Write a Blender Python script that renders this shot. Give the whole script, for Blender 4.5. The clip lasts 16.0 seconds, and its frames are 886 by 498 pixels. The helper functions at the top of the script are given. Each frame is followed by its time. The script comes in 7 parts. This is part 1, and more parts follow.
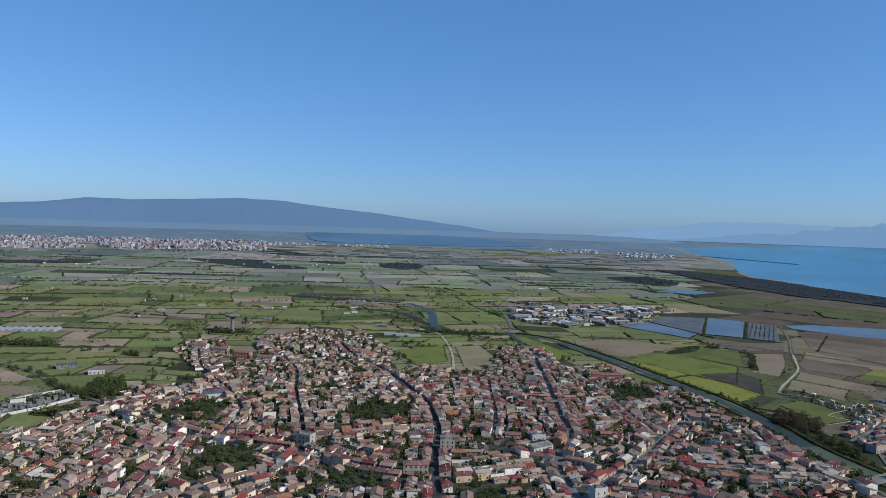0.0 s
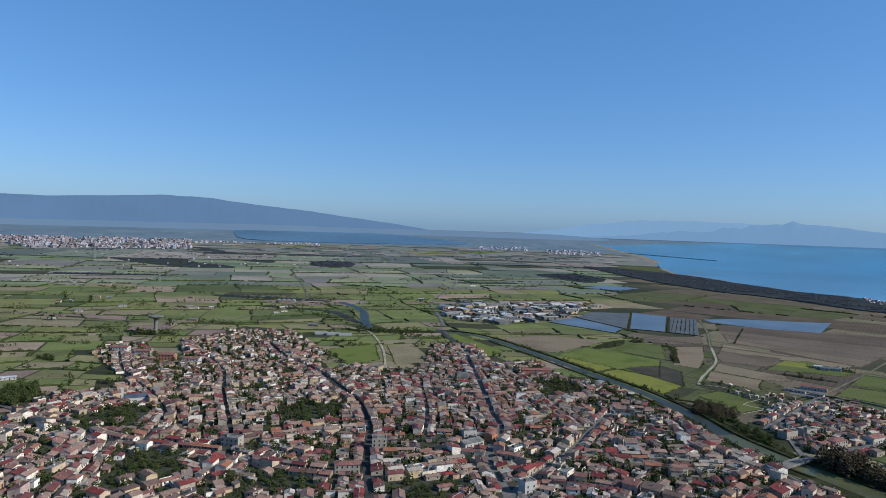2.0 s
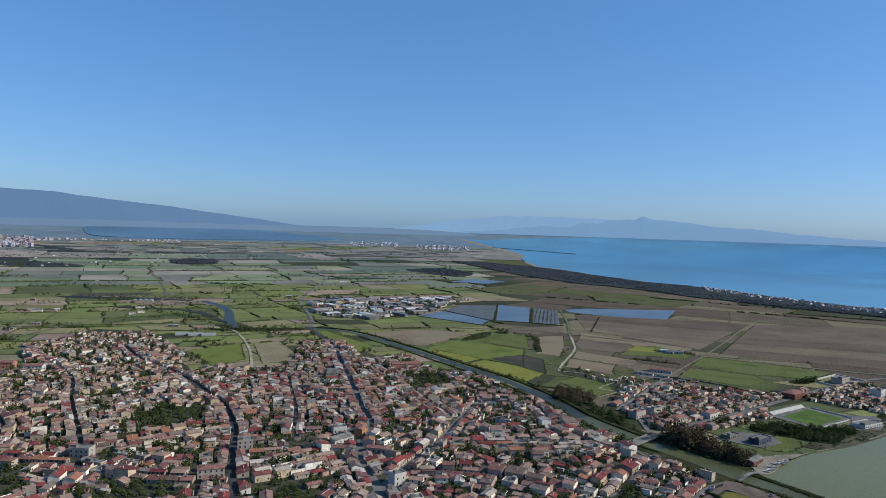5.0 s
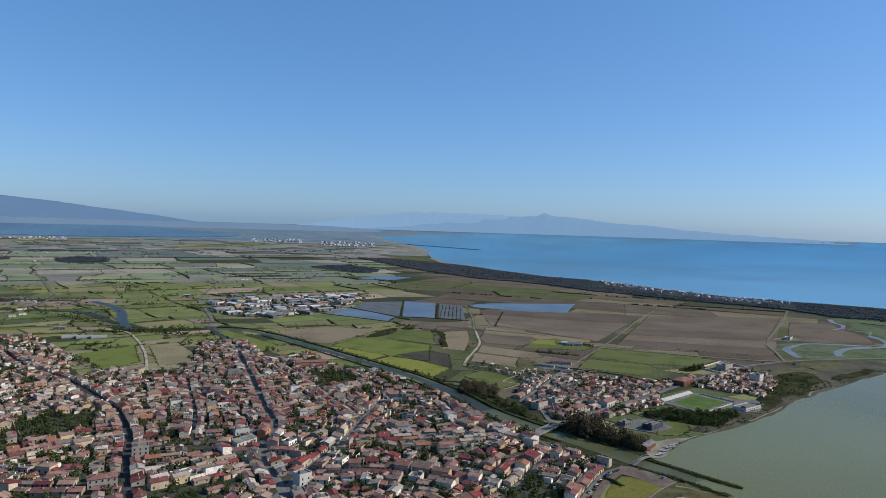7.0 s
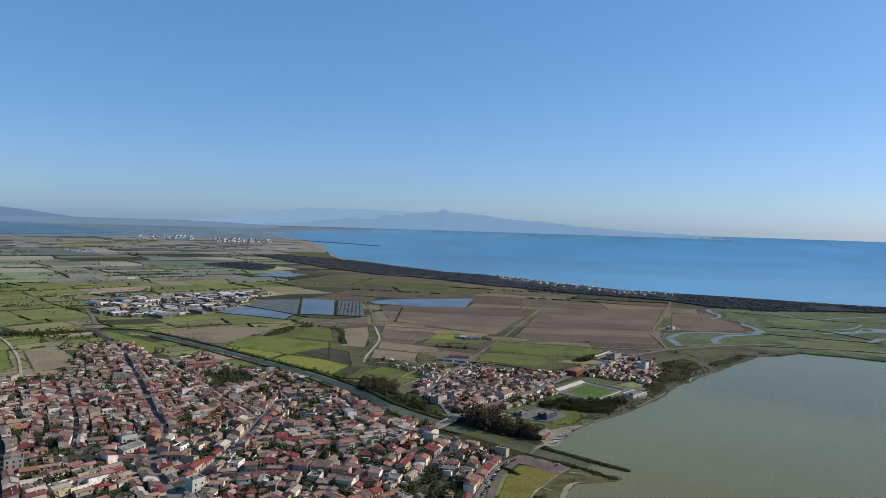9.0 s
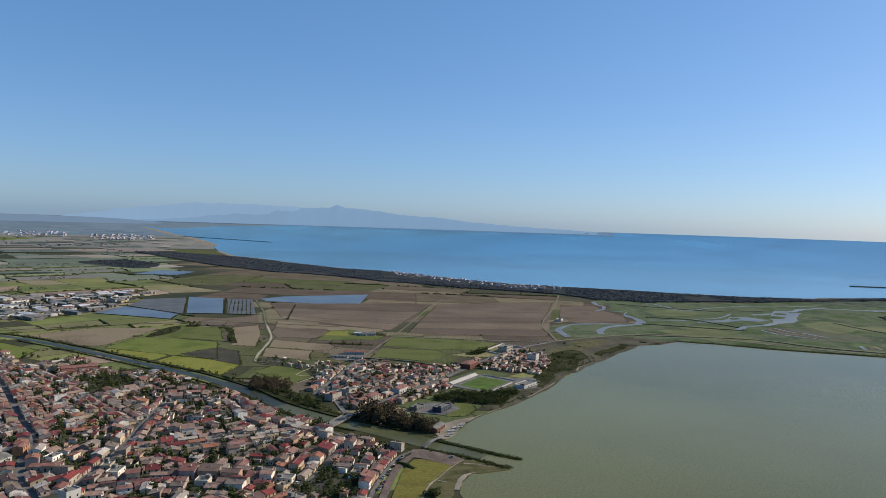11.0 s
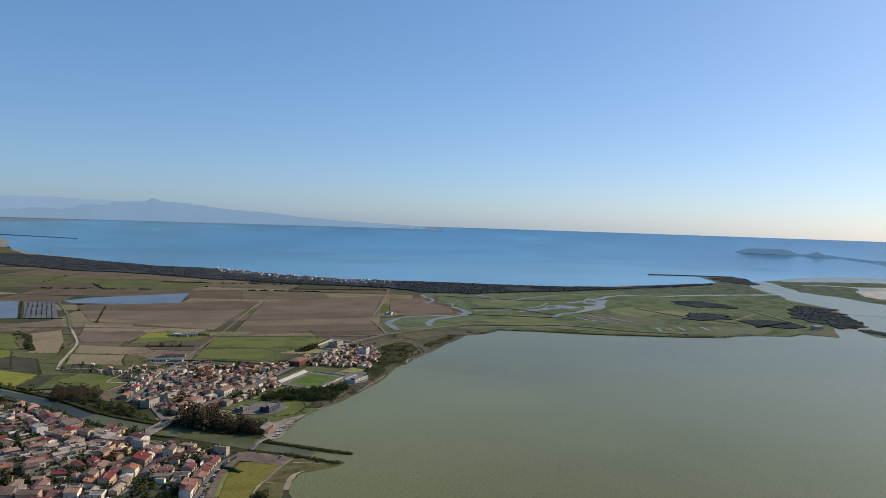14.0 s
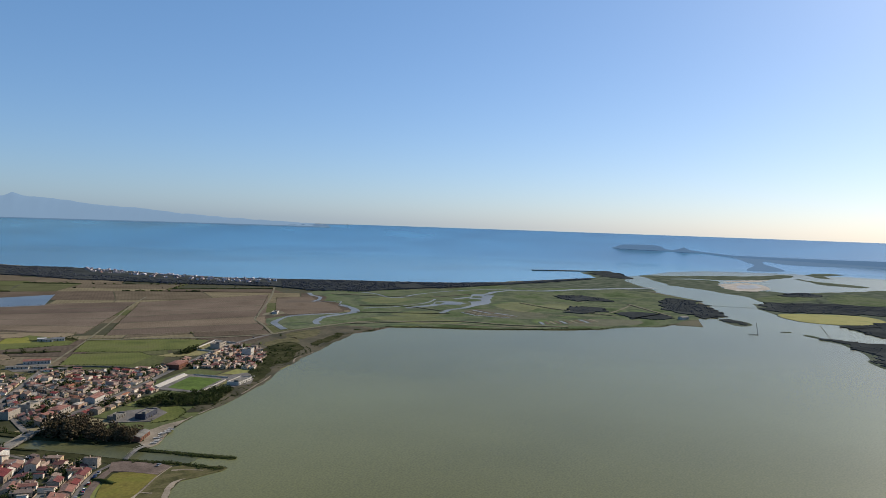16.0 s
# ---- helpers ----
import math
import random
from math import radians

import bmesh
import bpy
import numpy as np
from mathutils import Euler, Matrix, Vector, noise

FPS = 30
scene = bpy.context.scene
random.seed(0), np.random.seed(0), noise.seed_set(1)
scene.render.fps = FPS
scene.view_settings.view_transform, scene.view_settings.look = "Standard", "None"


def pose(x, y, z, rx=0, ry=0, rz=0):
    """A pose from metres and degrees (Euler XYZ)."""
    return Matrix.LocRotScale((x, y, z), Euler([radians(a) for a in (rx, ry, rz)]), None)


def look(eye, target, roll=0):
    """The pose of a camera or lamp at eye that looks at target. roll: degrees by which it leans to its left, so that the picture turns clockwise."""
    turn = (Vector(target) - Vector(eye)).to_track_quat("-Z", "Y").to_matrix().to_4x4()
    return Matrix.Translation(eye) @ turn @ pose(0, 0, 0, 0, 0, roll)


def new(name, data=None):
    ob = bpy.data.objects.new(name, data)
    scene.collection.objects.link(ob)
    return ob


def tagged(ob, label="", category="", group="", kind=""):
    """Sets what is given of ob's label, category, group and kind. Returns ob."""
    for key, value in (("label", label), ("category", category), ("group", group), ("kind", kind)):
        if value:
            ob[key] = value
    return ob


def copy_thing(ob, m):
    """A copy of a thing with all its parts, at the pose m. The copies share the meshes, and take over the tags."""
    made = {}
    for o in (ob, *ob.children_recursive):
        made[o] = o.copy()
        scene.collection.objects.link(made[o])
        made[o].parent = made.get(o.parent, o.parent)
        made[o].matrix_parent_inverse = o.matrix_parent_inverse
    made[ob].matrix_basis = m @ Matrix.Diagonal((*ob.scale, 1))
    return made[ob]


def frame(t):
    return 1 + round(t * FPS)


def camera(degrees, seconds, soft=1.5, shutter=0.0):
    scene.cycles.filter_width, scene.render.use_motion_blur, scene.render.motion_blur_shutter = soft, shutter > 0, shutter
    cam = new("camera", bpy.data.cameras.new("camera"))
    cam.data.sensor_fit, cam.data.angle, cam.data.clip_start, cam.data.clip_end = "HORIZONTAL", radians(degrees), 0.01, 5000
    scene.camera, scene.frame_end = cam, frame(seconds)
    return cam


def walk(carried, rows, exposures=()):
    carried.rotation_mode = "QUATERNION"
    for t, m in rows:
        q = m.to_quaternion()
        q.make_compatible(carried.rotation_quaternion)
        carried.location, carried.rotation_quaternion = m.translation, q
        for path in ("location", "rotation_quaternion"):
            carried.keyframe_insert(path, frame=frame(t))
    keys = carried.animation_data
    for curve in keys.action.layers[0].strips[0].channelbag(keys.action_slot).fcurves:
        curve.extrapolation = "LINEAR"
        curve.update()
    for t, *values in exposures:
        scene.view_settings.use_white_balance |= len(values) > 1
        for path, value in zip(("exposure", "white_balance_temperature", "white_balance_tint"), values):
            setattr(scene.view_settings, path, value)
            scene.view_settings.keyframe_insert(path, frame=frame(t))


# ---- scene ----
# ---- the camera hovers and turns to its right ----
cam = camera(64.8, 16.0, soft=0.8)
PATH = [
    (0.0, (0.00, 0.00, 170.00), (0.001, 99.944, 166.644), 1.787),
    (0.5, (0.07, 0.16, 170.16), (2.263, 100.076, 166.798), 1.809),
    (1.0, (0.51, 0.16, 170.26), (5.284, 99.989, 166.881), 1.829),
    (1.5, (0.53, 0.05, 170.31), (7.690, 99.733, 166.939), 1.825),
    (2.0, (0.50, -0.15, 170.32), (10.231, 99.315, 166.945), 1.812),
    (2.5, (0.50, -0.29, 170.27), (12.937, 98.873, 166.898), 1.795),
    (3.0, (0.69, -0.51, 170.17), (16.099, 98.234, 166.789), 1.776),
    (3.5, (0.98, -0.87, 169.99), (19.535, 97.340, 166.608), 1.751),
    (4.0, (1.29, -1.43, 169.81), (22.951, 96.132, 166.416), 1.730),
    (6.5, (2.16, -3.17, 170.15), (39.461, 89.547, 166.590), 1.733),
    (7.0, (2.08, -2.86, 170.12), (42.564, 88.503, 166.529), 1.741),
    (7.5, (2.05, -2.80, 170.10), (45.752, 87.077, 166.486), 1.739),
    (8.0, (2.04, -2.86, 170.14), (48.909, 85.407, 166.494), 1.739),
    (8.5, (2.08, -2.89, 170.13), (52.062, 83.642, 166.434), 1.753),
    (9.0, (2.23, -2.80, 170.09), (55.405, 81.807, 166.354), 1.774),
    (11.5, (3.42, -1.91, 169.03), (71.765, 70.995, 165.198), 1.856),
    (12.0, (3.72, -1.95, 168.95), (75.041, 68.037, 165.114), 1.838),
    (12.5, (3.87, -1.97, 168.86), (77.745, 65.325, 165.030), 1.825),
    (13.0, (4.25, -2.25, 168.80), (80.811, 61.971, 164.987), 1.826),
    (13.5, (4.34, -2.26, 168.77), (83.266, 59.025, 164.960), 1.826),
    (14.0, (4.71, -2.63, 168.80), (86.200, 55.204, 164.993), 1.838),
    (14.5, (4.56, -2.78, 168.89), (88.246, 51.825, 165.064), 1.848),
    (15.0, (4.48, -3.17, 168.99), (90.317, 47.999, 165.180), 1.874),
    (15.5, (4.20, -3.50, 169.09), (91.899, 44.390, 165.299), 1.903),
    (16.0, (4.26, -4.08, 169.23), (93.894, 40.102, 165.502), 1.942),
]
walk(cam, [(t, look(eye, target, roll)) for t, eye, target, roll in PATH], exposures=[(0.0, 0.13, 6150, 8), (4.0, 0.18, 6250, 8), (9.0, 0.25, 6750, 10), (16.0, 0.24, 7500, 12)])

# ---- light: a clear spring afternoon, the sun to the right ----
SUN_AZ, SUN_EL = 110.0, 33.0
sky_world = bpy.data.worlds.new("clear_sky")
scene.world = sky_world
sky_world.use_nodes = True
wn = sky_world.node_tree.nodes
sky = wn.new("ShaderNodeTexSky")
sky.sky_type = "NISHITA"
sky.sun_disc = False
sky.sun_elevation, sky.sun_rotation = radians(SUN_EL), radians(SUN_AZ)
sky.air_density, sky.dust_density, sky.ozone_density, sky.altitude = 1.0, 1.4, 3.0, 1000
wn["Background"].inputs["Strength"].default_value = 0.115
sky_tone = wn.new("ShaderNodeMix")
sky_tone.data_type, sky_tone.blend_type = "RGBA", "MULTIPLY"
sky_tone.inputs["Factor"].default_value = 1.0
sky_tone.inputs[7].default_value = (0.74, 0.85, 1.06, 1)
sky_world.node_tree.links.new(sky.outputs["Color"], sky_tone.inputs[6])
sky_air = wn.new("ShaderNodeMix")
sky_air.data_type = "RGBA"
sky_air.inputs["Factor"].default_value = 0.36
sky_air.inputs[7].default_value = (0.5, 2.3, 5.0, 1)
sky_world.node_tree.links.new(sky_tone.outputs[2], sky_air.inputs[6])
sky_world.node_tree.links.new(sky_air.outputs[2], wn["Background"].inputs["Color"])
sun_way = Vector((math.sin(radians(SUN_AZ)) * math.cos(radians(SUN_EL)), math.cos(radians(SUN_AZ)) * math.cos(radians(SUN_EL)), math.sin(radians(SUN_EL))))
sun = new("sun", bpy.data.lights.new("sun", "SUN"))
sun.data.energy, sun.data.angle, sun.data.color = 5.0, radians(0.5), (1.0, 0.95, 0.86)
sun.matrix_world = look(sun_way * 900, (0, 0, 0))

# ---- materials ----


def surface(name, colours, scale=0.05, fine=1.0, rough=0.9, bump=0.3, pick="", metal=0.0, spec=0.12, stripes=0.0):
    """Colours laid over by a coarse and a fine noise; pick: 'island' or 'object' takes one colour for each piece instead."""
    m = bpy.data.materials.new(name)
    m.use_nodes = True
    n, link = m.node_tree.nodes, m.node_tree.links.new
    bsdf = n["Principled BSDF"]
    bsdf.inputs["Roughness"].default_value = rough
    bsdf.inputs["Metallic"].default_value = metal
    bsdf.inputs["Specular IOR Level"].default_value = spec
    geo = n.new("ShaderNodeNewGeometry")
    coarse, grain = n.new("ShaderNodeTexNoise"), n.new("ShaderNodeTexNoise")
    for tex, s in ((coarse, scale), (grain, fine)):
        tex.inputs["Scale"].default_value = s
        tex.inputs["Detail"].default_value = 4
        link(geo.outputs["Position"], tex.inputs["Vector"])
    ramp = n.new("ShaderNodeValToRGB")
    while len(ramp.color_ramp.elements) < len(colours):
        ramp.color_ramp.elements.new(0.5)
    for k, c in enumerate(colours):
        e = ramp.color_ramp.elements[k]
        e.position = k / len(colours) if pick else 0.3 + 0.4 * k / max(1, len(colours) - 1)
        e.color = (*c, 1)
    if pick:
        ramp.color_ramp.interpolation = "CONSTANT"
        if pick == "island":
            link(geo.outputs["Random Per Island"], ramp.inputs["Fac"])
        else:
            info = n.new("ShaderNodeObjectInfo")
            link(info.outputs["Random"], ramp.inputs["Fac"])
    else:
        link(coarse.outputs["Fac"], ramp.inputs["Fac"])
    # grain and stains: a gain of about 0.65 to 1.35
    mixed = n.new("ShaderNodeMath")
    mixed.operation = "ADD"
    link(coarse.outputs["Fac"], mixed.inputs[0])
    link(grain.outputs["Fac"], mixed.inputs[1])
    last = mixed.outputs[0]
    if stripes:
        wave = n.new("ShaderNodeTexWave")
        wave.inputs["Scale"].default_value = stripes
        wave.inputs["Distortion"].default_value = 1.5
        wave.inputs["Detail"].default_value = 2
        turn = n.new("ShaderNodeMapping")
        turn.inputs["Rotation"].default_value = (0, 0, radians(40))
        link(geo.outputs["Position"], turn.inputs["Vector"])
        link(turn.outputs["Vector"], wave.inputs["Vector"])
        more = n.new("ShaderNodeMath")
        more.operation = "MULTIPLY_ADD"
        more.inputs[1].default_value = 0.12
        link(wave.outputs["Fac"], more.inputs[0])
        link(last, more.inputs[2])
        last = more.outputs[0]
    gain = n.new("ShaderNodeMapRange")
    gain.inputs["From Min"].default_value, gain.inputs["From Max"].default_value = 0.6, 1.4
    gain.inputs["To Min"].default_value, gain.inputs["To Max"].default_value = 0.6, 1.4
    link(last, gain.inputs["Value"])
    tint = n.new("ShaderNodeMix")
    tint.data_type, tint.blend_type = "RGBA", "MULTIPLY"
    tint.inputs["Factor"].default_value = 1.0
    link(ramp.outputs["Color"], tint.inputs[6])
    link(gain.outputs["Result"], tint.inputs[7])
    link(tint.outputs[2], bsdf.inputs["Base Color"])
    relief = n.new("ShaderNodeBump")
    relief.inputs["Strength"].default_value = bump
    relief.inputs["Distance"].default_value = 0.3
    link(grain.outputs["Fac"], relief.inputs["Height"])
    link(relief.outputs["Normal"], bsdf.inputs["Normal"])
    return m


def water(name, colours, scale, wave, rough, bump):
    m = surface(name, colours, scale, wave, rough, bump, spec=0.5)
    m.node_tree.nodes["Principled BSDF"].inputs["IOR"].default_value = 1.33
    return m


LAND = surface("plain_soil", [(0.024, 0.0299, 0.0116), (0.0373, 0.0387, 0.0175), (0.0506, 0.0439, 0.0267)], 0.006, 0.08)
# far copy of the plain soil, lightened for haze, made emissive further down
FAR_LAND_HAZED = surface("far_plain", [(0.0916, 0.1, 0.0748), (0.115, 0.111, 0.0906), (0.15, 0.127, 0.101)], 0.003, 0.02)
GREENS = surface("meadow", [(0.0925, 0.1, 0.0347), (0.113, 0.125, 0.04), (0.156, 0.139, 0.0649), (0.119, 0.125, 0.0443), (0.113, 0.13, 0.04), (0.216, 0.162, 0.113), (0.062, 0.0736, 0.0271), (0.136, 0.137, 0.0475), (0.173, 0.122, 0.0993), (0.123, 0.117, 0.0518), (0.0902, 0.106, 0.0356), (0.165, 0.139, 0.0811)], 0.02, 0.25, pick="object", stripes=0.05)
# second meadow palette, paled and blued to paint in haze over distant plots
HAZED_GREENS = surface("hazed_meadow", [(0.116, 0.141, 0.0847), (0.137, 0.165, 0.0898), (0.166, 0.176, 0.111), (0.122, 0.128, 0.1), (0.192, 0.165, 0.139), (0.0911, 0.112, 0.0793), (0.151, 0.137, 0.121), (0.187, 0.19, 0.111), (0.223, 0.201, 0.159)], 0.008, 0.1, pick="object")
BROWNS = surface("ploughed_parcels", [(0.0844, 0.0679, 0.0533), (0.109, 0.0906, 0.0661), (0.074, 0.0789, 0.0421), (0.0948, 0.0794, 0.0588), (0.13, 0.113, 0.0758), (0.0696, 0.078, 0.0373), (0.0755, 0.0621, 0.05)], 0.02, 0.25, pick="object", stripes=0.05)
MARSH = surface("marsh_grass", [(0.0584, 0.0821, 0.0432), (0.0766, 0.104, 0.0546), (0.0988, 0.115, 0.0727), (0.0523, 0.0687, 0.0455), (0.0826, 0.111, 0.0523)], 0.012, 0.15)
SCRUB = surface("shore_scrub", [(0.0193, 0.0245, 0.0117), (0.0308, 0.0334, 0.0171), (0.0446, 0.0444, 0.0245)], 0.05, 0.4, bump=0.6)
SPIT = surface("dark_salt_scrub", [(0.0455, 0.0621, 0.0459), (0.0704, 0.0869, 0.0638), (0.0931, 0.0994, 0.0816)], 0.03, 0.3, bump=0.6)
GRASS_BRIGHT = surface("bright_grass", [(0.0794, 0.106, 0.018), (0.103, 0.123, 0.0256), (0.0898, 0.0989, 0.0271)], 0.03, 0.4)
GRASS_DULL = surface("dull_crop", [(0.0605, 0.0773, 0.0164), (0.0785, 0.0897, 0.024), (0.0683, 0.0718, 0.0253)], 0.03, 0.4, stripes=0.1)
GRASS_YELLOW = surface("flowering_grass", [(0.13, 0.147, 0.0211), (0.154, 0.152, 0.0304), (0.107, 0.121, 0.0237)], 0.03, 0.4)
SHORE_MARSH = surface("shore_marsh_grass", [(0.03, 0.031, 0.017), (0.05, 0.046, 0.028), (0.066, 0.058, 0.037), (0.04, 0.041, 0.021)], 0.03, 0.25, bump=0.5)
LAWN = surface("dry_lawn", [(0.0975, 0.0903, 0.0181), (0.12, 0.105, 0.0238), (0.0858, 0.0854, 0.0162)], 0.06, 0.5)
ROUGH_GRASS = surface("rough_dry_grass", [(0.036, 0.038, 0.014), (0.06, 0.058, 0.021), (0.085, 0.075, 0.035), (0.046, 0.047, 0.017)], 0.09, 0.6, bump=0.5)
TURF = surface("sports_turf", [(0.0528, 0.0891, 0.0158), (0.0624, 0.101, 0.0193)], 0.05, 0.5)
PLOUGH = surface("ploughed_earth", [(0.0955, 0.0768, 0.0618), (0.119, 0.0959, 0.0752), (0.079, 0.0673, 0.0567)], 0.012, 0.3, stripes=0.1)
PLOUGH_ROWS = surface("ploughed_strips", [(0.0955, 0.0761, 0.0621), (0.114, 0.0914, 0.0736), (0.0841, 0.0668, 0.0563), (0.132, 0.106, 0.0808), (0.104, 0.0856, 0.0663), (0.0912, 0.073, 0.059)], 0.012, 0.3, pick="object", spec=0.0, stripes=0.1)
TAN = surface("bare_tan_field", [(0.14, 0.107, 0.0693), (0.162, 0.127, 0.083), (0.12, 0.0975, 0.0624)], 0.015, 0.3, stripes=0.1)
DARK_FIELD = surface("dark_tilled_field", [(0.0373, 0.0346, 0.024), (0.048, 0.0426, 0.0293)], 0.03, 0.4)
YARD = surface("yards_and_gardens", [(0.0203, 0.0265, 0.0101), (0.0343, 0.0374, 0.0187), (0.0577, 0.0523, 0.0421), (0.0265, 0.0335, 0.0125), (0.0452, 0.039, 0.0289)], 0.09, 0.6)
ASPHALT = surface("asphalt", [(0.034, 0.0331, 0.0337), (0.0481, 0.0459, 0.0445)], 0.1, 1.0)
PAVING = surface("light_paving", [(0.098, 0.092, 0.087), (0.13, 0.122, 0.113)], 0.08, 0.8)
BRICK_PAVING = surface("reddish_paving", [(0.0984, 0.0747, 0.0615), (0.118, 0.0903, 0.0755)], 0.1, 0.8)
DIRT = surface("pale_dirt_road", [(0.24, 0.208, 0.15), (0.304, 0.26, 0.186)], 0.08, 0.7)
TRACK = surface("farm_track", [(0.101, 0.0941, 0.0639), (0.129, 0.118, 0.0789)], 0.08, 0.7)
PALE_SAND = surface("salt_flat_sand", [(0.208, 0.196, 0.172), (0.264, 0.248, 0.224)], 0.03, 0.3)
SAND = surface("beach_sand", [(0.167, 0.143, 0.108), (0.208, 0.178, 0.14)], 0.05, 0.6)
STONE = surface("rubble_stone", [(0.048, 0.0453, 0.0373), (0.0851, 0.0799, 0.0693)], 0.3, 2.0, bump=0.8)
CONCRETE = surface("weathered_concrete", [(0.117, 0.112, 0.101), (0.165, 0.157, 0.144)], 0.2, 1.5)
ROOF_COLOURS = [(0.193, 0.0944, 0.0761), (0.179, 0.116, 0.0945), (0.141, 0.0355, 0.0326), (0.234, 0.149, 0.116), (0.159, 0.0743, 0.062), (0.118, 0.0287, 0.0295), (0.188, 0.14, 0.113), (0.226, 0.0969, 0.0591), (0.201, 0.108, 0.0897), (0.141, 0.108, 0.0905), (0.132, 0.0473, 0.0443), (0.255, 0.161, 0.127), (0.215, 0.145, 0.116), (0.105, 0.0676, 0.0566), (0.179, 0.096, 0.08), (0.126, 0.087, 0.0721), (0.282, 0.24, 0.204), (0.377, 0.326, 0.279), (0.174, 0.0389, 0.0356), (0.269, 0.211, 0.169), (0.165, 0.13, 0.111), (0.212, 0.118, 0.0945), (0.122, 0.0557, 0.0498), (0.239, 0.173, 0.137)]
WALL_COLOURS = [(0.472, 0.403, 0.326), (0.381, 0.297, 0.199), (0.258, 0.216, 0.17), (0.449, 0.339, 0.211), (0.358, 0.231, 0.166), (0.617, 0.549, 0.461), (0.281, 0.221, 0.16), (0.403, 0.311, 0.22), (0.314, 0.264, 0.211), (0.225, 0.178, 0.139), (0.673, 0.629, 0.556), (0.561, 0.485, 0.381), (0.348, 0.259, 0.226)]
ROOF_RED = surface("red_roof_tiles", [(0.2, 0.1, 0.08), (0.17, 0.078, 0.064), (0.225, 0.125, 0.1)], 0.4, 1.6, 0.85, 0.4)
ROOF_ONE = surface("clay_roof_tiles", ROOF_COLOURS, 0.25, 1.6, 0.85, 0.6, "object")
ROOF_MANY = surface("clay_roof_tiles_far", ROOF_COLOURS, 0.25, 1.6, 0.85, 0.6, "island")
WALL_ONE = surface("house_plaster", WALL_COLOURS, 0.3, 1.2, 0.9, 0.2, "object")
WALL_MANY = surface("house_plaster_far", WALL_COLOURS, 0.3, 1.2, 0.9, 0.2, "island")
# far plaster, dulled and turned lilac-blue to hold the haze of distance
CITY_HAZED = surface("hazed_city_plaster", [(0.38, 0.37, 0.404), (0.306, 0.268, 0.274), (0.428, 0.434, 0.495), (0.343, 0.294, 0.305), (0.275, 0.256, 0.282)], 0.05, 0.4, 0.9, 0.1, "island")
WHITE_METAL = surface("white_sheet_roof", [(0.34, 0.348, 0.36), (0.177, 0.184, 0.194), (0.449, 0.449, 0.45), (0.232, 0.224, 0.221), (0.395, 0.395, 0.401), (0.129, 0.137, 0.145)], 0.1, 0.8, 0.55, 0.1, "object")
WHITE_WALL = surface("white_render", [(0.441, 0.42, 0.385), (0.365, 0.345, 0.311)], 0.2, 1.0)
YELLOW_WALL = surface("ochre_render", [(0.31, 0.278, 0.239), (0.268, 0.235, 0.194)], 0.2, 1.0)
SALMON_WALL = surface("salmon_render", [(0.33, 0.15, 0.11), (0.28, 0.13, 0.1)], 0.2, 1.0)
ORANGE_WALL = surface("orange_render", [(0.36, 0.17, 0.085), (0.31, 0.145, 0.075)], 0.2, 1.0)
RED_WALL = surface("brick_red_render", [(0.149, 0.0639, 0.04), (0.123, 0.0533, 0.0373)], 0.2, 1.0)
BLUE_WALL = surface("blue_grey_cladding", [(0.0444, 0.0488, 0.0692), (0.0577, 0.0622, 0.0814)], 0.2, 1.0, 0.6)
BLUE_ROOF = surface("blue_sheet_roof", [(0.0533, 0.0666, 0.0962), (0.0693, 0.0829, 0.107)], 0.2, 1.0, 0.7)
GLASS_DARK = surface("window_glass", [(0.018, 0.0202, 0.023), (0.036, 0.036, 0.036)], 0.5, 2.0, 0.15, 0.0, spec=0.5)
SHUTTER = surface("wooden_shutter", [(0.0693, 0.04, 0.024), (0.0426, 0.0533, 0.0373)], 0.4, 2.0)
LEAF_COLOURS = [(0.0383, 0.0495, 0.0171), (0.0433, 0.058, 0.0191), (0.0505, 0.0592, 0.0231), (0.0337, 0.0459, 0.0171), (0.0553, 0.067, 0.0225), (0.0439, 0.0459, 0.0226)]
LEAF = surface("foliage", LEAF_COLOURS, 0.3, 1.5, 0.9, 0.3, "island")
GROVE = surface("eucalyptus_foliage", [(0.0654, 0.0527, 0.0322), (0.0738, 0.0575, 0.0351), (0.0608, 0.051, 0.0301), (0.0791, 0.0587, 0.0385)], 0.3, 1.5, 0.95, 0.3, "island")
# foliage of far trees, its blue-grey being distance haze mixed into the green
HAZED_PINE = surface("hazed_pine_foliage", [(0.0489, 0.0572, 0.0716), (0.0527, 0.0603, 0.0747), (0.0551, 0.061, 0.0758), (0.047, 0.0552, 0.0705)], 0.03, 0.3, 0.95, 0.15, "island")
BARK = surface("bark", [(0.0648, 0.0486, 0.0324), (0.0909, 0.0713, 0.0518)], 0.5, 3.0)
STEEL = surface("painted_steel", [(0.324, 0.324, 0.324), (0.252, 0.252, 0.259)], 0.5, 2.0, 0.5)
CAR_PAINT = surface("car_paint", [(0.432, 0.432, 0.432), (0.0216, 0.0216, 0.0252), (0.18, 0.187, 0.202), (0.252, 0.0216, 0.0216), (0.036, 0.0648, 0.158), (0.54, 0.54, 0.533)], 0.5, 2.0, 0.25, 0.0, "object", spec=0.5)
RUBBER = surface("tyre_rubber", [(0.0107, 0.0107, 0.0107), (0.016, 0.016, 0.016)], 1.0, 4.0)
FILM_WHITE = surface("greenhouse_film", [(0.223, 0.229, 0.229), (0.176, 0.181, 0.181)], 0.2, 1.0, 0.4)
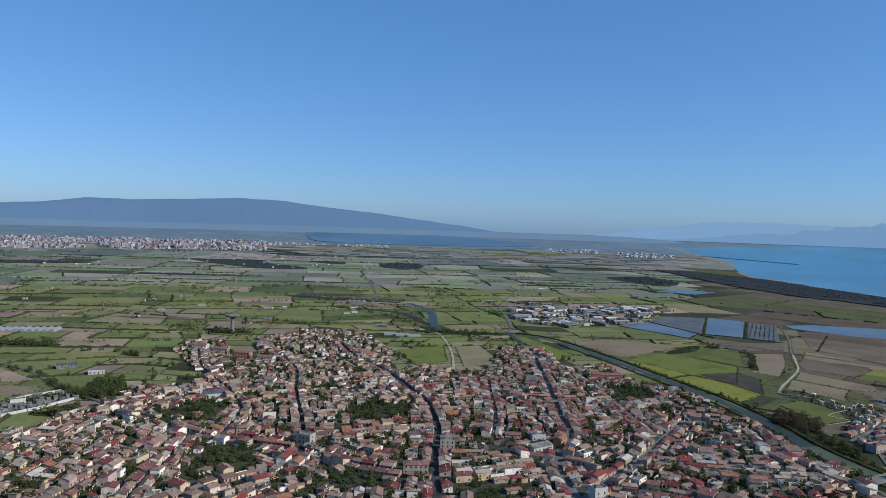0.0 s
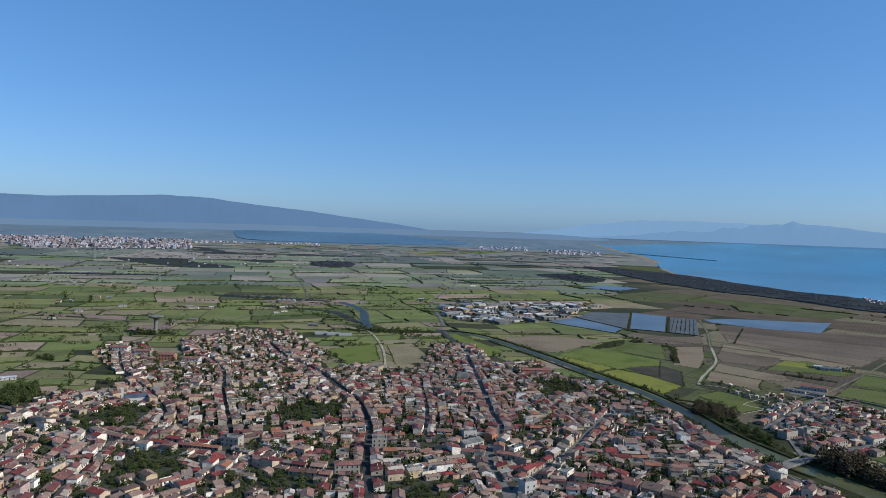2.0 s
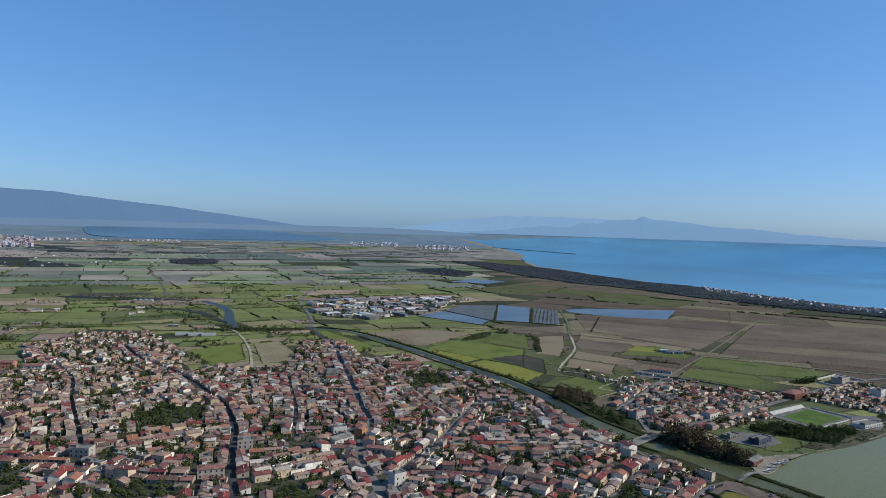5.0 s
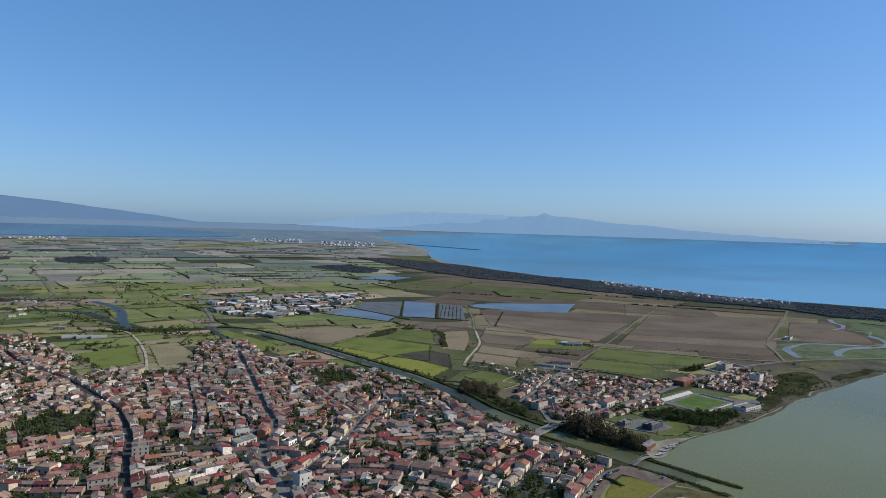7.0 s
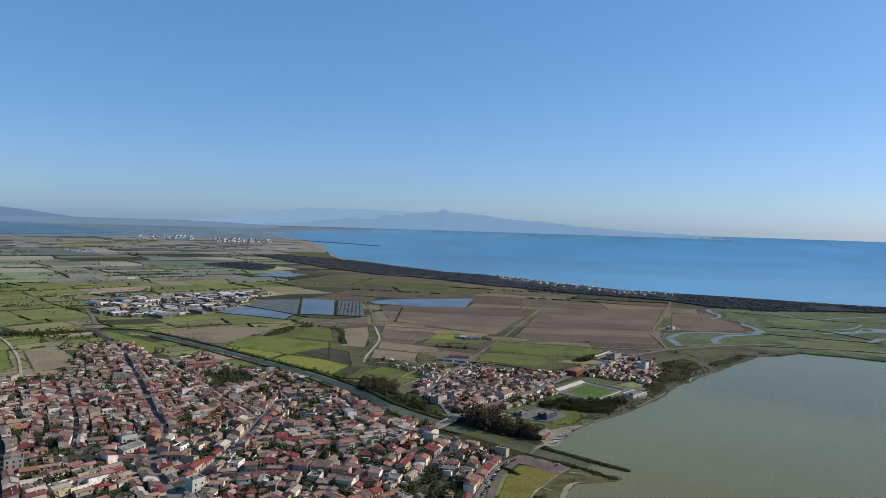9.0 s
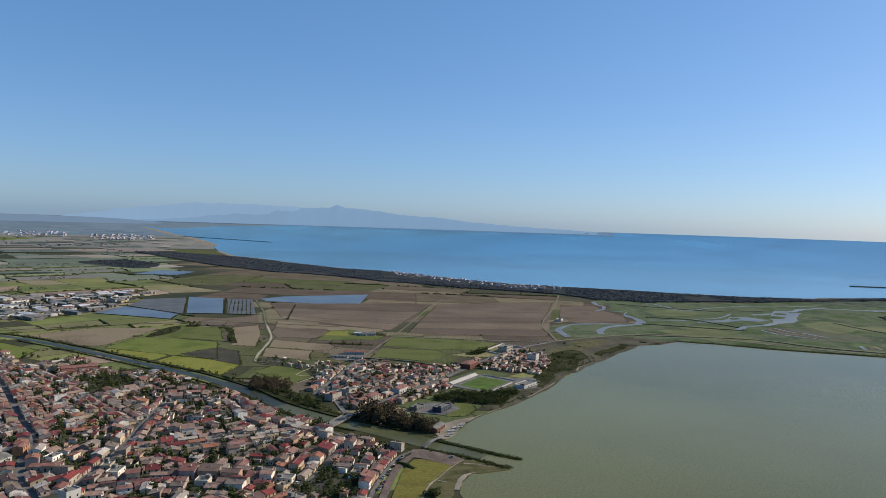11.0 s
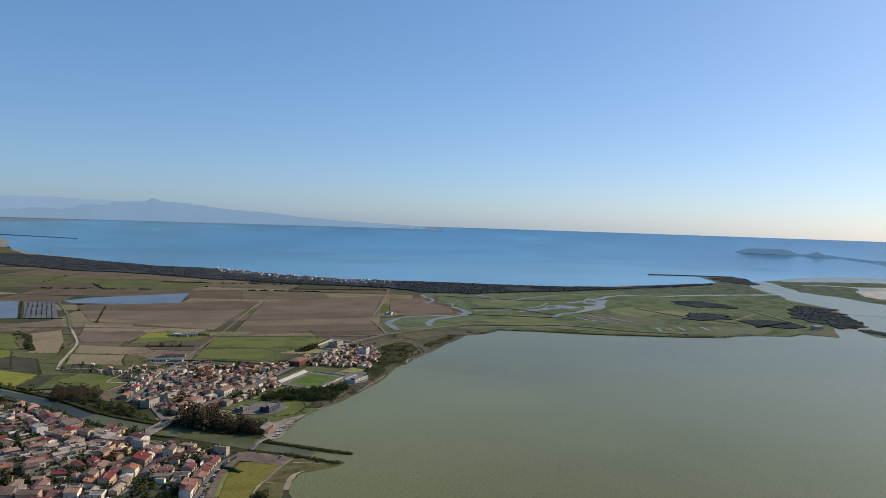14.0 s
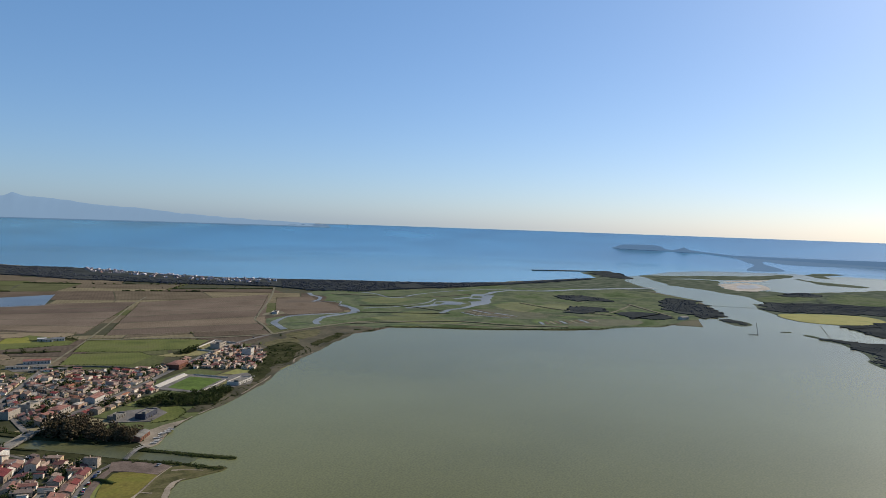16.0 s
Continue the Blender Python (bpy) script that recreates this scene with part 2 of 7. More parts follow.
LAGOON = water("lagoon_water", [(0.107, 0.106, 0.033), (0.113, 0.113, 0.039), (0.108, 0.112, 0.042)], 0.002, 0.7, 0.26, 0.25)
LAGOON.node_tree.nodes["Principled BSDF"].inputs["Specular IOR Level"].default_value = 0.27
SEA = water("sea_water", [(0.033, 0.146, 0.25), (0.037, 0.16, 0.268), (0.035, 0.153, 0.258)], 0.0006, 0.003, 0.2, 0.0)
SEA.node_tree.nodes["Principled BSDF"].inputs["Specular IOR Level"].default_value = 0.45
CANAL_WATER = water("canal_water", [(0.0266, 0.0318, 0.0252), (0.0318, 0.037, 0.0281)], 0.02, 0.5, 0.35, 0.1)
CANAL_WATER.node_tree.nodes["Principled BSDF"].inputs["Specular IOR Level"].default_value = 0.12
CANAL_LOWER = water("lower_canal_water", [(0.062, 0.066, 0.03), (0.072, 0.075, 0.036)], 0.02, 0.5, 0.35, 0.1)
CANAL_LOWER.node_tree.nodes["Principled BSDF"].inputs["Specular IOR Level"].default_value = 0.15
CREEK_WATER = water("creek_water", [(0.104, 0.11, 0.106), (0.13, 0.134, 0.125)], 0.02, 0.3, 0.4, 0.1)
POND_WATER = water("pond_water", [(0.07, 0.088, 0.108), (0.085, 0.102, 0.118)], 0.015, 0.3, 0.3, 0.05)
POND_WATER.node_tree.nodes["Principled BSDF"].inputs["Specular IOR Level"].default_value = 0.35
FAR_WATER = water("far_lagoon_water", [(0.0698, 0.134, 0.2), (0.0815, 0.148, 0.217)], 0.001, 0.05, 0.5, 0.0)
POND_GREY = surface("reedy_pond_water", [(0.065, 0.07, 0.072), (0.09, 0.093, 0.09)], 0.05, 0.4, 0.6, 0.2, spec=0.15, stripes=0.25)


for dull in (SPIT, SCRUB, MARSH, PLOUGH, BROWNS, LEAF, HAZED_PINE, GROVE):
    dull.node_tree.nodes["Principled BSDF"].inputs["Specular IOR Level"].default_value = 0.0

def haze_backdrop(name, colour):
    """Distance through kilometres of air: a plain backdrop of one soft tone, its haze painted in as emission."""
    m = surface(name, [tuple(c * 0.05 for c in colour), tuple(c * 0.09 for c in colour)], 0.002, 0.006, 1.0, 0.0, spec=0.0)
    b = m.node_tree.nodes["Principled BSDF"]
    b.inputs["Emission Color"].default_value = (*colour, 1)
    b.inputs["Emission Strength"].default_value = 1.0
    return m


# plots and soil of the far plain, with distance haze in their colours
FAR_PLAIN_HAZED = surface("distant_hazed_plots", [(0.108, 0.119, 0.0748), (0.126, 0.136, 0.0802), (0.169, 0.141, 0.106), (0.0779, 0.0868, 0.0641), (0.15, 0.119, 0.0959), (0.204, 0.168, 0.134), (0.0599, 0.0706, 0.0534)], 0.002, 0.02, pick="island")
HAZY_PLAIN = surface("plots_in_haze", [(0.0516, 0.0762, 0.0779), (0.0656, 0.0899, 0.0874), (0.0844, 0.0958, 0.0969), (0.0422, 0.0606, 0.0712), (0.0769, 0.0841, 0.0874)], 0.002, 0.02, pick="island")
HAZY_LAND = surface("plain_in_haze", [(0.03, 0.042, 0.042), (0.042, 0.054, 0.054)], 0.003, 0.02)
# air haze over the far plain painted in as faint blue-grey emission
for far_m, haze_glow in ((HAZY_LAND, (0.066, 0.104, 0.16)), (HAZY_PLAIN, (0.05, 0.08, 0.125)), (FAR_PLAIN_HAZED, (0.02, 0.028, 0.036)), (FAR_LAND_HAZED, (0.02, 0.03, 0.04))):
    far_m.node_tree.nodes["Principled BSDF"].inputs["Emission Color"].default_value = (*haze_glow, 1)
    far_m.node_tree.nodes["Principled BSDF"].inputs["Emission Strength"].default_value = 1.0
# the blue and paleness here are air haze put into an emissive colour
HILL = haze_backdrop("hazed_mountain", (0.104, 0.178, 0.302))
HILL_FAINT = haze_backdrop("hazed_faint_mountain", (0.188, 0.308, 0.472))
HILL_FAR = haze_backdrop("hazed_farther_mountain", (0.158, 0.268, 0.425))
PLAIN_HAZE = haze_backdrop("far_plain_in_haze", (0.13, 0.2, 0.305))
CAPE = haze_backdrop("hazed_cape", (0.074, 0.154, 0.285))
FAR_SHORE = haze_backdrop("hazed_shore", (0.088, 0.168, 0.295))

# ---- ground: flat to FLAT metres, then drawn in towards a rim on which every far thing keeps its bearing and height in view ----
FLAT, RIM, EYE = 3600.0, 4850.0, 170.0
DIP0, DIP1 = EYE / FLAT, 0.0068


def lay(x, y, z=0.0):
    """A place of the real plain, in metres, to its place in the scene, and its scale there."""
    r = math.hypot(x, y)
    if r <= FLAT:
        return (x, y, z), 1.0
    dip = max(EYE / r, DIP1)
    d = FLAT + (RIM - FLAT) * (DIP0 - dip) / (DIP0 - DIP1)
    k = d / r
    return (x * k, y * k, EYE - dip * d + z * k), k


def bearing(az, r):
    return (r * math.sin(radians(az)), r * math.cos(radians(az)))


def tri_mesh(name, V, T, M=None, mats=(), soft_faces=False):
    V, T = np.asarray(V, np.float32).reshape(-1, 3), np.asarray(T, np.int32).reshape(-1, 3)
    me = bpy.data.meshes.new(name)
    me.vertices.add(len(V))
    me.vertices.foreach_set("co", V.ravel())
    me.loops.add(len(T) * 3)
    me.loops.foreach_set("vertex_index", T.ravel())
    me.polygons.add(len(T))
    me.polygons.foreach_set("loop_start", np.arange(len(T), dtype=np.int32) * 3)
    me.polygons.foreach_set("use_smooth", np.full(len(T), soft_faces))
    if M is not None:
        me.polygons.foreach_set("material_index", np.asarray(M, np.int32))
    for m in mats:
        me.materials.append(m)
    me.update(calc_edges=True)
    return me


def quads(Q):
    return [t for a, b, c, d in Q for t in ((a, b, c), (a, c, d))]


class Batch:
    """Triangles of many pieces gathered into one mesh."""

    def __init__(self):
        self.V, self.T, self.M, self.n = [], [], [], 0

    def add(self, V, T, mi=0, m=None):
        V = np.asarray(V, float)
        if m is not None:
            a = np.array(m)
            V = V @ a[:3, :3].T + a[:3, 3]
        self.V.append(V)
        self.T.append(np.asarray(T, int) + self.n)
        self.M.append(np.full(len(T), mi))
        self.n += len(V)

    def make(self, name, mats, label, category, kind="stuff", soft=False):
        if not self.V:
            return None
        ob = new(name, tri_mesh(name, np.concatenate(self.V), np.concatenate(self.T), np.concatenate(self.M), mats, soft))
        return tagged(ob, label, category, kind=kind)


def part(name, data, parent, label=""):
    ob = new(name, data)
    ob.parent = parent
    if label:
        ob["label"] = label
    return ob


def smooth(points, step=10.0, closed=False):
    """A soft line through the control points."""
    P = [Vector(p).to_2d() for p in points]
    n, out = len(P), []
    for i in range(n if closed else n - 1):
        if closed:
            a, b, c, d = P[i - 1], P[i], P[(i + 1) % n], P[(i + 2) % n]
        else:
            a, b, c, d = P[max(i - 1, 0)], P[i], P[i + 1], P[min(i + 2, n - 1)]
        k = max(1, int((c - b).length / step))
        for j in range(k):
            t = j / k
            out.append(0.5 * (2 * b + (c - a) * t + (2 * a - 5 * b + 4 * c - d) * t * t + (3 * b - a - 3 * c + d) * t ** 3))
    if not closed:
        out.append(P[-1])
    return out


def ribbon(name, points, width, z, material, label, category, step=10.0, wobble=0.0, depth=0.0):
    """A road, canal or bank along a line; depth gives it sides."""
    C = smooth(points, step)
    V, T = [], []
    for i, p in enumerate(C):
        t = (C[min(i + 1, len(C) - 1)] - C[max(i - 1, 0)]).normalized()
        nrm = Vector((-t.y, t.x))
        w = (width[0] + (width[1] - width[0]) * i / (len(C) - 1)) if isinstance(width, tuple) else width
        for s in (1, -1):
            q = p + nrm * s * (w / 2 + wobble * noise.noise((p.x * 0.03, p.y * 0.03, s * 5.0)))
            V.append(lay(q.x, q.y, z)[0])
            V.append(lay(q.x, q.y, z - max(depth, 0.02))[0])
    for i in range(len(C) - 1):
        a = 4 * i
        T += quads([(a, a + 2, a + 6, a + 4), (a, a + 4, a + 5, a + 1), (a + 2, a + 3, a + 7, a + 6)])
    return tagged(new(name, tri_mesh(name, V, T, None, [material])), label, category, kind="structure")


def patch(name, points, z, material, label, category, cell=0.0, soft=0.0, ragged=0.0, kind="structure"):
    """A flat piece of ground within an outline, with a low edge."""
    P = smooth(points, soft, True) if soft else [Vector(p).to_2d() for p in points]
    if ragged:
        P = [p + Vector((noise.noise((p.x * 0.02, p.y * 0.02, 1.0)), noise.noise((p.x * 0.02, p.y * 0.02, 9.0)))) * ragged + Vector((noise.noise((p.x * 0.11, p.y * 0.11, 4.0)), noise.noise((p.x * 0.11, p.y * 0.11, 6.0)))) * 0.45 * ragged for p in P]
    bm = bmesh.new()
    face = bm.faces.new([bm.verts.new((p.x, p.y, 0)) for p in P])
    if face.normal.z < 0 or face.calc_area() and sum(P[i - 1].x * P[i].y - P[i].x * P[i - 1].y for i in range(len(P))) < 0:
        bmesh.ops.reverse_faces(bm, faces=[face])
    bmesh.ops.triangulate(bm, faces=bm.faces[:])
    if cell:
        for _ in range(6):
            long = [e for e in bm.edges if e.calc_length() > cell]
            if not long:
                break
            bmesh.ops.subdivide_edges(bm, edges=long, cuts=1)
            bmesh.ops.triangulate(bm, faces=bm.faces[:])
    rim = [e for e in bm.edges if e.is_boundary]
    low = bmesh.ops.extrude_edge_only(bm, edges=rim)
    sunk = {v for v in low["geom"] if isinstance(v, bmesh.types.BMVert)}
    for v in bm.verts:
        v.co = Vector(lay(v.co.x, v.co.y, z - (z * 0.9 if v in sunk else 0))[0])
    me = bpy.data.meshes.new(name)
    bm.to_mesh(me)
    bm.free()
    me.materials.append(material)
    return tagged(new(name, me), label, category, kind=kind)


def inside(p, poly):
    x, y, hit = p[0], p[1], False
    for i in range(len(poly)):
        (x1, y1), (x2, y2) = poly[i - 1], poly[i]
        if (y1 > y) != (y2 > y) and x < (x2 - x1) * (y - y1) / (y2 - y1) + x1:
            hit = not hit
    return hit


def to_line(p, line):
    best = 1e9
    for (x1, y1), (x2, y2) in zip(line, line[1:]):
        dx, dy = x2 - x1, y2 - y1
        t = max(0.0, min(1.0, ((p[0] - x1) * dx + (p[1] - y1) * dy) / (dx * dx + dy * dy + 1e-9)))
        best = min(best, math.hypot(p[0] - x1 - t * dx, p[1] - y1 - t * dy))
    return best


# the sheet itself
SEG = 360
radii = [60, 200, 400, 700, 1100, 1600, 2200, 2900, 3600] + [EYE / (DIP0 + (DIP1 - DIP0) * k / 40) for k in range(1, 41)]
GV = [(0, 0, 0)] + [lay(r * math.sin(2 * math.pi * s / SEG), r * math.cos(2 * math.pi * s / SEG))[0] for r in radii for s in range(SEG)]
GT, GM = [(0, 1 + (s + 1) % SEG, 1 + s) for s in range(SEG)], [0] * SEG
for k in range(len(radii) - 1):
    for s in range(SEG):
        a, b = 1 + k * SEG + s, 1 + k * SEG + (s + 1) % SEG
        GT += quads([(a, b, b + SEG, a + SEG)])
        # outer rings take the soil copies that have haze painted in
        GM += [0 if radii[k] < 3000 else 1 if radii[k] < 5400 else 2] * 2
tagged(new("ground", tri_mesh("ground", GV, GT, GM, [LAND, FAR_LAND_HAZED, HAZY_LAND])), "wide green and brown coastal plain reaching the horizon", "ground", kind="structure")

# ---- the plan: shores, streets, town ----
SHORE_TOWN = [(296, 314), (309, 326), (325, 334), (336, 330), (350, 327), (346, 352), (339, 371), (332, 390)]
SHORE_VILLAGE = [(354, 399), (374, 406), (398, 421), (417, 429), (447, 437), (482, 443), (503, 449), (526, 457), (568, 472), (614, 493), (650, 503), (676, 518), (700, 521), (727, 528), (767, 538), (797, 549), (853, 561), (874, 570)]
SHORE_DELTA = [(910, 557), (961, 557), (990, 521), (1014, 473), (1038, 424), (1087, 354), (1129, 320), (1155, 269), (1214, 245), (1261, 186), (1305, 174), (1313, 122), (1433, 145), (1473, 121), (1548, 110), (1669, 141), (1817, 191), (1914, 275), (2055, 391), (2324, 471)]
LAGOON_LINE = [(200, 150), (270, 260)] + SHORE_TOWN + SHORE_VILLAGE + SHORE_DELTA + [(2420, 520), (3100, 560), (3500, 600), (3450, -700), (2600, -1800), (1200, -2400), (300, -1500), (100, -400)]
COAST = [(17.0, 9500), (19.5, 6049), (21.1, 5155), (22.6, 4035), (22.9, 3500), (23.6, 3100), (25.8, 2918), (28.4, 2659), (32.5, 2414), (35.3, 2357), (42.5, 2085), (46.7, 1986), (51.0, 1971), (55.5, 1968), (60.1, 1958), (64.7, 1981), (69.4, 2076), (73.9, 2290), (76.6, 2444), (78, 2500), (80, 2700), (82, 3000), (84.5, 3200), (90, 3350), (130, 3350)]
FAR_EDGE = [(17.0, 1.05), (19.5, 1.17), (22.7, 0.92), (26.5, 0.76), (30, 0.60), (38, 0.49), (54, 0.46), (57, 0.39), (130, 0.39)]
TOWN = [(-330, 380), (-330, 515), (-318, 574), (-295, 623), (-302, 676), (-257, 707), (-240, 741), (-281, 788), (-338, 886), (-347, 950), (-310, 981), (-243, 830), (-209, 833), (-265, 990), (-222, 1051), (-204, 1130), (-125, 1099), (-67, 934), (-57, 805), (-28, 826), (15, 815), (62, 825), (85, 975), (145, 990), (150, 840), (205, 875), (222, 775), (262, 735), (278, 655), (288, 580), (296, 515), (300, 470), (318, 404), (300, 388), (268, 362), (240, 330), (0, 372), (-200, 375)]
VILLAGE = [(342, 512), (352, 600), (380, 640), (420, 665), (470, 672), (520, 622), (560, 606), (640, 625), (690, 632), (700, 600), (655, 545), (600, 520), (560, 590), (500, 560), (470, 525), (420, 512), (375, 500)]
S1 = [(1, 380), (1, 433), (-1, 482), (-1, 520), (0, 577), (-8, 645), (-21, 693), (-44, 759), (-70, 813), (-107, 880), (-140, 976)]
S2 = [(91, 380), (89, 441), (87, 494), (95, 529), (110, 573), (112, 649), (118, 749), (122, 866), (126, 961), (107, 1125)]
S3 = [(70, 400), (97, 439), (107, 455), (150, 511), (185, 567), (223, 626)]
S4 = [(-100, 503), (-105, 543), (-116, 590), (-138, 676), (-150, 718)]
S5 = [(45, 560), (52, 623), (53, 703), (55, 765)]
S6 = [(-335, 400), (-321, 507), (-318, 564), (-311, 601), (-299, 624), (-267, 594)]
S7 = [(-267, 594), (-231, 573), (-199, 547), (-169, 532), (-138, 523), (-92, 506), (-52, 480), (-1, 466)]
S8 = [(-227, 390), (-222, 441), (-219, 472), (-213, 500), (-214, 557)]
S9 = [(-180, 390), (-188, 444), (-187, 475), (-193, 540)]
S10 = [(-160, 400), (-143, 430), (-120, 455), (-105, 465), (-98, 503)]
S11 = [(-169, 535), (-172, 601), (-181, 630), (-203, 677), (-243, 742), (-278, 807), (-325, 933)]
S13 = [(-265, 991), (-221, 909), (-169, 807), (-148, 723)]
S14 = [(-298, 624), (-261, 671), (-208, 715), (-148, 712), (-103, 757), (-55, 778)]
S15 = [(0, 461), (42, 475), (87, 494), (134, 532)]
S16 = [(125, 948), (155, 857), (171, 740), (178, 632), (185, 567)]
S18 = [(223, 626), (270, 600), (262, 540), (273, 492), (296, 443), (319, 402)]
S19 = [(150, 360), (223, 383), (264, 416), (296, 443), (297, 475)]
S20 = [(240, 333), (255, 349), (284, 374), (307, 390), (326, 395)]
S21 = [(107, 455), (160, 440), (223, 383)]
S22 = [(150, 511), (210, 500), (273, 492)]
S23 = [(-105, 543), (-50, 560), (0, 577)]
S24 = [(-55, 778), (-21, 693), (53, 703), (114, 690), (174, 690)]
VIL1 = [(338, 497), (384, 520), (471, 552), (593, 604), (703, 644), (798, 658)]
VIL2 = [(346, 577), (358, 589), (401, 626), (475, 694)]
VIL2_OUT = [(475, 694), (557, 763), (617, 813), (734, 917), (900, 1069), (998, 1147)]
VIL3 = [(333, 500), (363, 577), (375, 597)]
VIL4 = [(477, 555), (468, 596), (452, 649)]
VIL5 = [(420, 532), (410, 580), (415, 625)]

TOWN_STREETS = [(S1, 10.0), (S2, 10.0), (S3, 9.5), (S4, 7.0), (S5, 6.5), (S6, 8.0), (S7, 8.0), (S8, 6.5), (S9, 6.0), (S10, 6.5), (S11, 7.0), (S13, 7.0), (S14, 6.5), (S15, 6.0), (S16, 6.5), (S18, 6.5), (S19, 7.0), (S20, 8.0), (S21, 6.0), (S22, 6.0), (S23, 6.0), (S24, 6.0)]
VILLAGE_STREETS = [(VIL1, 8.0), (VIL2, 6.0), (VIL3, 5.5), (VIL4, 5.5), (VIL5, 5.5)]
YARD_LINE = [(647, 655), (708, 680), (711, 635), (651, 615), (647, 655)]
CANAL = [(110, 1112), (151, 1088), (185, 1026), (216, 942), (244, 850), (267, 775), (287, 704), (299, 625), (301, 560), (309, 515), (317, 484), (325, 463), (334, 435), (342, 405), (352, 380), (358, 355)]

# ---- sea ----
cols = [17 + 0.25 * k for k in range(int((130 - 17) / 0.25) + 1)]
ca, cr = zip(*COAST)
fa, fe = zip(*FAR_EDGE)
SV, ST, rows = [], [], 56
for a in cols:
    near = EYE / (np.interp(a, ca, cr) + 14 * noise.noise((a * 0.9, 0, 0)))
    far = math.tan(radians(np.interp(a, fa, fe)))
    for k in range(rows):
        SV.append(lay(*bearing(a, EYE / (near + (far - near) * k / (rows - 1))), 0.4)[0])
for i in range(len(cols) - 1):
    for k in range(rows - 1):
        a = i * rows + k
        ST += quads([(a, a + rows, a + rows + 1, a + 1)])
tagged(new("sea_water", tri_mesh("sea_water", SV, ST, None, [SEA], True)), "calm blue sea in a wide open bay", "sea", kind="structure")

# ---- lagoon, river, canal, ponds ----
patch("lagoon_water", LAGOON_LINE, 0.22, LAGOON, "broad shallow lagoon of olive-green water", "lagoon")
ribbon("canal_grass", CANAL[-9:-1], 44.0, 0.20, SCRUB, "rough grass beside the canal", "grass", wobble=4)
ribbon("canal_water", CANAL[-8:], (16, 24), 0.36, CANAL_LOWER, "wide lower reach of the canal with olive water", "canal", wobble=1)
ribbon("canal_water", CANAL, (8.0, 14.0), 0.30, CANAL_WATER, "straight canal of dull green water beside the town", "canal", wobble=0.8)
RIVER = [(-70, 1500), (-50, 1455), (-29, 1402), (-16, 1317), (-12, 1190), (5, 1112), (40, 1095), (110, 1112)]
ribbon("river_water", RIVER, 16.0, 0.30, CANAL_WATER, "narrow winding river between the fields", "river", wobble=0.8)
PONDS = [([(317, 1247), (391, 1315), (437, 1170), (400, 1125)], POND_WATER), ([(396, 1322), (453, 1408), (533, 1402), (441, 1176)], POND_GREY), ([(544, 1412), (592, 1358), (499, 1148), (448, 1176)], POND_WATER), ([(597, 1350), (636, 1315), (543, 1108), (504, 1140)], POND_GREY), ([(655, 1322), (715, 1342), (906, 1298), (795, 1165), (709, 1208), (645, 1278)], POND_WATER), ([(614, 2001), (715, 2107), (794, 2026), (702, 1931)], POND_WATER)]
for k, (P, m) in enumerate(PONDS):
    patch("pond_water", P, 0.28, m, "shallow rectangular fish pond of %s water" % ("blue" if m is POND_WATER else "grey reedy"), "pond", ragged=5)
creek_z = 0.46


def creek(P, w):
    global creek_z
    creek_z += 0.006
    ribbon("creek_water", P, w, creek_z, CREEK_WATER, "pale winding creek in the marsh", "creek", wobble=4)


creek([(1290, 965), (1252, 927), (1236, 895), (1191, 866), (1160, 858)], 9)
creek([(1160, 858), (1185, 835), (1200, 815), (1165, 795), (1150, 776)], 3.5)
creek([(1154, 785), (1121, 735), (1079, 703), (1042, 701)], 15)
creek([(1042, 701), (994, 707), (935, 683), (915, 664)], 11)
creek([(1050, 712), (994, 745), (962, 755), (918, 745), (880, 722), (858, 692), (842, 672)], 11)
creek([(1420, 940), (1389, 909), (1381, 847), (1340, 788), (1351, 762), (1442, 766), (1576, 739), (1674, 690), (1740, 640)], 7)
creek([(1140, 722), (1189, 690), (1259, 675), (1316, 672), (1380, 690)], 5)
creek([(1195, 658), (1249, 642), (1296, 634), (1350, 632), (1352, 600)], 13)
creek([(1172, 570), (1226, 580), (1272, 571), (1320, 572), (1376, 571), (1450, 596), (1545, 626)], (9, 20))

# ---- land beyond and within the lagoon ----
MARSH_LINE = [(850, 680), (900, 590), (961, 565), (1000, 525), (1045, 430), (1090, 362), (1160, 280), (1265, 196), (1312, 180), (1425, 152), (1545, 118), (1665, 150), (1810, 200), (1900, 285), (2040, 405), (2250, 490), (2100, 590), (1800, 720), (1580, 800), (1450, 900), (1360, 960), (1290, 975), (1262, 900), (1190, 850), (1160, 780), (1085, 712), (1040, 716), (985, 752), (940, 772), (885, 745)]
patch("marsh_plain", MARSH_LINE, 0.34, MARSH, "flat green marshland between creeks and lagoon", "marsh", soft=30, ragged=14)
for k, (P, words) in enumerate((([(2650, 480), (2701, 397), (2858, 267), (2993, 127), (3239, -3), (3155, -36), (2839, 57), (2647, 200), (2625, 306), (2487, 365), (2280, 327), (2493, 420)], "low scrubby spit beside the lagoon mouth"), ([(2500, 372), (2600, 215), (2330, 178), (2150, 108), (2050, 112), (2090, 160), (2163, 212), (2252, 322), (2300, 335)], "low scrubby flat beside the lagoon mouth"), ([(2213, 191), (2223, 116), (2281, 31), (2239, -18), (2415, -149), (2700, -400), (2300, -700), (1700, -520), (1420, -300), (1382, -160), (1421, -131), (1517, -102), (1511, -71), (1559, -8), (1731, 44), (1827, 68), (1851, 28), (2005, 81)], "low farmed and wooded land across the lagoon mouth"))):
    patch("spit_land", P, 0.36 + 0.02 * k, SPIT, words, "land", cell=90, soft=35, ragged=14)
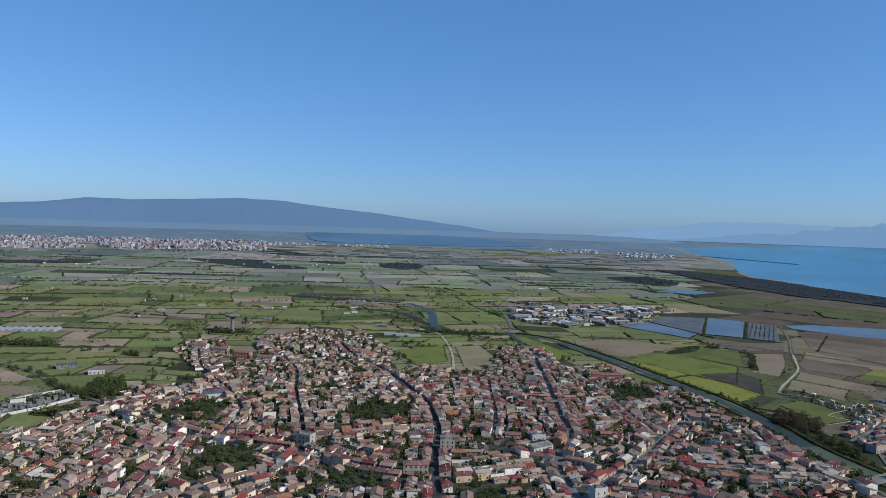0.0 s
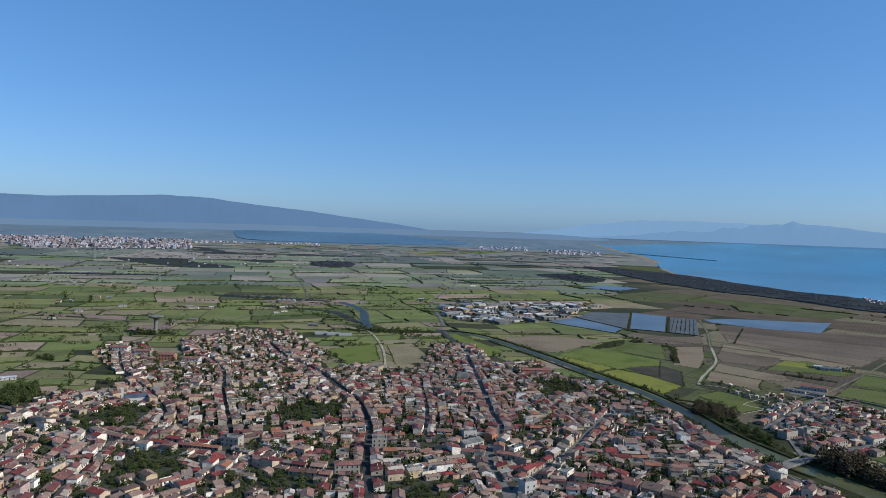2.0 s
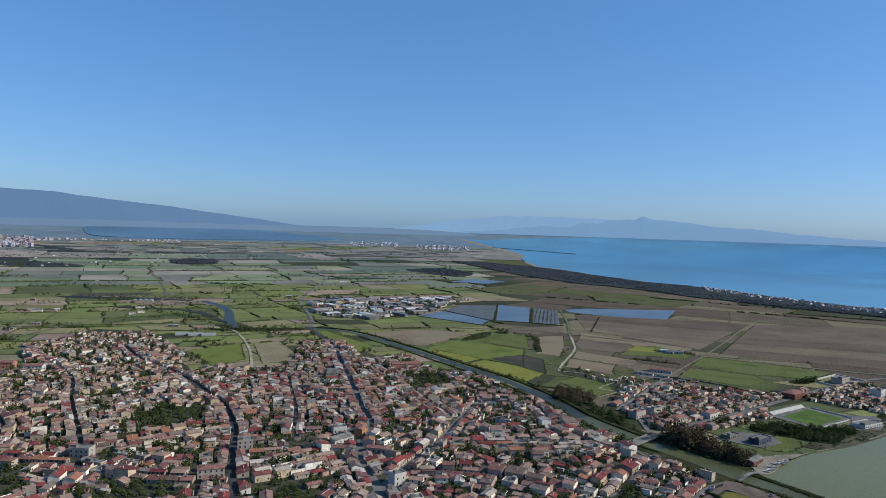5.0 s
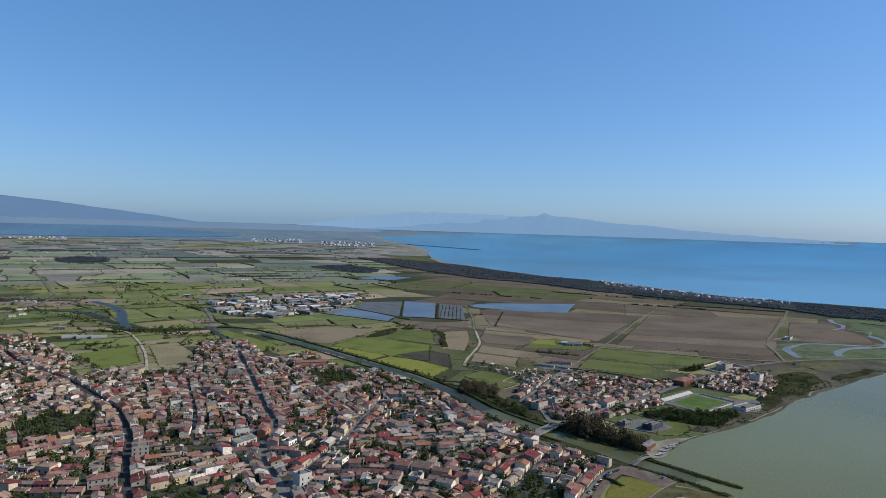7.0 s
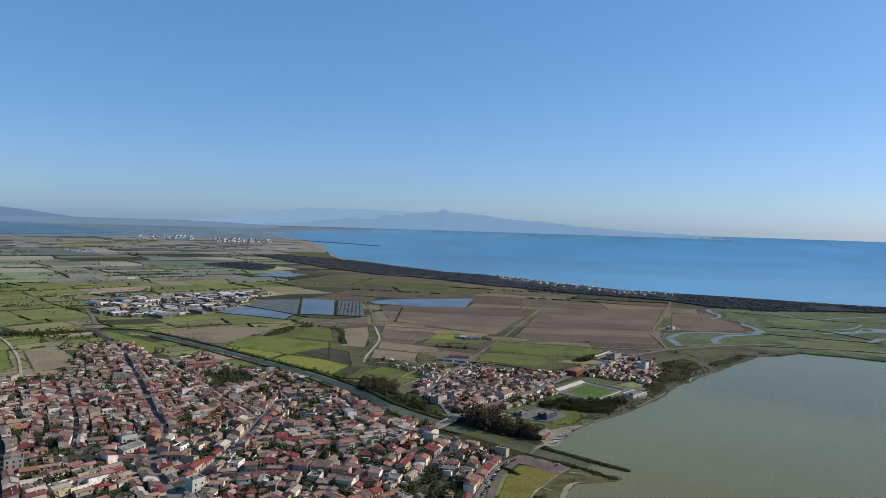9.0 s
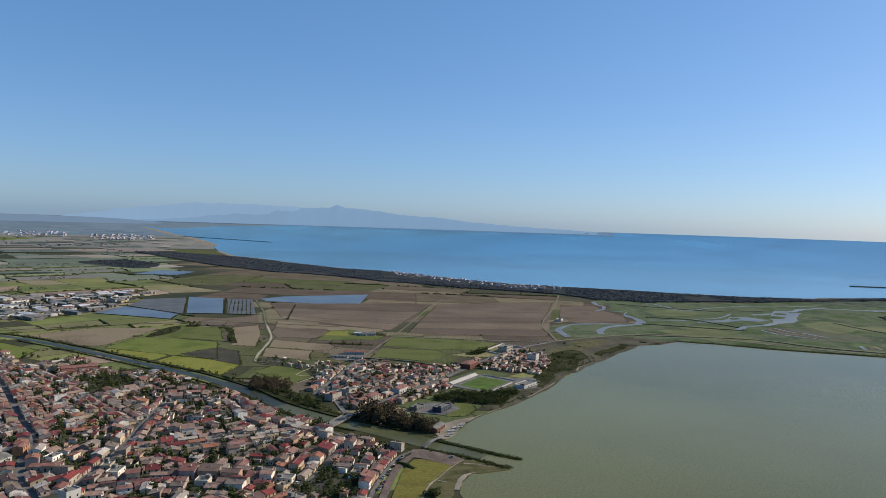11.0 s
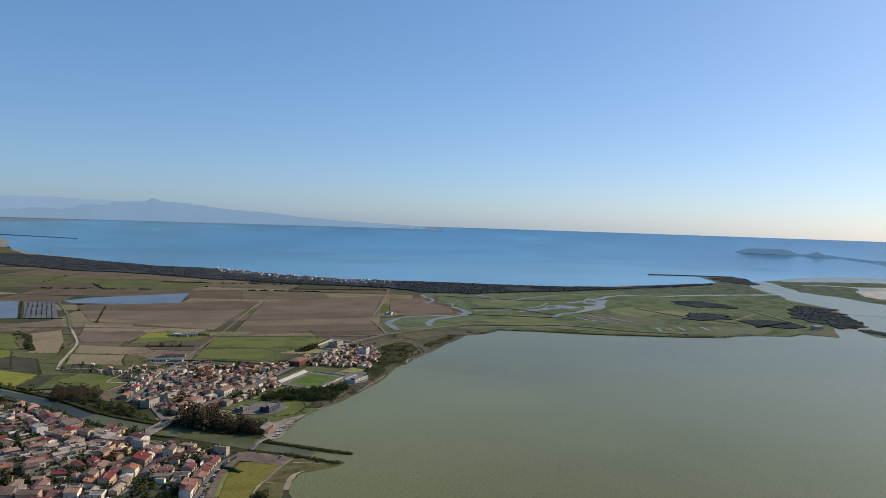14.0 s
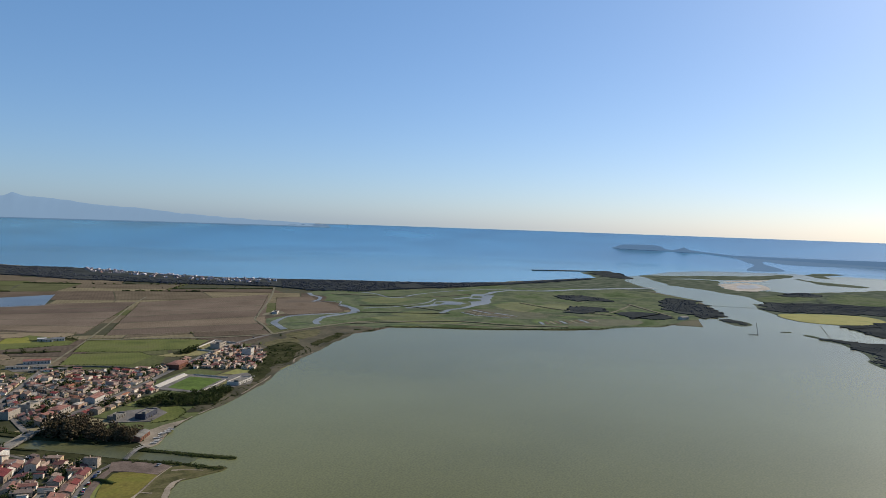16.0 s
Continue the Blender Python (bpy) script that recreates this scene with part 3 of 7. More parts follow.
patch("river_mouth_land", [(1965, 740), (2214, 625), (2396, 588), (2594, 690), (2740, 619), (2530, 513), (2282, 454), (2005, 321), (1945, 354), (1967, 447), (1796, 673)], 0.52, SPIT, "dark scrubby land at the river mouth", "land", cell=90, soft=25, ragged=14)
for P in ([(2429, 190), (2579, 108), (2377, 33), (2197, 114), (2332, 175)], [(2560, 190), (2640, 160), (2800, 60), (2700, 75)]):
    patch("sand_flat", P, 0.6, PALE_SAND, "pale bare sand flat between salt pools", "sand", soft=20, ragged=16)
patch("salt_pond_water", [(2300, 120), (2420, 130), (2500, 90), (2380, 70)], 0.66, CREEK_WATER, "pale salt pool on the sand flat", "pond", soft=15, ragged=12)
patch("field", [(1637, 6), (1687, -52), (1726, -153), (1640, -190), (1560, -150), (1524, -63), (1562, -12)], 0.63, GRASS_YELLOW, "yellow-green field behind the lagoon mouth", "field", soft=20)
patch("field", [(1900, 40), (2000, 60), (2180, -10), (2100, -80), (1950, -20)], 0.62, MARSH, "dull green field behind the lagoon mouth", "field", soft=20)
patch("field", [(2000, -120), (2200, -110), (2350, -180), (2200, -260), (2020, -220)], 0.62, MARSH, "dull green field behind the lagoon mouth", "field", soft=20)
for P in ([(3022, -35), (2748, -105), (2699, -172), (2704, -252), (2800, -233), (2885, -109)], [(3374, -82), (3560, -170), (3514, -229), (3325, -150), (3125, -165), (3151, -118)]):
    patch("islet_land", P, 0.68, SPIT, "low scrubby islet in the salt lagoon", "islet", ragged=25, soft=40)
# the peninsula shares the emissive haze tone of the far shore
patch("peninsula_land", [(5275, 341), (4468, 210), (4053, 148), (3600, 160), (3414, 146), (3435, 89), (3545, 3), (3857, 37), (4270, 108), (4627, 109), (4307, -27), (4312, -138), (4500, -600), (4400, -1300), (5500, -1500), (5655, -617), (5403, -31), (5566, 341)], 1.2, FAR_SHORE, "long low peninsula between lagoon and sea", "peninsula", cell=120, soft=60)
for P in ([(1338, 0), (1346, 0), (1357, -16), (1349, -17)], [(1326, -34), (1332, -46), (1305, -62), (1296, -60)]):
    patch("islet_land", P, 0.6, SPIT, "tiny reed islet in the lagoon", "islet", soft=5, ragged=3)
patch("islet_land", [(1426, 94), (1457, 80), (1425, 49), (1385, 55), (1377, 75)], 0.6, SPIT, "small reed islet in the lagoon", "islet", soft=8, ragged=4)
patch("reed_bank", [(1282, -58), (1294, -98), (1278, -128), (1295, -160), (1200, -230), (1057, -200), (1057, -125), (1112, -109), (1188, -109), (1260, -88)], 0.6, SPIT, "dark reed bank with water pools in the lagoon", "reed bank", soft=20, ragged=14)
for P in ([(1250, -105), (1268, -120), (1240, -140), (1222, -118)], [(1190, -140), (1215, -150), (1180, -185), (1160, -160)], [(1120, -135), (1140, -140), (1130, -170), (1105, -160)]):
    patch("marsh_pool_water", P, 0.7, CREEK_WATER, "small pool within the reed bank", "pool", soft=6, ragged=4)
patch("shore_scrub", SHORE_VILLAGE[4:] + [(905, 574), (940, 578), (935, 625), (880, 648), (819, 664), (760, 640), (714, 620), (680, 596), (650, 556), (600, 518), (560, 498), (520, 482), (480, 468), (440, 450)], 0.36, SHORE_MARSH, "olive-brown marsh grass and reeds along the lagoon shore", "scrub", soft=9, ragged=6)
for P in ([(640, 512), (690, 535), (740, 560), (745, 585), (700, 592), (665, 570), (625, 530)], [(560, 480), (610, 500), (640, 520), (600, 514), (555, 490)], [(760, 548), (850, 572), (870, 590), (800, 575)]):
    patch("scrub_thicket", P, 0.42, SCRUB, "dark reedy thicket on the lagoon shore", "scrub", soft=8, ragged=10)
for P in ([(790, 600), (850, 610), (870, 632), (800, 640)], [(720, 590), (770, 588), (790, 620), (730, 612)]):
    patch("bare_marsh", P, 0.44, ROUGH_GRASS, "paler dry grass in the shore marsh", "grass", soft=8, ragged=10)

# ---- fields ----
NAMED = []
NAMED.append(("tan bare field beside the canal", TAN, [(185, 1056), (265, 1082), (291, 1082), (360, 1039), (252, 934), (222, 951)]))
NAMED.append(("bright green meadow beside the canal", GRASS_BRIGHT, [(250, 921), (308, 974), (350, 940), (382, 890), (360, 838), (338, 786), (304, 833), (279, 870)]))
NAMED.append(("small pale green field beside the canal", GRASS_YELLOW, [(247, 890), (256, 910), (300, 835), (262, 806)]))
NAMED.append(("yellow-green flowering field beside the canal", GRASS_YELLOW, [(264, 801), (302, 829), (336, 781), (350, 745), (303, 699), (283, 748)]))
NAMED.append(("green orchard meadow by the farm", GRASS_DULL, [(317, 985), (345, 1015), (391, 1050), (436, 1010), (392, 892), (352, 945)]))
NAMED.append(("dark tilled field beside the dirt road", DARK_FIELD, [(313, 839), (366, 853), (379, 819), (346, 738)]))
NAMED.append(("brown field beside the dirt road", TAN, [(451, 995), (494, 998), (450, 903), (412, 838), (388, 860)]))
NAMED.append(("brown field below the fish ponds", PLOUGH, [(394, 1050), (463, 1093), (539, 1097), (511, 1030), (457, 1018)]))
NAMED.append(("long brown ploughed field", PLOUGH, [(638, 1245), (834, 1165), (930, 1095), (642, 857), (561, 1050)]))
NAMED.append(("narrow tan field strip", TAN, [(540, 1026), (640, 868), (612, 846), (507, 968)]))
NAMED.append(("wide brown ploughed field with straight furrows", PLOUGH, [(930, 1085), (1200, 1006), (898, 777), (818, 692), (650, 822)]))
NAMED.append(("brown ploughed field beside the creek", PLOUGH, [(1165, 955), (1235, 918), (1180, 858), (1150, 790), (1075, 722), (1040, 722), (985, 764), (975, 800)]))
NAMED.append(("green crop field beside the village", GRASS_DULL, [(623, 820), (673, 754), (711, 692), (651, 663), (603, 695), (554, 755)]))
NAMED.append(("green crop field by the road", GRASS_DULL, [(545, 744), (598, 692), (590, 663), (542, 643), (500, 702)]))
NAMED.append(("dull green field behind the village", GREENS, [(656, 660), (700, 682), (640, 612), (600, 640), (594, 660)]))
NAMED.append(("green yard meadow round the farm sheds", GRASS_DULL, [(594, 900), (605, 840), (611, 824), (580, 798), (499, 837), (529, 866)]))
NAMED.append(("yellow-green field by the farm sheds", GRASS_YELLOW, [(562, 898), (585, 887), (562, 847), (531, 870)]))
NAMED.append(("dull olive field beside the farm", ROUGH_GRASS, [(459, 775), (466, 742), (477, 698), (449, 679), (430, 719), (437, 747)]))
NAMED.append(("brown field beside the dirt road", PLOUGH, [(502, 960), (570, 918), (508, 853), (465, 884), (481, 931)]))
NAMED.append(("tan field beside the dirt road", TAN, [(454, 871), (501, 798), (491, 770), (462, 774), (422, 824)]))
NAMED.append(("tan field beside the dirt road", TAN, [(418, 822), (457, 773), (431, 735), (427, 721), (388, 773)]))
NAMED.append(("dull green field at the edge of the town", GREENS, [(-481, 757), (-447, 733), (-412, 706), (-428, 693), (-460, 690)]))
NAMED.append(("grey tilled field at the edge of the town", TAN, [(-433, 682), (-392, 678), (-378, 666), (-396, 639), (-440, 634)]))
NAMED.append(("bare earth plot", TAN, [(-343, 672), (-313, 693), (-275, 684), (-287, 657), (-300, 645)]))
NAMED.append(("green meadow between the houses", GRASS_BRIGHT, [(-60, 935), (5, 982), (10, 870), (-27, 836)]))
NAMED.append(("green meadow behind the red roofs", GREENS, [(22, 971), (58, 992), (79, 863), (30, 839)]))
NAMED.append(("green meadow between canal and village", GRASS_DULL, [(342, 698), (381, 722), (394, 662), (381, 643), (353, 629), (346, 658)]))
NAMED.append(("green meadow beside the lagoon", GRASS_DULL, [(424, 476), (462, 484), (440, 450), (418, 440), (402, 448)]))
NAMED.append(("bright green field strip along the canal", GRASS_BRIGHT, [(112, 1089), (133, 1082), (182, 940), (152, 900)]))
for k, (words, m, P) in enumerate(NAMED):
    patch("field", P, 0.22 + 0.0035 * k, m, words, "field", ragged=2)
patch("foreshore_grass", [(316, 377), (325, 354), (307, 345), (284, 333), (264, 312), (248, 318), (258, 334), (274, 350), (290, 365), (306, 376)], 0.5, LAWN, "mown dry lawn beside the lagoon promenade", "grass", soft=5, ragged=1)
patch("rough_grass", [(341, 358), (349, 347), (357, 325), (343, 328), (329, 333), (322, 337), (300, 321), (288, 312), (272, 306), (266, 314), (284, 332), (305, 343), (324, 353)], 0.46, ROUGH_GRASS, "rough dry grass on the lagoon spit", "grass", soft=5, ragged=4)
ribbon("foreshore_path", [(262, 312), (286, 333), (304, 342), (319, 350), (340, 358)], 1.3, 0.62, SAND, "pale footpath across the grass", "path", wobble=0.6)
ribbon("foreshore_path", [(289, 336), (298, 339), (301, 332)], 1.4, 0.66, SAND, "worn footpath loop in the grass", "path", wobble=0.6)
ribbon("foreshore_path", [(334, 352), (341, 345), (345, 335)], (4.0, 1.5), 0.60, SAND, "bare sandy strip on the spit", "path", wobble=1.5)
ribbon("promenade", [(246, 329), (260, 343), (284, 366), (309, 383), (320, 387)], 5.0, 0.58, BRICK_PAVING, "reddish paved promenade beside the street", "promenade")
patch("beach_sand", [(357, 402), (374, 408), (398, 422), (417, 430), (424, 433), (404, 435), (387, 434), (376, 440), (366, 424)], 0.5, SAND, "small pale sandy beach with boats", "beach", soft=6, ragged=3)
patch("beach_sand", [(299, 317), (313, 328), (322, 334), (330, 334), (321, 336), (310, 330), (297, 319)], 0.6, SAND, "thin strip of pale sand", "beach", soft=3, ragged=2.5)
for P in ([(405, 425), (417, 430), (432, 435)], [(440, 437), (462, 441)], [(512, 454), (526, 459), (548, 467), (568, 474), (590, 484)], [(655, 506), (676, 519), (700, 523), (722, 528)]):
    ribbon("beach_sand", P, (2.2, 1.0), 0.66, SAND, "thin broken strip of pale sand along the lagoon shore", "beach", step=4, wobble=1.4)
patch("village_ground", VILLAGE, 0.32, YARD, "yards and gardens between the village houses", "ground", ragged=5)
patch("town_ground", TOWN, 0.32, YARD, "yards, gardens and courtyards between the houses", "ground", ragged=5)
patch("club_yard", [(522, 480), (548, 476), (578, 496), (584, 514), (560, 520), (549, 506)], 0.66, PAVING, "pale paved yard round the club house", "yard", ragged=2)
patch("hall_yard", [(384, 476), (404, 452), (430, 462), (436, 482), (410, 496)], 0.66, PAVING, "pale yard round the low halls", "yard", ragged=2)
patch("parking_square", [(324, 397), (335, 389), (339, 374), (340, 358), (324, 354), (318, 374), (312, 385)], 0.60, BRICK_PAVING, "reddish-grey paved square by the canal mouth", "square")
patch("pitch_surround", [(478, 541), (541, 566), (562, 512), (494, 484)], 0.6, PAVING, "grey gravel margin round the football pitch", "yard", ragged=1.5)
patch("sports_pitch", [(491, 529), (537, 547), (546, 512), (496, 496)], 0.7, TURF, "bright green football pitch", "pitch")

# ---- ditches across the ploughed land ----
GREEN_MARSH = surface("marsh_pasture", [(0.07, 0.085, 0.03), (0.086, 0.098, 0.04)], 0.02, 0.2)
REEDS = surface("reed_bed", [(0.046, 0.056, 0.03), (0.058, 0.066, 0.036), (0.05, 0.054, 0.034)], 0.05, 0.4)
# dark sheet under far woods, blued like the pines to paint in haze
HAZED_FLOOR = surface("hazed_thicket_floor", [(0.0317, 0.0378, 0.0405), (0.0405, 0.0466, 0.0475)], 0.02, 0.2, spec=0.0)
DITCH = surface("ditch_reeds", [(0.04, 0.045, 0.024), (0.062, 0.062, 0.037)], 0.1, 0.6)
for A, B, fs in ((((561, 1050), (642, 857)), ((638, 1245), (930, 1095)), (0.18, 0.4, 0.62, 0.8)), (((650, 822), (818, 692)), ((930, 1085), (1200, 1006)), (0.14, 0.3, 0.48, 0.62, 0.82))):
    for f0, f1 in zip((0.02,) + fs, fs + (0.98,)):
        patch("field", [(A[k][0] + (B[k][0] - A[k][0]) * f, A[k][1] + (B[k][1] - A[k][1]) * f) for k, f in ((0, f0), (1, f0), (1, f1), (0, f1))], 0.30, PLOUGH_ROWS, "long strip of bare earth between ditches", "field", ragged=1.5)
    for f in fs:
        ribbon("ditch", [(A[k][0] + (B[k][0] - A[k][0]) * f, A[k][1] + (B[k][1] - A[k][1]) * f) for k in (0, 1)], 3.2, 0.34, DITCH, "dark reedy ditch across the ploughed field", "ditch", wobble=0.7)
for P in ([(900, 640), (1010, 600), (1070, 470), (1150, 330), (1290, 220)], [(950, 660), (1060, 640), (1150, 560), (1260, 420), (1380, 300)], [(1010, 690), (1120, 690), (1240, 620), (1400, 500), (1560, 420), (1700, 300)], [(1180, 760), (1300, 700), (1450, 690)], [(1560, 560), (1500, 420), (1400, 260), (1330, 200)], [(1750, 480), (1600, 330), (1480, 200)], [(1330, 860), (1420, 820), (1600, 740), (1800, 660)]):
    ribbon("ditch", P, 2.0, 0.44, DITCH, "dark reedy ditch in the marsh", "ditch", wobble=3)
patch("marsh_pool_water", [(1212, 665), (1275, 651), (1352, 658), (1364, 614), (1322, 600), (1289, 637), (1244, 640)], 0.54, CREEK_WATER, "pale shallow pool in the marsh", "pool", soft=12, ragged=8)
patch("marsh_pool_water", [(1541, 664), (1536, 633), (1408, 568), (1327, 565), (1355, 594), (1450, 640)], 0.55, CREEK_WATER, "pale shallow pool in the marsh", "pool", soft=12, ragged=10)
ribbon("creek_water", [(2100, 345), (2033, 384), (1952, 444), (1862, 505), (1763, 553), (1726, 595), (1689, 632), (1633, 648), (1562, 643), (1453, 649), (1412, 658)], (24, 10), 0.58, CREEK_WATER, "pale winding river in the marsh", "creek", wobble=6)
for P in ([(1388, 622), (1425, 632), (1440, 606), (1405, 596)], [(1465, 640), (1500, 648), (1505, 630), (1475, 622)], [(1300, 650), (1330, 655), (1335, 640), (1305, 637)]):
    patch("marsh_islet", P, 0.66, MARSH, "small grassy islet between the creeks", "islet", soft=6, ragged=5)
for P, w in (([(955, 627), (1083, 510), (1109, 410), (1152, 321)], 5), ([(1079, 698), (1173, 554)], 3), ([(1304, 913), (1393, 728), (1531, 672)], 4), ([(1163, 746), (1216, 680), (1199, 581)], 3), ([(1440, 513), (1388, 416), (1359, 287)], 4), ([(1592, 310), (1524, 263), (1430, 193)], 5)):
    creek_z += 0.006
    ribbon("dyke", P, w, 0.9 + creek_z, TRACK if w > 3 else DITCH, "low dyke track across the marsh", "dyke", depth=0.8, wobble=1)
for k, P in enumerate(([(1235, 560), (1302, 510), (1272, 395), (1176, 438)], [(1100, 640), (1180, 610), (1170, 560), (1090, 570)], [(1480, 560), (1640, 540), (1700, 430), (1520, 460)], [(1250, 800), (1340, 790), (1330, 720), (1230, 730)], [(1180, 330), (1300, 300), (1310, 230), (1230, 250)], [(1400, 470), (1480, 440), (1470, 360), (1380, 420)])):
    patch("marsh_field", P, 0.40, (REEDS, GREEN_MARSH, MARSH, GREEN_MARSH, REEDS, GREEN_MARSH)[k], "patch of %s in the marsh" % ("dark reeds" if k in (0, 4) else "green pasture"), "field", soft=14, ragged=10)
ribbon("marsh_track", [(1316, 524), (1300, 455), (1300, 359), (1389, 310), (1568, 301)], 4.5, 0.66, TRACK, "pale track across the marsh", "track", wobble=2)
patch("marsh_field", [(1359, 541), (1459, 523), (1406, 461), (1293, 452)], 0.47, GREEN_MARSH, "patch of green pasture in the marsh", "field", soft=14, ragged=10)
patch("marsh_field", [(1035, 636), (1101, 564), (1086, 486), (1023, 533)], 0.47, GREEN_MARSH, "patch of green pasture in the marsh", "field", soft=14, ragged=10)
ribbon("reed_fringe", [(962, 566), (998, 508), (1030, 445), (1078, 376), (1122, 316), (1160, 283)], (5, 8), 0.9, SCRUB, "dark reed fringe along the lagoon shore of the marsh", "reeds", depth=0.6, wobble=3, step=8)


def pans(a, b, c, d, n, z):
    """A row of shallow basins between two banks."""
    for k in range(n):
        f, g = (k + 0.12) / n, (k + 0.7) / n
        Q = [(p[0] + (q[0] - p[0]) * h, p[1] + (q[1] - p[1]) * h) for p, q, h in ((a, b, f), (a, b, g), (d, c, g), (d, c, f))]
        patch("salt_pan", Q, z, (CREEK_WATER, PLOUGH, TRACK, PLOUGH)[k % 4], "shallow salt pan between low banks", "salt pan")


pans((1197, 445), (1230, 439), (1250, 490), (1180, 505), 5, 0.60)
pans((1180, 507), (1250, 492), (1273, 542), (1203, 545), 6, 0.61)
pans((1151, 368), (1258, 290), (1284, 314), (1179, 385), 11, 0.62)

# ---- roads ----
for k, (S, w) in enumerate(TOWN_STREETS):
    ribbon("street", S, w * (0.7 if k in (1, 2) else 0.5 if k < 3 else 0.36), 0.44 + 0.006 * k, PAVING if k % 3 else ASPHALT, "narrow town street between the houses", "street")
for k, (S, w) in enumerate(VILLAGE_STREETS):
    ribbon("street", S, w * 0.8, 0.60 + 0.006 * k, PAVING, "village street", "street")
road_z = 0.72
patch("farm_yard", [(455, 727), (479, 738), (497, 712), (488, 694), (470, 687), (452, 707)], 0.5, PAVING, "pale yard between the farm buildings", "yard", ragged=2)
patch("farm_yard", [(940, 800), (968, 815), (1000, 806), (985, 785), (950, 782)], 0.5, TRACK, "pale yard round the farmhouse", "yard", ragged=2)
for k, P in enumerate(([(369, 756), (396, 763), (414, 712), (398, 673), (386, 700), (366, 734)], [(392, 676), (428, 706), (452, 690), (420, 648), (404, 634), (376, 622)])):
    patch("allotments", P, 0.4, YARD, "allotment gardens with small sheds", "garden", ragged=3)
for k, P in enumerate(([(354, 627), (387, 643)], [(393, 676), (414, 692), (433, 715)], [(367, 748), (390, 735), (405, 700)], [(387, 643), (372, 660), (393, 676)])):
    ribbon("garden_lane", P, 1.6, 0.66 + 0.004 * k, DIRT, "pale lane between allotment gardens", "lane", wobble=0.4)


def road(S, w, m, words):
    global road_z
    ribbon("road", S, w, road_z, m, words, "road", wobble=0.3)
    road_z += 0.006


road([(613, 812), (683, 743), (741, 690), (798, 657)], 7, TRACK, "farm road along the ploughed field")
road(VIL2_OUT, 2.8, TRACK, "pale straight farm road between the fields")
road([(798, 657), (859, 728), (890, 770), (933, 803), (1143, 953), (1330, 1098)], 4, TRACK, "straight road to the coast")
road([(798, 657), (874, 650), (984, 625), (1034, 570), (1060, 480), (1110, 360)], 7, TRACK, "embankment road along the lagoon")
road([(107, 1125), (121, 1184), (124, 1333), (122, 1441), (140, 1585), (200, 1850), (300, 2300)], 6.5, PAVING, "country road to the industrial estate")
road([(107, 1125), (164, 1119), (289, 1105), (451, 1062), (511, 1013), (595, 925)], 5, TRACK, "farm track along the fields")
road([(367, 748), (388, 783), (422, 831), (458, 886), (485, 946), (503, 990)], 3.0, DIRT, "pale winding dirt road between fields")
road([(503, 990), (513, 1014), (577, 1153), (638, 1309)], 2.4, TRACK, "faint farm track between fields")
road([(17, 819), (16, 929), (5, 1043), (-12, 1108), (-60, 1140)], 3, DIRT, "pale lane out of the town")
road([(-640, 830), (-492, 776), (-450, 752), (-402, 709), (-375, 682), (-299, 624)], 5, PAVING, "road into the town past the cemetery")
road([(126, 961), (116, 1060), (107, 1125)], 8, ASPHALT, "road out of the town")
road([(-340, 925), (-300, 1040), (-200, 1300), (-150, 1600), (-260, 2300)], 6, TRACK, "country lane")
road([(-640, 1180), (-350, 1160), (-120, 1180), (-20, 1150)], 5, TRACK, "country lane between small plots")
ribbon("verge", [(367, 748), (388, 783), (422, 831), (458, 886), (485, 946), (503, 990), (577, 1153), (638, 1309)], 5.5, 0.5, MARSH, "grassy verge beside the dirt road", "verge", wobble=3)
ribbon("canal_bank", [(p[0] + 11, p[1] + 4) for p in CANAL[:-3]], 4.0, 1.3, SCRUB, "overgrown canal embankment", "bank", depth=1.2, wobble=1)
ribbon("canal_bank", [(p[0] - 11, p[1] - 4) for p in CANAL[2:-4]], 2.4, 0.9, SCRUB, "overgrown canal bank on the town side", "bank", depth=0.9, wobble=1)
for A, B in (([(443, 1172), (538, 1408)], 4), ([(501, 1143), (596, 1354)], 4), ([(394, 1318), (438, 1172)], 3), ([(402, 1120), (440, 1170), (500, 1142), (545, 1102)], 5), ([(317, 1247), (400, 1125)], 4), ([(668, 1200), (560, 1030)], 4)):
    ribbon("pond_dyke", A, B * 0.7, 0.9, SCRUB, "grassy dyke between the fish ponds", "dyke", depth=0.8, wobble=1)
# rows of reeds standing in a grey pond
for k in range(6):
    f = (k + 0.5) / 6
    ribbon("reed_row", [(505 + 35 * f, 1146 - 31 * f), (600 + 32 * f, 1345 - 33 * f)], 0.7, 0.7 + 0.003 * k, SCRUB, "thin row of reeds standing in the pond", "reeds", depth=0.4, wobble=1.4, step=6)
ribbon("mole", [(352, 401), (358, 382), (363, 364), (368, 350), (373, 336)], (4.5, 1.5), 1.0, SCRUB, "dark overgrown rubble mole at the canal mouth", "mole", depth=0.9, wobble=2.6, step=3)
ribbon("quay", [(332, 393), (340, 373), (346, 360), (350, 338), (354, 326)], (3, 1.5), 0.9, SCRUB, "overgrown stone-edged bank at the canal mouth", "quay", depth=0.8, wobble=1.5, step=4)
ribbon("breakwater", [(2537, 862), (2624, 759), (2726, 609)], 14, 3.0, STONE, "long dark breakwater in the sea", "breakwater", depth=3)
ribbon("breakwater", [(1935, 5222), (2060, 4713), (2156, 4233)], 9, 3.0, STONE, "long dark harbour breakwater", "breakwater", depth=4, step=80)

ribbon("beach_sand", [bearing(17.6 + 0.25 * k, np.interp(17.6 + 0.25 * k, ca, cr) - 10) for k in range(21)], 70, 0.6, SAND, "pale beach along the head of the bay", "beach", step=120)
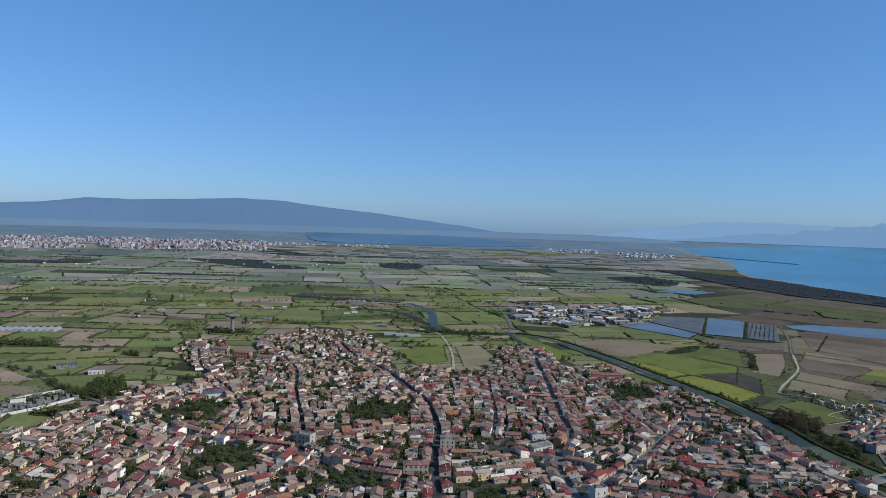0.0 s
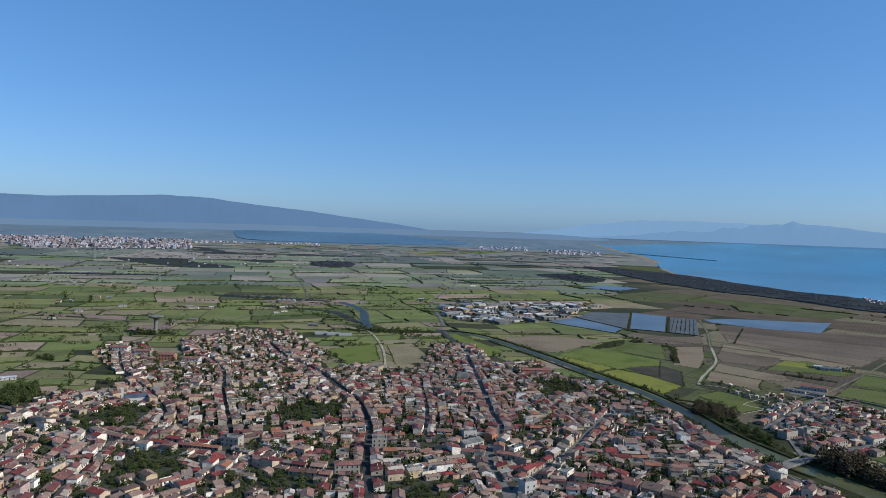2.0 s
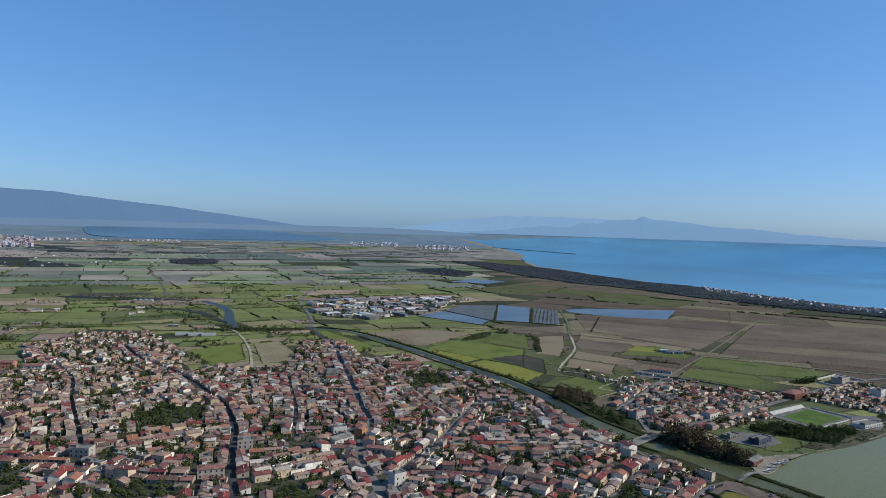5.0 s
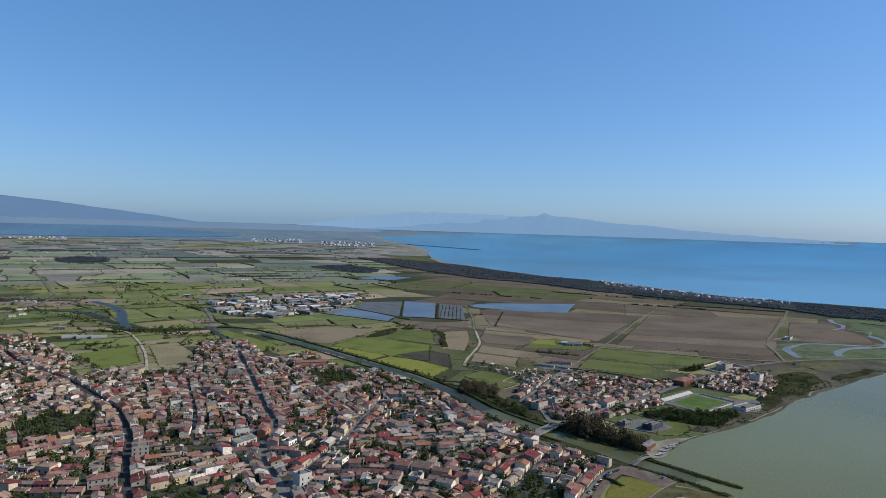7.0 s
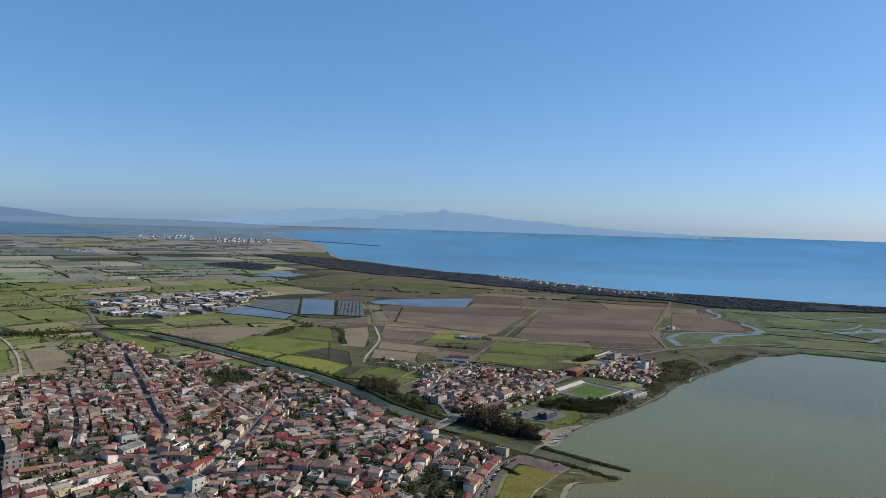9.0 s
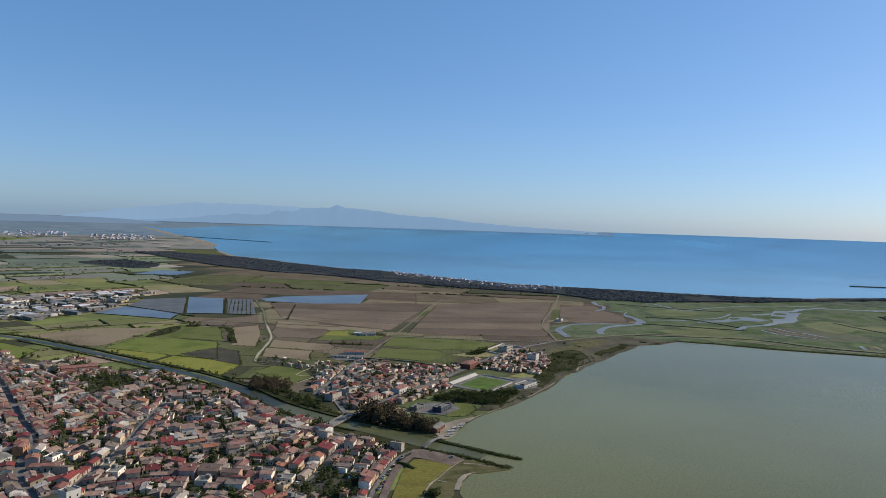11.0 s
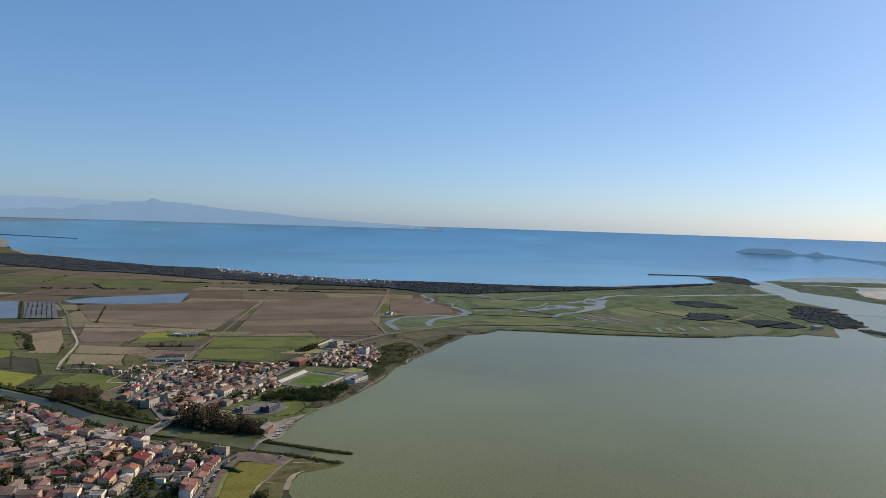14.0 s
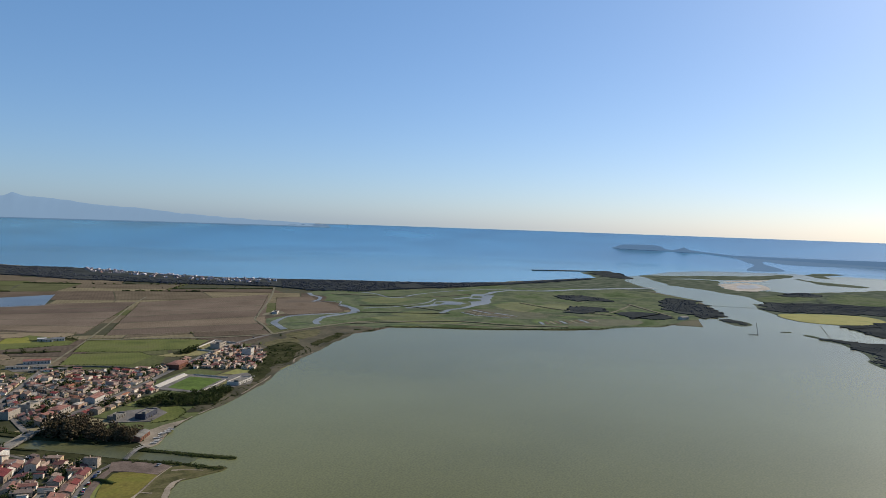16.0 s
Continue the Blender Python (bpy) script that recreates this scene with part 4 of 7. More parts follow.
ribbon("beach_sand", [bearing(a, np.interp(a, ca, cr) - 9) for a in range(23, 76)], 22, 0.55, SAND, "long pale beach along the open sea", "beach", step=30, wobble=6)
WOOD_INNER = [(17, 3255), (19.1, 2890), (22.4, 2490), (26.6, 2225), (32.6, 2070), (35.9, 1940), (42.6, 1815), (50.2, 1755), (53.3, 1672), (57.4, 1672), (63, 1790), (67.1, 1905), (72.2, 2105), (76, 2345)]
WOOD_OUTER = [(17, 3270), (19.5, 3230), (22.5, 3060), (25.8, 2860), (28.4, 2610), (90, 9999)]
# added dark sheet that closes the gaps between the pine crowns
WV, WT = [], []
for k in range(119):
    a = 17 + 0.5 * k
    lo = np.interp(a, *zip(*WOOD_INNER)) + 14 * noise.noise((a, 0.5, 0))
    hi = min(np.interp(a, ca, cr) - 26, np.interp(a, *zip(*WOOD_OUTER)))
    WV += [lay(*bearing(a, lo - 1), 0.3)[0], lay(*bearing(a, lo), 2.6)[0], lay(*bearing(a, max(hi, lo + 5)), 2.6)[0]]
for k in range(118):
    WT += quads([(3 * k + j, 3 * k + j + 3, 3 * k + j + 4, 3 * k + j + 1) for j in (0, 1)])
tagged(new("wood_floor", tri_mesh("wood_floor", WV, WT, None, [HAZED_FLOOR])), "dark raised sheet closing the gaps in the pine wood", "undergrowth", kind="structure")

# ---- parcels of the plain: rows of small fields ----
WATERS = [LAGOON_LINE] + [p for p, _ in PONDS]


def parcels(box, angle, small, chance, seed, flat=0.8):
    """Cuts a turned box again and again into plots, smaller near the town."""
    r = random.Random(seed)
    ca_, sa_ = math.cos(radians(angle)), math.sin(radians(angle))
    out, todo = [], [box]
    while todo:
        x0, x1, y0, y1 = todo.pop()
        w, h = x1 - x0, y1 - y0
        cx, cy = (x0 + x1) / 2 * ca_ - (y0 + y1) / 2 * sa_, (x0 + x1) / 2 * sa_ + (y0 + y1) / 2 * ca_
        limit = small * max(1.0, (math.hypot(cx, cy) / 1000) ** 1.2)
        if max(w / flat, h * 0.8) > limit and (min(w, h) > limit * 0.45 or max(w, h) > 2.2 * limit):
            f = r.uniform(0.32, 0.68)
            if w > h * flat:
                todo += [(x0, x0 + w * f, y0, y1), (x0 + w * f, x1, y0, y1)]
            else:
                todo += [(x0, x1, y0, y0 + h * f), (x0, x1, y0 + h * f, y1)]
            continue
        e = r.uniform(0.8, 2.0)
        Q = [(x0 + e, y0 + e), (x1 - e, y0 + e), (x1 - e, y1 - e), (x0 + e, y1 - e)]
        Q = [(x * ca_ - y * sa_ + 52 * noise.noise((x * 0.006, y * 0.006, 3.0)), x * sa_ + y * ca_ + 52 * noise.noise((x * 0.006, y * 0.006, 7.0))) for x, y in Q]
        if math.hypot(cx, cy) < 3500 and r.random() < chance:
            out.append(Q)
    return out


PLAIN = parcels((-2600, 1900, 300, 3700), 9, 52, 0.96, 3, 1.6)
EAST = parcels((-300, 3200, -1200, 2000), 44, 105, 0.96, 5)


def on_coast(p, inland):
    r, a = math.hypot(*p), math.degrees(math.atan2(*p))
    return a > 17 and r > np.interp(a, ca, cr) - inland


def is_east(p):
    return p[0] > 0.36 * p[1] + 40 and p[0] < 1500 and p[1] > 560


hedge_lines = []
for Q, east in [(q, 0) for q in PLAIN] + [(q, 1) for q in EAST]:
    c = (sum(p[0] for p in Q) / 4, sum(p[1] for p in Q) / 4)
    if bool(east) != is_east(c) or any(inside(c, W) for W in WATERS) or on_coast(c, 330 if east else 600) or inside(c, TOWN) or inside(c, VILLAGE):
        continue
    if abs(math.degrees(math.atan2(*c))) > 70:
        continue
    # beyond 1900 m the green plots switch to the palette with painted haze
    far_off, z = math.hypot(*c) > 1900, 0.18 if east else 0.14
    tagged(new("field", tri_mesh("field", [(x, y, z) for x, y in Q] + [(x, y, 0.01) for x, y in Q], quads([(0, 1, 2, 3), (0, 4, 5, 1), (1, 5, 6, 2), (2, 6, 7, 3), (3, 7, 4, 0)]), None, [BROWNS if east else HAZED_GREENS if far_off else GREENS])),
           "brown ploughed field" if east else "distant green or tan field paled by painted haze" if far_off else "small green or tan field with hedged edges", "field", kind="structure")
    hedge_lines.append((Q[0], Q[1], east))
    hedge_lines.append((Q[1], Q[2], east))
wide = Batch()
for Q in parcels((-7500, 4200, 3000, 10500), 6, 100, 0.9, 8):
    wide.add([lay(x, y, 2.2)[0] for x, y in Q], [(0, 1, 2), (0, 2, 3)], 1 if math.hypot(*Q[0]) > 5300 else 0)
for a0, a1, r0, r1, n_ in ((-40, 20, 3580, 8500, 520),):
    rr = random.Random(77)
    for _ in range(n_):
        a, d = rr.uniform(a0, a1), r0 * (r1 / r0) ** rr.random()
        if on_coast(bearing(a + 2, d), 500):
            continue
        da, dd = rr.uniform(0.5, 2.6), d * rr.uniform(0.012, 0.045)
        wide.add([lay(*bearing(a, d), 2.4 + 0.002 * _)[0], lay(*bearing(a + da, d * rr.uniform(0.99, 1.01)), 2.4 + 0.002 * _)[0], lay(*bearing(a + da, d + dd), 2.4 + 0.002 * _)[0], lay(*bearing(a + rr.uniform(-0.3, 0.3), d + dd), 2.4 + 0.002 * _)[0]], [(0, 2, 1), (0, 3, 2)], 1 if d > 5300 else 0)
wide.make("distant_fields", [FAR_PLAIN_HAZED, HAZY_PLAIN], "streaky fields far across the plain", "fields")

# ---- trees ----
def ico(sub):
    bm = bmesh.new()
    bmesh.ops.create_icosphere(bm, subdivisions=sub, radius=1.0)
    V = np.array([v.co[:] for v in bm.verts])
    T = np.array([[v.index for v in f.verts] for f in bm.faces])
    bm.free()
    return V, T


ICO1, ICO2 = ico(1), ico(2)


def crown_of(seed, blobs, base, height, spread, ball, fine=1.0):
    """Clumps of foliage, uneven and gappy, round a leaning middle."""
    r = np.random.RandomState(seed)
    V, T, n = [], [], 0
    for _ in range(blobs):
        a, u = r.uniform(0, 2 * np.pi), r.uniform(0, 1)
        rad = spread * np.sqrt(r.uniform(0, 1)) * (1 - 0.55 * abs(u - 0.4))
        size = r.uniform(0.22, 0.42) * fine * spread * (1.15 - 0.4 * u)
        v = ball[0] * (1 + r.uniform(-0.24, 0.24, (len(ball[0]), 1)))
        v = v * size * np.array([1, 1, r.uniform(0.55, 0.85)]) + [rad * np.cos(a), rad * np.sin(a), base + height * u]
        V.append(v)
        T.append(ball[1] + n)
        n += len(v)
    return np.concatenate(V), np.concatenate(T)


def trunk_of(height, r0, limbs, seed):
    r = random.Random(seed)
    V, T = [], []

    def tube(a, b, ra, rb):
        k = len(V)
        for p, rr in ((a, ra), (b, rb)):
            for s in range(5):
                V.append((p[0] + rr * math.cos(s * 1.2566), p[1] + rr * math.sin(s * 1.2566), p[2]))
        for s in range(5):
            T.extend(quads([(k + s, k + (s + 1) % 5, k + 5 + (s + 1) % 5, k + 5 + s)]))
    tube((0, 0, 0), (0.1, 0.05, height), r0, r0 * 0.6)
    for _ in range(limbs):
        a = r.uniform(0, 6.28)
        tube((0.1, 0.05, height * r.uniform(0.6, 1.0)), (height * 0.55 * math.cos(a), height * 0.55 * math.sin(a), height * r.uniform(1.2, 1.7)), r0 * 0.45, r0 * 0.15)
    return V, T


FAR_TREES = []
for k in range(8):
    v, t = crown_of(40 + k, 26, 1.2, 4.3, 2.7, ICO1, 0.78)
    tv, tt = trunk_of(2.4, 0.25, 1, k)
    FAR_TREES.append((v, t, tv, tt))
LOW_TREES = [crown_of(60 + k, 4, 1.8, 4.0, 3.0, ICO1) for k in range(8)]
BUSHES = [crown_of(80 + k, 9, 0.3, 1.4, 2.3, ICO1, 0.85) for k in range(8)]
GROVES = [(*crown_of(160 + k, 60, 0.8, 6.2, 2.7, ICO1, 0.56), *trunk_of(3.0, 0.25, 3, k)) for k in range(8)]
FAR_BUSHES = [crown_of(100 + k, 2, 0.7, 1.6, 2.8, ICO1) for k in range(8)]
PINES = [crown_of(120 + k, 6, 1.6, 3.6, 4.6, ICO1, 0.95) for k in range(8)]


def plant(batch, kind, x, y, size, r):
    (p, k) = lay(x, y)
    m = Matrix.Translation(p) @ Matrix.Rotation(r.uniform(0, 6.28), 4, "Z") @ Matrix.Diagonal((size * k * r.uniform(0.85, 1.2), size * k * r.uniform(0.85, 1.2), size * k * r.uniform(0.8, 1.25) * (0.68 if kind != "tree" and math.hypot(x, y) > 1250 else 1.0), 1))
    if kind == "tree" and math.hypot(x, y) > 1000:
        batch.add(*r.choice(LOW_TREES), 0, m)
    elif kind in ("tree", "grove"):
        v, t, tv, tt = r.choice(FAR_TREES if kind == "tree" else GROVES)
        batch.add(v, t, 0, m)
        batch.add(tv, tt, 1, m)
    else:
        batch.add(*r.choice(PINES if kind == "pine" else BUSHES if math.hypot(x, y) < 1000 else FAR_BUSHES), 0, m)


def dry(p):
    return not any(inside(p, W) for W in WATERS) and not on_coast(p, 30)


def hedge_strip(a, b, dense, big, east):
    """A lumpy low hedge, broken by gaps, with a tree here and there."""
    L = math.hypot(b[0] - a[0], b[1] - a[1])
    n = max(2, int(L / 5.0))
    nx, ny = -(b[1] - a[1]) / L, (b[0] - a[0]) / L
    V, T, open_run = [], [], False
    for k in range(n + 1):
        f = k / n
        p = (a[0] + (b[0] - a[0]) * f + r.uniform(-0.8, 0.8), a[1] + (b[1] - a[1]) * f + r.uniform(-0.8, 0.8))
        ok = r.random() < dense and dry(p) and not (300 < p[0] < 720 and 300 < p[1] < 650) and not inside(p, MARSH_LINE) and not any(inside(p, N) for _, _, N in NAMED) and not inside(p, TOWN) and not inside(p, VILLAGE) and to_line(p, CANAL) > 14 and to_line(p, RIVER) > 15
        if not ok:
            open_run = False
            continue
        w, h = r.uniform(0.9, 2.0) * big, r.uniform(1.0, 2.6) * big
        i = len(V)
        V += [(p[0] + nx * w, p[1] + ny * w, 0), (p[0] + nx * w * 0.8, p[1] + ny * w * 0.8, h * 0.7), (p[0] + r.uniform(-0.4, 0.4), p[1] + r.uniform(-0.4, 0.4), h), (p[0] - nx * w * 0.8, p[1] - ny * w * 0.8, h * 0.65), (p[0] - nx * w, p[1] - ny * w, 0)]
        if open_run:
            T += quads([(i + j, i + j + 1, i + j - 4, i + j - 5) for j in range(4)])
        open_run = True
        if r.random() < 0.09:
            plant(hedges, "tree", *p, r.uniform(0.6, 1.1) * big, r)
    if T:
        hedges.add(V, T)


# hedges along the plots
r = random.Random(11)
hedges = Batch()
for a, b, east in hedge_lines:
    L = math.hypot(b[0] - a[0], b[1] - a[1])
    d = math.hypot(*a)
    if r.random() > (0.25 if east else 0.62 if d < 1500 else 0.4) or d > 3300:
        continue
    dense = r.choice((0.3, 0.75, 0.95, 1.0))
    hedge_strip(a, b, dense, 1.0 if d < 1500 else 1.35, east)
for words, m_, P in NAMED:
    for k in range(len(P)):
        a, b = P[k - 1], P[k]
        if r.random() < 0.8:
            L = math.hypot(b[0] - a[0], b[1] - a[1])
            dense = r.uniform(0.5, 1.0)
            for s in range(int(L / 3)):
                if r.random() < dense:
                    f = 3 * s / L
                    plant(hedges, "bush", a[0] + (b[0] - a[0]) * f + r.uniform(-0.8, 0.8), a[1] + (b[1] - a[1]) * f + r.uniform(-0.8, 0.8), r.uniform(0.3, 0.65), r)
hedges.make("hedges", [LEAF, BARK], "dark hedges and small trees along the field edges", "hedges", soft=True)

# the pine wood behind the beach
pines = Batch()
r = random.Random(12)
INNER = [(16.8, 3275), (19.1, 2877), (22.4, 2473), (26.6, 2207), (32.6, 2055), (35.9, 1926), (42.6, 1800), (50.2, 1740), (53.3, 1656), (57.4, 1655), (63, 1773), (67.1, 1889), (72.2, 2090), (76, 2330)]
OUTER = [(16.8, 3290), (19.5, 3250), (22.5, 3080), (25.8, 2880), (28.4, 2630), (90, 9999)]
ia, iw = zip(*INNER)
oa, ow = zip(*OUTER)
done = 0
while done < 8200:
    a, u = r.uniform(16.8, 76), r.random()
    lo, hi = np.interp(a, ia, iw), min(np.interp(a, ca, cr) - 30, np.interp(a, oa, ow))
    if r.random() > (hi - lo) / 700:
        continue
    x, y = bearing(a, lo + (hi - lo) * u)
    done += 1
    if noise.noise((x * 0.006, y * 0.006, 2.0)) > -0.45 and to_line((x, y), [(1143, 953), (1525, 1244), (1651, 1337)]) > 12:
        plant(pines, "pine", x, y, r.uniform(0.85, 1.25) * (0.5 if 36 < a < 51 and u > 0.4 else 1.0), r)
pines.make("pine_wood", [HAZED_PINE], "long dark pine wood behind the beach", "wood", soft=True)

# copses and rows
copses = Batch()
r = random.Random(13)
for _ in range(85):
    a, d = r.uniform(-36, 12), 950 + 2300 * r.random()
    x0, y0 = bearing(a, d)
    if inside((x0, y0), TOWN):
        continue
    L = r.uniform(20, 110) * d / 1500
    for _ in range(r.randrange(8, 30)):
        p = (x0 + r.uniform(-L, L) / 2, y0 + r.gauss(0, 5))
        if dry(p) and not inside(p, TOWN):
            plant(copses, "tree" if r.random() < 0.6 else "bush", *p, r.uniform(0.7, 1.3), r)


for _ in range(170):
    a, d = r.uniform(-36, 11), 720 + 1000 * r.random() ** 1.3
    x0, y0 = bearing(a, d)
    if inside((x0, y0), TOWN) or to_line((x0, y0), CANAL) < 30 or to_line((x0, y0), RIVER) < 40:
        continue
    for _ in range(r.randrange(2, 9)):
        p = (x0 + r.gauss(0, 9), y0 + r.gauss(0, 5))
        if dry(p) and not inside(p, TOWN) and not any(inside(p, N) for _, _, N in NAMED):
            plant(copses, "tree" if r.random() < 0.6 else "bush", *p, r.uniform(0.6, 1.25), r)


grove = Batch()
far_woods = Batch()


def fill(outline, count, kind, lo, hi, into=None):
    far_off = math.hypot(*outline[0]) > 1250
    if far_off and into is None:
        into = far_woods
    # dark sheet added so scattered trees read as one dense copse
    patch("undergrowth", outline, 1.7 if outline[0][0] > 1000 else 0.64, HAZED_FLOOR if far_off else SCRUB, "dark sheet added beneath the trees", "undergrowth", soft=5, ragged=32 if outline[0][0] > 1000 else 10 if far_off else 4)
    xs, ys = [p[0] for p in outline], [p[1] for p in outline]
    done = 0
    while done < count:
        p = (r.uniform(min(xs), max(xs)), r.uniform(min(ys), max(ys)))
        done += 1
        if inside(p, outline):
            plant(copses if into is None else into, kind, *p, r.uniform(lo, hi), r)


fill([(332, 484), (350, 496), (362, 470), (352, 446), (344, 452)], 75, "grove", 1.5, 2.0, grove)
fill([(344, 452), (364, 466), (376, 430), (361, 418)], 95, "grove", 1.0, 1.4, grove)
fill([(306, 626), (313, 616), (328, 600), (343, 615), (345, 632), (330, 654), (320, 662)], 105, "grove", 0.75, 1.1, grove)
fill([(318, 604), (330, 606), (338, 570), (330, 530), (322, 530)], 60, "tree", 0.6, 1.0)
fill([(432, 505), (465, 506), (483, 490), (520, 482), (520, 472), (487, 458), (473, 448), (453, 467), (432, 490)], 420, "tree", 0.6, 1.0)
fill([(639, 546), (665, 546), (700, 548), (660, 522), (609, 507), (585, 500), (575, 490), (540, 482), (560, 496)], 120, "bush", 0.6, 1.3)
fill([(640, 560), (700, 590), (760, 600), (745, 565), (690, 548)], 110, "bush", 0.6, 1.3)
fill([(-332, 644), (-344, 700), (-325, 712), (-305, 677), (-304, 636)], 150, "tree", 0.9, 1.4)
fill([(-346, 584), (-326, 598), (-317, 612), (-307, 601), (-315, 578)], 90, "tree", 0.7, 1.1)
fill([(-580, 880), (-500, 882), (-498, 905), (-580, 905)], 260, "tree", 0.9, 1.2)
fill([(-340, 1030), (-290, 1030), (-290, 1052), (-340, 1052)], 80, "tree", 0.8, 1.2)
fill([(391, 874), (399, 872), (443, 982), (440, 1016), (432, 1000), (436, 984)], 110, "tree", 0.9, 1.4)
fill([(318, 978), (335, 975), (372, 1005), (391, 1048), (360, 1030)], 45, "bush", 0.8, 1.4)
fill([(395, 1040), (412, 1052), (418, 1036), (404, 1026)], 26, "tree", 0.8, 1.3)
fill([(505, 812), (548, 770), (544, 764), (502, 805)], 40, "tree", 0.5, 0.8)
fill([(596, 848), (606, 850), (614, 828), (604, 822), (599, 832)], 22, "tree", 0.6, 0.9)
fill([(568, 862), (580, 858), (588, 850), (584, 848)], 9, "tree", 0.5, 0.8)
fill([(622, 640), (660, 656), (655, 664), (612, 654)], 60, "tree", 0.6, 0.9)
fill([(1669, 497), (1704, 461), (1679, 391), (1622, 370), (1581, 427), (1589, 473)], 420, "bush", 1.0, 1.7)
fill([(1443, 408), (1479, 368), (1425, 316), (1351, 349), (1379, 385)], 330, "bush", 0.9, 1.5)
fill([(1788, 263), (1787, 193), (1675, 151), (1534, 110), (1452, 129), (1488, 163), (1553, 227)], 900, "bush", 1.1, 2.0)
fill([(1378, 292), (1450, 261), (1438, 196), (1400, 190), (1345, 241)], 300, "bush", 0.8, 1.3)
fill([(1858, 33), (1913, -27), (1975, -129), (1969, -300), (1821, -300), (1728, -70), (1682, 11)], 1100, "bush", 1.1, 2.0)
fill([(2228, -6), (2287, -66), (2181, -86), (2110, -12)], 240, "bush", 1.2, 2.0)
fill([(1395, -165), (1425, -135), (1517, -106), (1560, -150), (1640, -195), (1700, -330), (1450, -330)], 700, "bush", 0.9, 1.6)
fill([(2400, 480), (2530, 505), (2700, 600), (2600, 640), (2440, 560)], 240, "bush", 1.0, 1.8)
fill([(-262, 2887), (-204, 3027), (-97, 2992), (-88, 2708), (-213, 2673)], 420, "pine", 1.0, 1.5)
fill([(-1193, 3297), (-920, 3311), (-685, 2752), (-522, 2588), (-498, 2468), (-688, 2479), (-1038, 2870)], 500, "pine", 0.8, 1.4)
fill([(-1087, 4265), (-522, 3263), (-403, 2842), (-562, 2956), (-843, 3466)], 300, "pine", 0.8, 1.4)
fill([(1282, -62), (1290, -98), (1276, -128), (1290, -160), (1200, -225), (1070, -195), (1062, -128), (1112, -113), (1188, -113), (1258, -92)], 420, "bush", 0.7, 1.3)
fill([(1390, 60), (1440, 88), (1430, 60), (1400, 55)], 60, "bush", 1.0, 1.6)
fill([(590, 2500), (760, 2600), (800, 2350), (680, 2200)], 380, "pine", 1.0, 1.5)
fill([(-420, 3350), (-80, 3420), (-60, 3520), (-420, 3500)], 260, "pine", 1.2, 1.8)
fill([(-1800, 2250), (-1300, 2400), (-1320, 2520), (-1850, 2380)], 420, "pine", 1.2, 1.6)
fill([(-900, 2050), (-620, 2080), (-620, 2110), (-900, 2090)], 160, "pine", 1.0, 1.4)
fill([(-210, 1390), (-90, 1330), (-30, 1190), (-22, 1205), (-80, 1345), (-200, 1405)], 150, "tree", 0.8, 1.2)
fill([(-330, 1560), (-120, 1500), (-110, 1525), (-330, 1590)], 120, "tree", 0.9, 1.3)
fill([(-30, 1100), (90, 1090), (100, 1110), (-20, 1125)], 150, "tree", 0.8, 1.2)
fill([(250, 2050), (420, 2080), (420, 2110), (250, 2080)], 90, "bush", 1.2, 2.0)


def tree_row(P, n, lo, hi):
    for _ in range(n):
        k = r.randrange(len(P) - 1)
        f = r.random()
        q = (P[k][0] + (P[k + 1][0] - P[k][0]) * f + r.gauss(0, 2.5), P[k][1] + (P[k + 1][1] - P[k][1]) * f + r.gauss(0, 2.5))
        if to_line(q, RIVER) > 11 and to_line(q, CANAL) > 9 and not inside(q, TOWN):
            plant(copses, "tree" if r.random() < 0.6 else "bush", *q, r.uniform(lo, hi), r)


tree_row([(-395, 1425), (-344, 1458), (-267, 1471), (-193, 1446), (-93, 1431), (-33, 1386)], 110, 0.6, 1.2)
tree_row([(-250, 1330), (-162, 1353), (-110, 1293), (-72, 1237), (-27, 1145), (20, 1092), (70, 1067)], 190, 0.7, 1.2)
tree_row([(-144, 1554), (-62, 1505)], 50, 0.8, 1.4)
tree_row([(5, 1089), (103, 1029)], 60, 0.8, 1.3)
tree_row([(-128, 1932), (-47, 1886), (-29, 1641), (-6, 1454)], 70, 0.7, 1.2)
tree_row([(-35, 1891), (51, 1723), (98, 1527), (126, 1490)], 80, 0.7, 1.2)
tree_row([(-435, 1895), (-296, 1799), (-192, 1801)], 70, 0.7, 1.2)
tree_row([(-322, 1194), (-269, 1176), (-202, 1121)], 60, 0.6, 1.1)
tree_row([(-51, 907), (-32, 833)], 26, 0.5, 0.9)
tree_row([(139, 2205), (352, 1988)], 60, 0.8, 1.3)
tree_row([(-400, 704), (-362, 667), (-325, 638), (-310, 673)], 90, 0.6, 1.1)
tree_row([(-545, 946), (-507, 918), (-452, 929)], 50, 0.5, 0.9)
tree_row([(-524, 1001), (-460, 1014), (-393, 951), (-371, 956)], 60, 0.5, 1.0)
tree_row([(-473, 757), (-423, 735), (-364, 666)], 50, 0.5, 0.9)
tree_row([(-618, 1152), (-614, 1230), (-476, 1224)], 60, 0.6, 1.1)
tree_row([(-388, 856), (-369, 841)], 18, 0.7, 1.1)
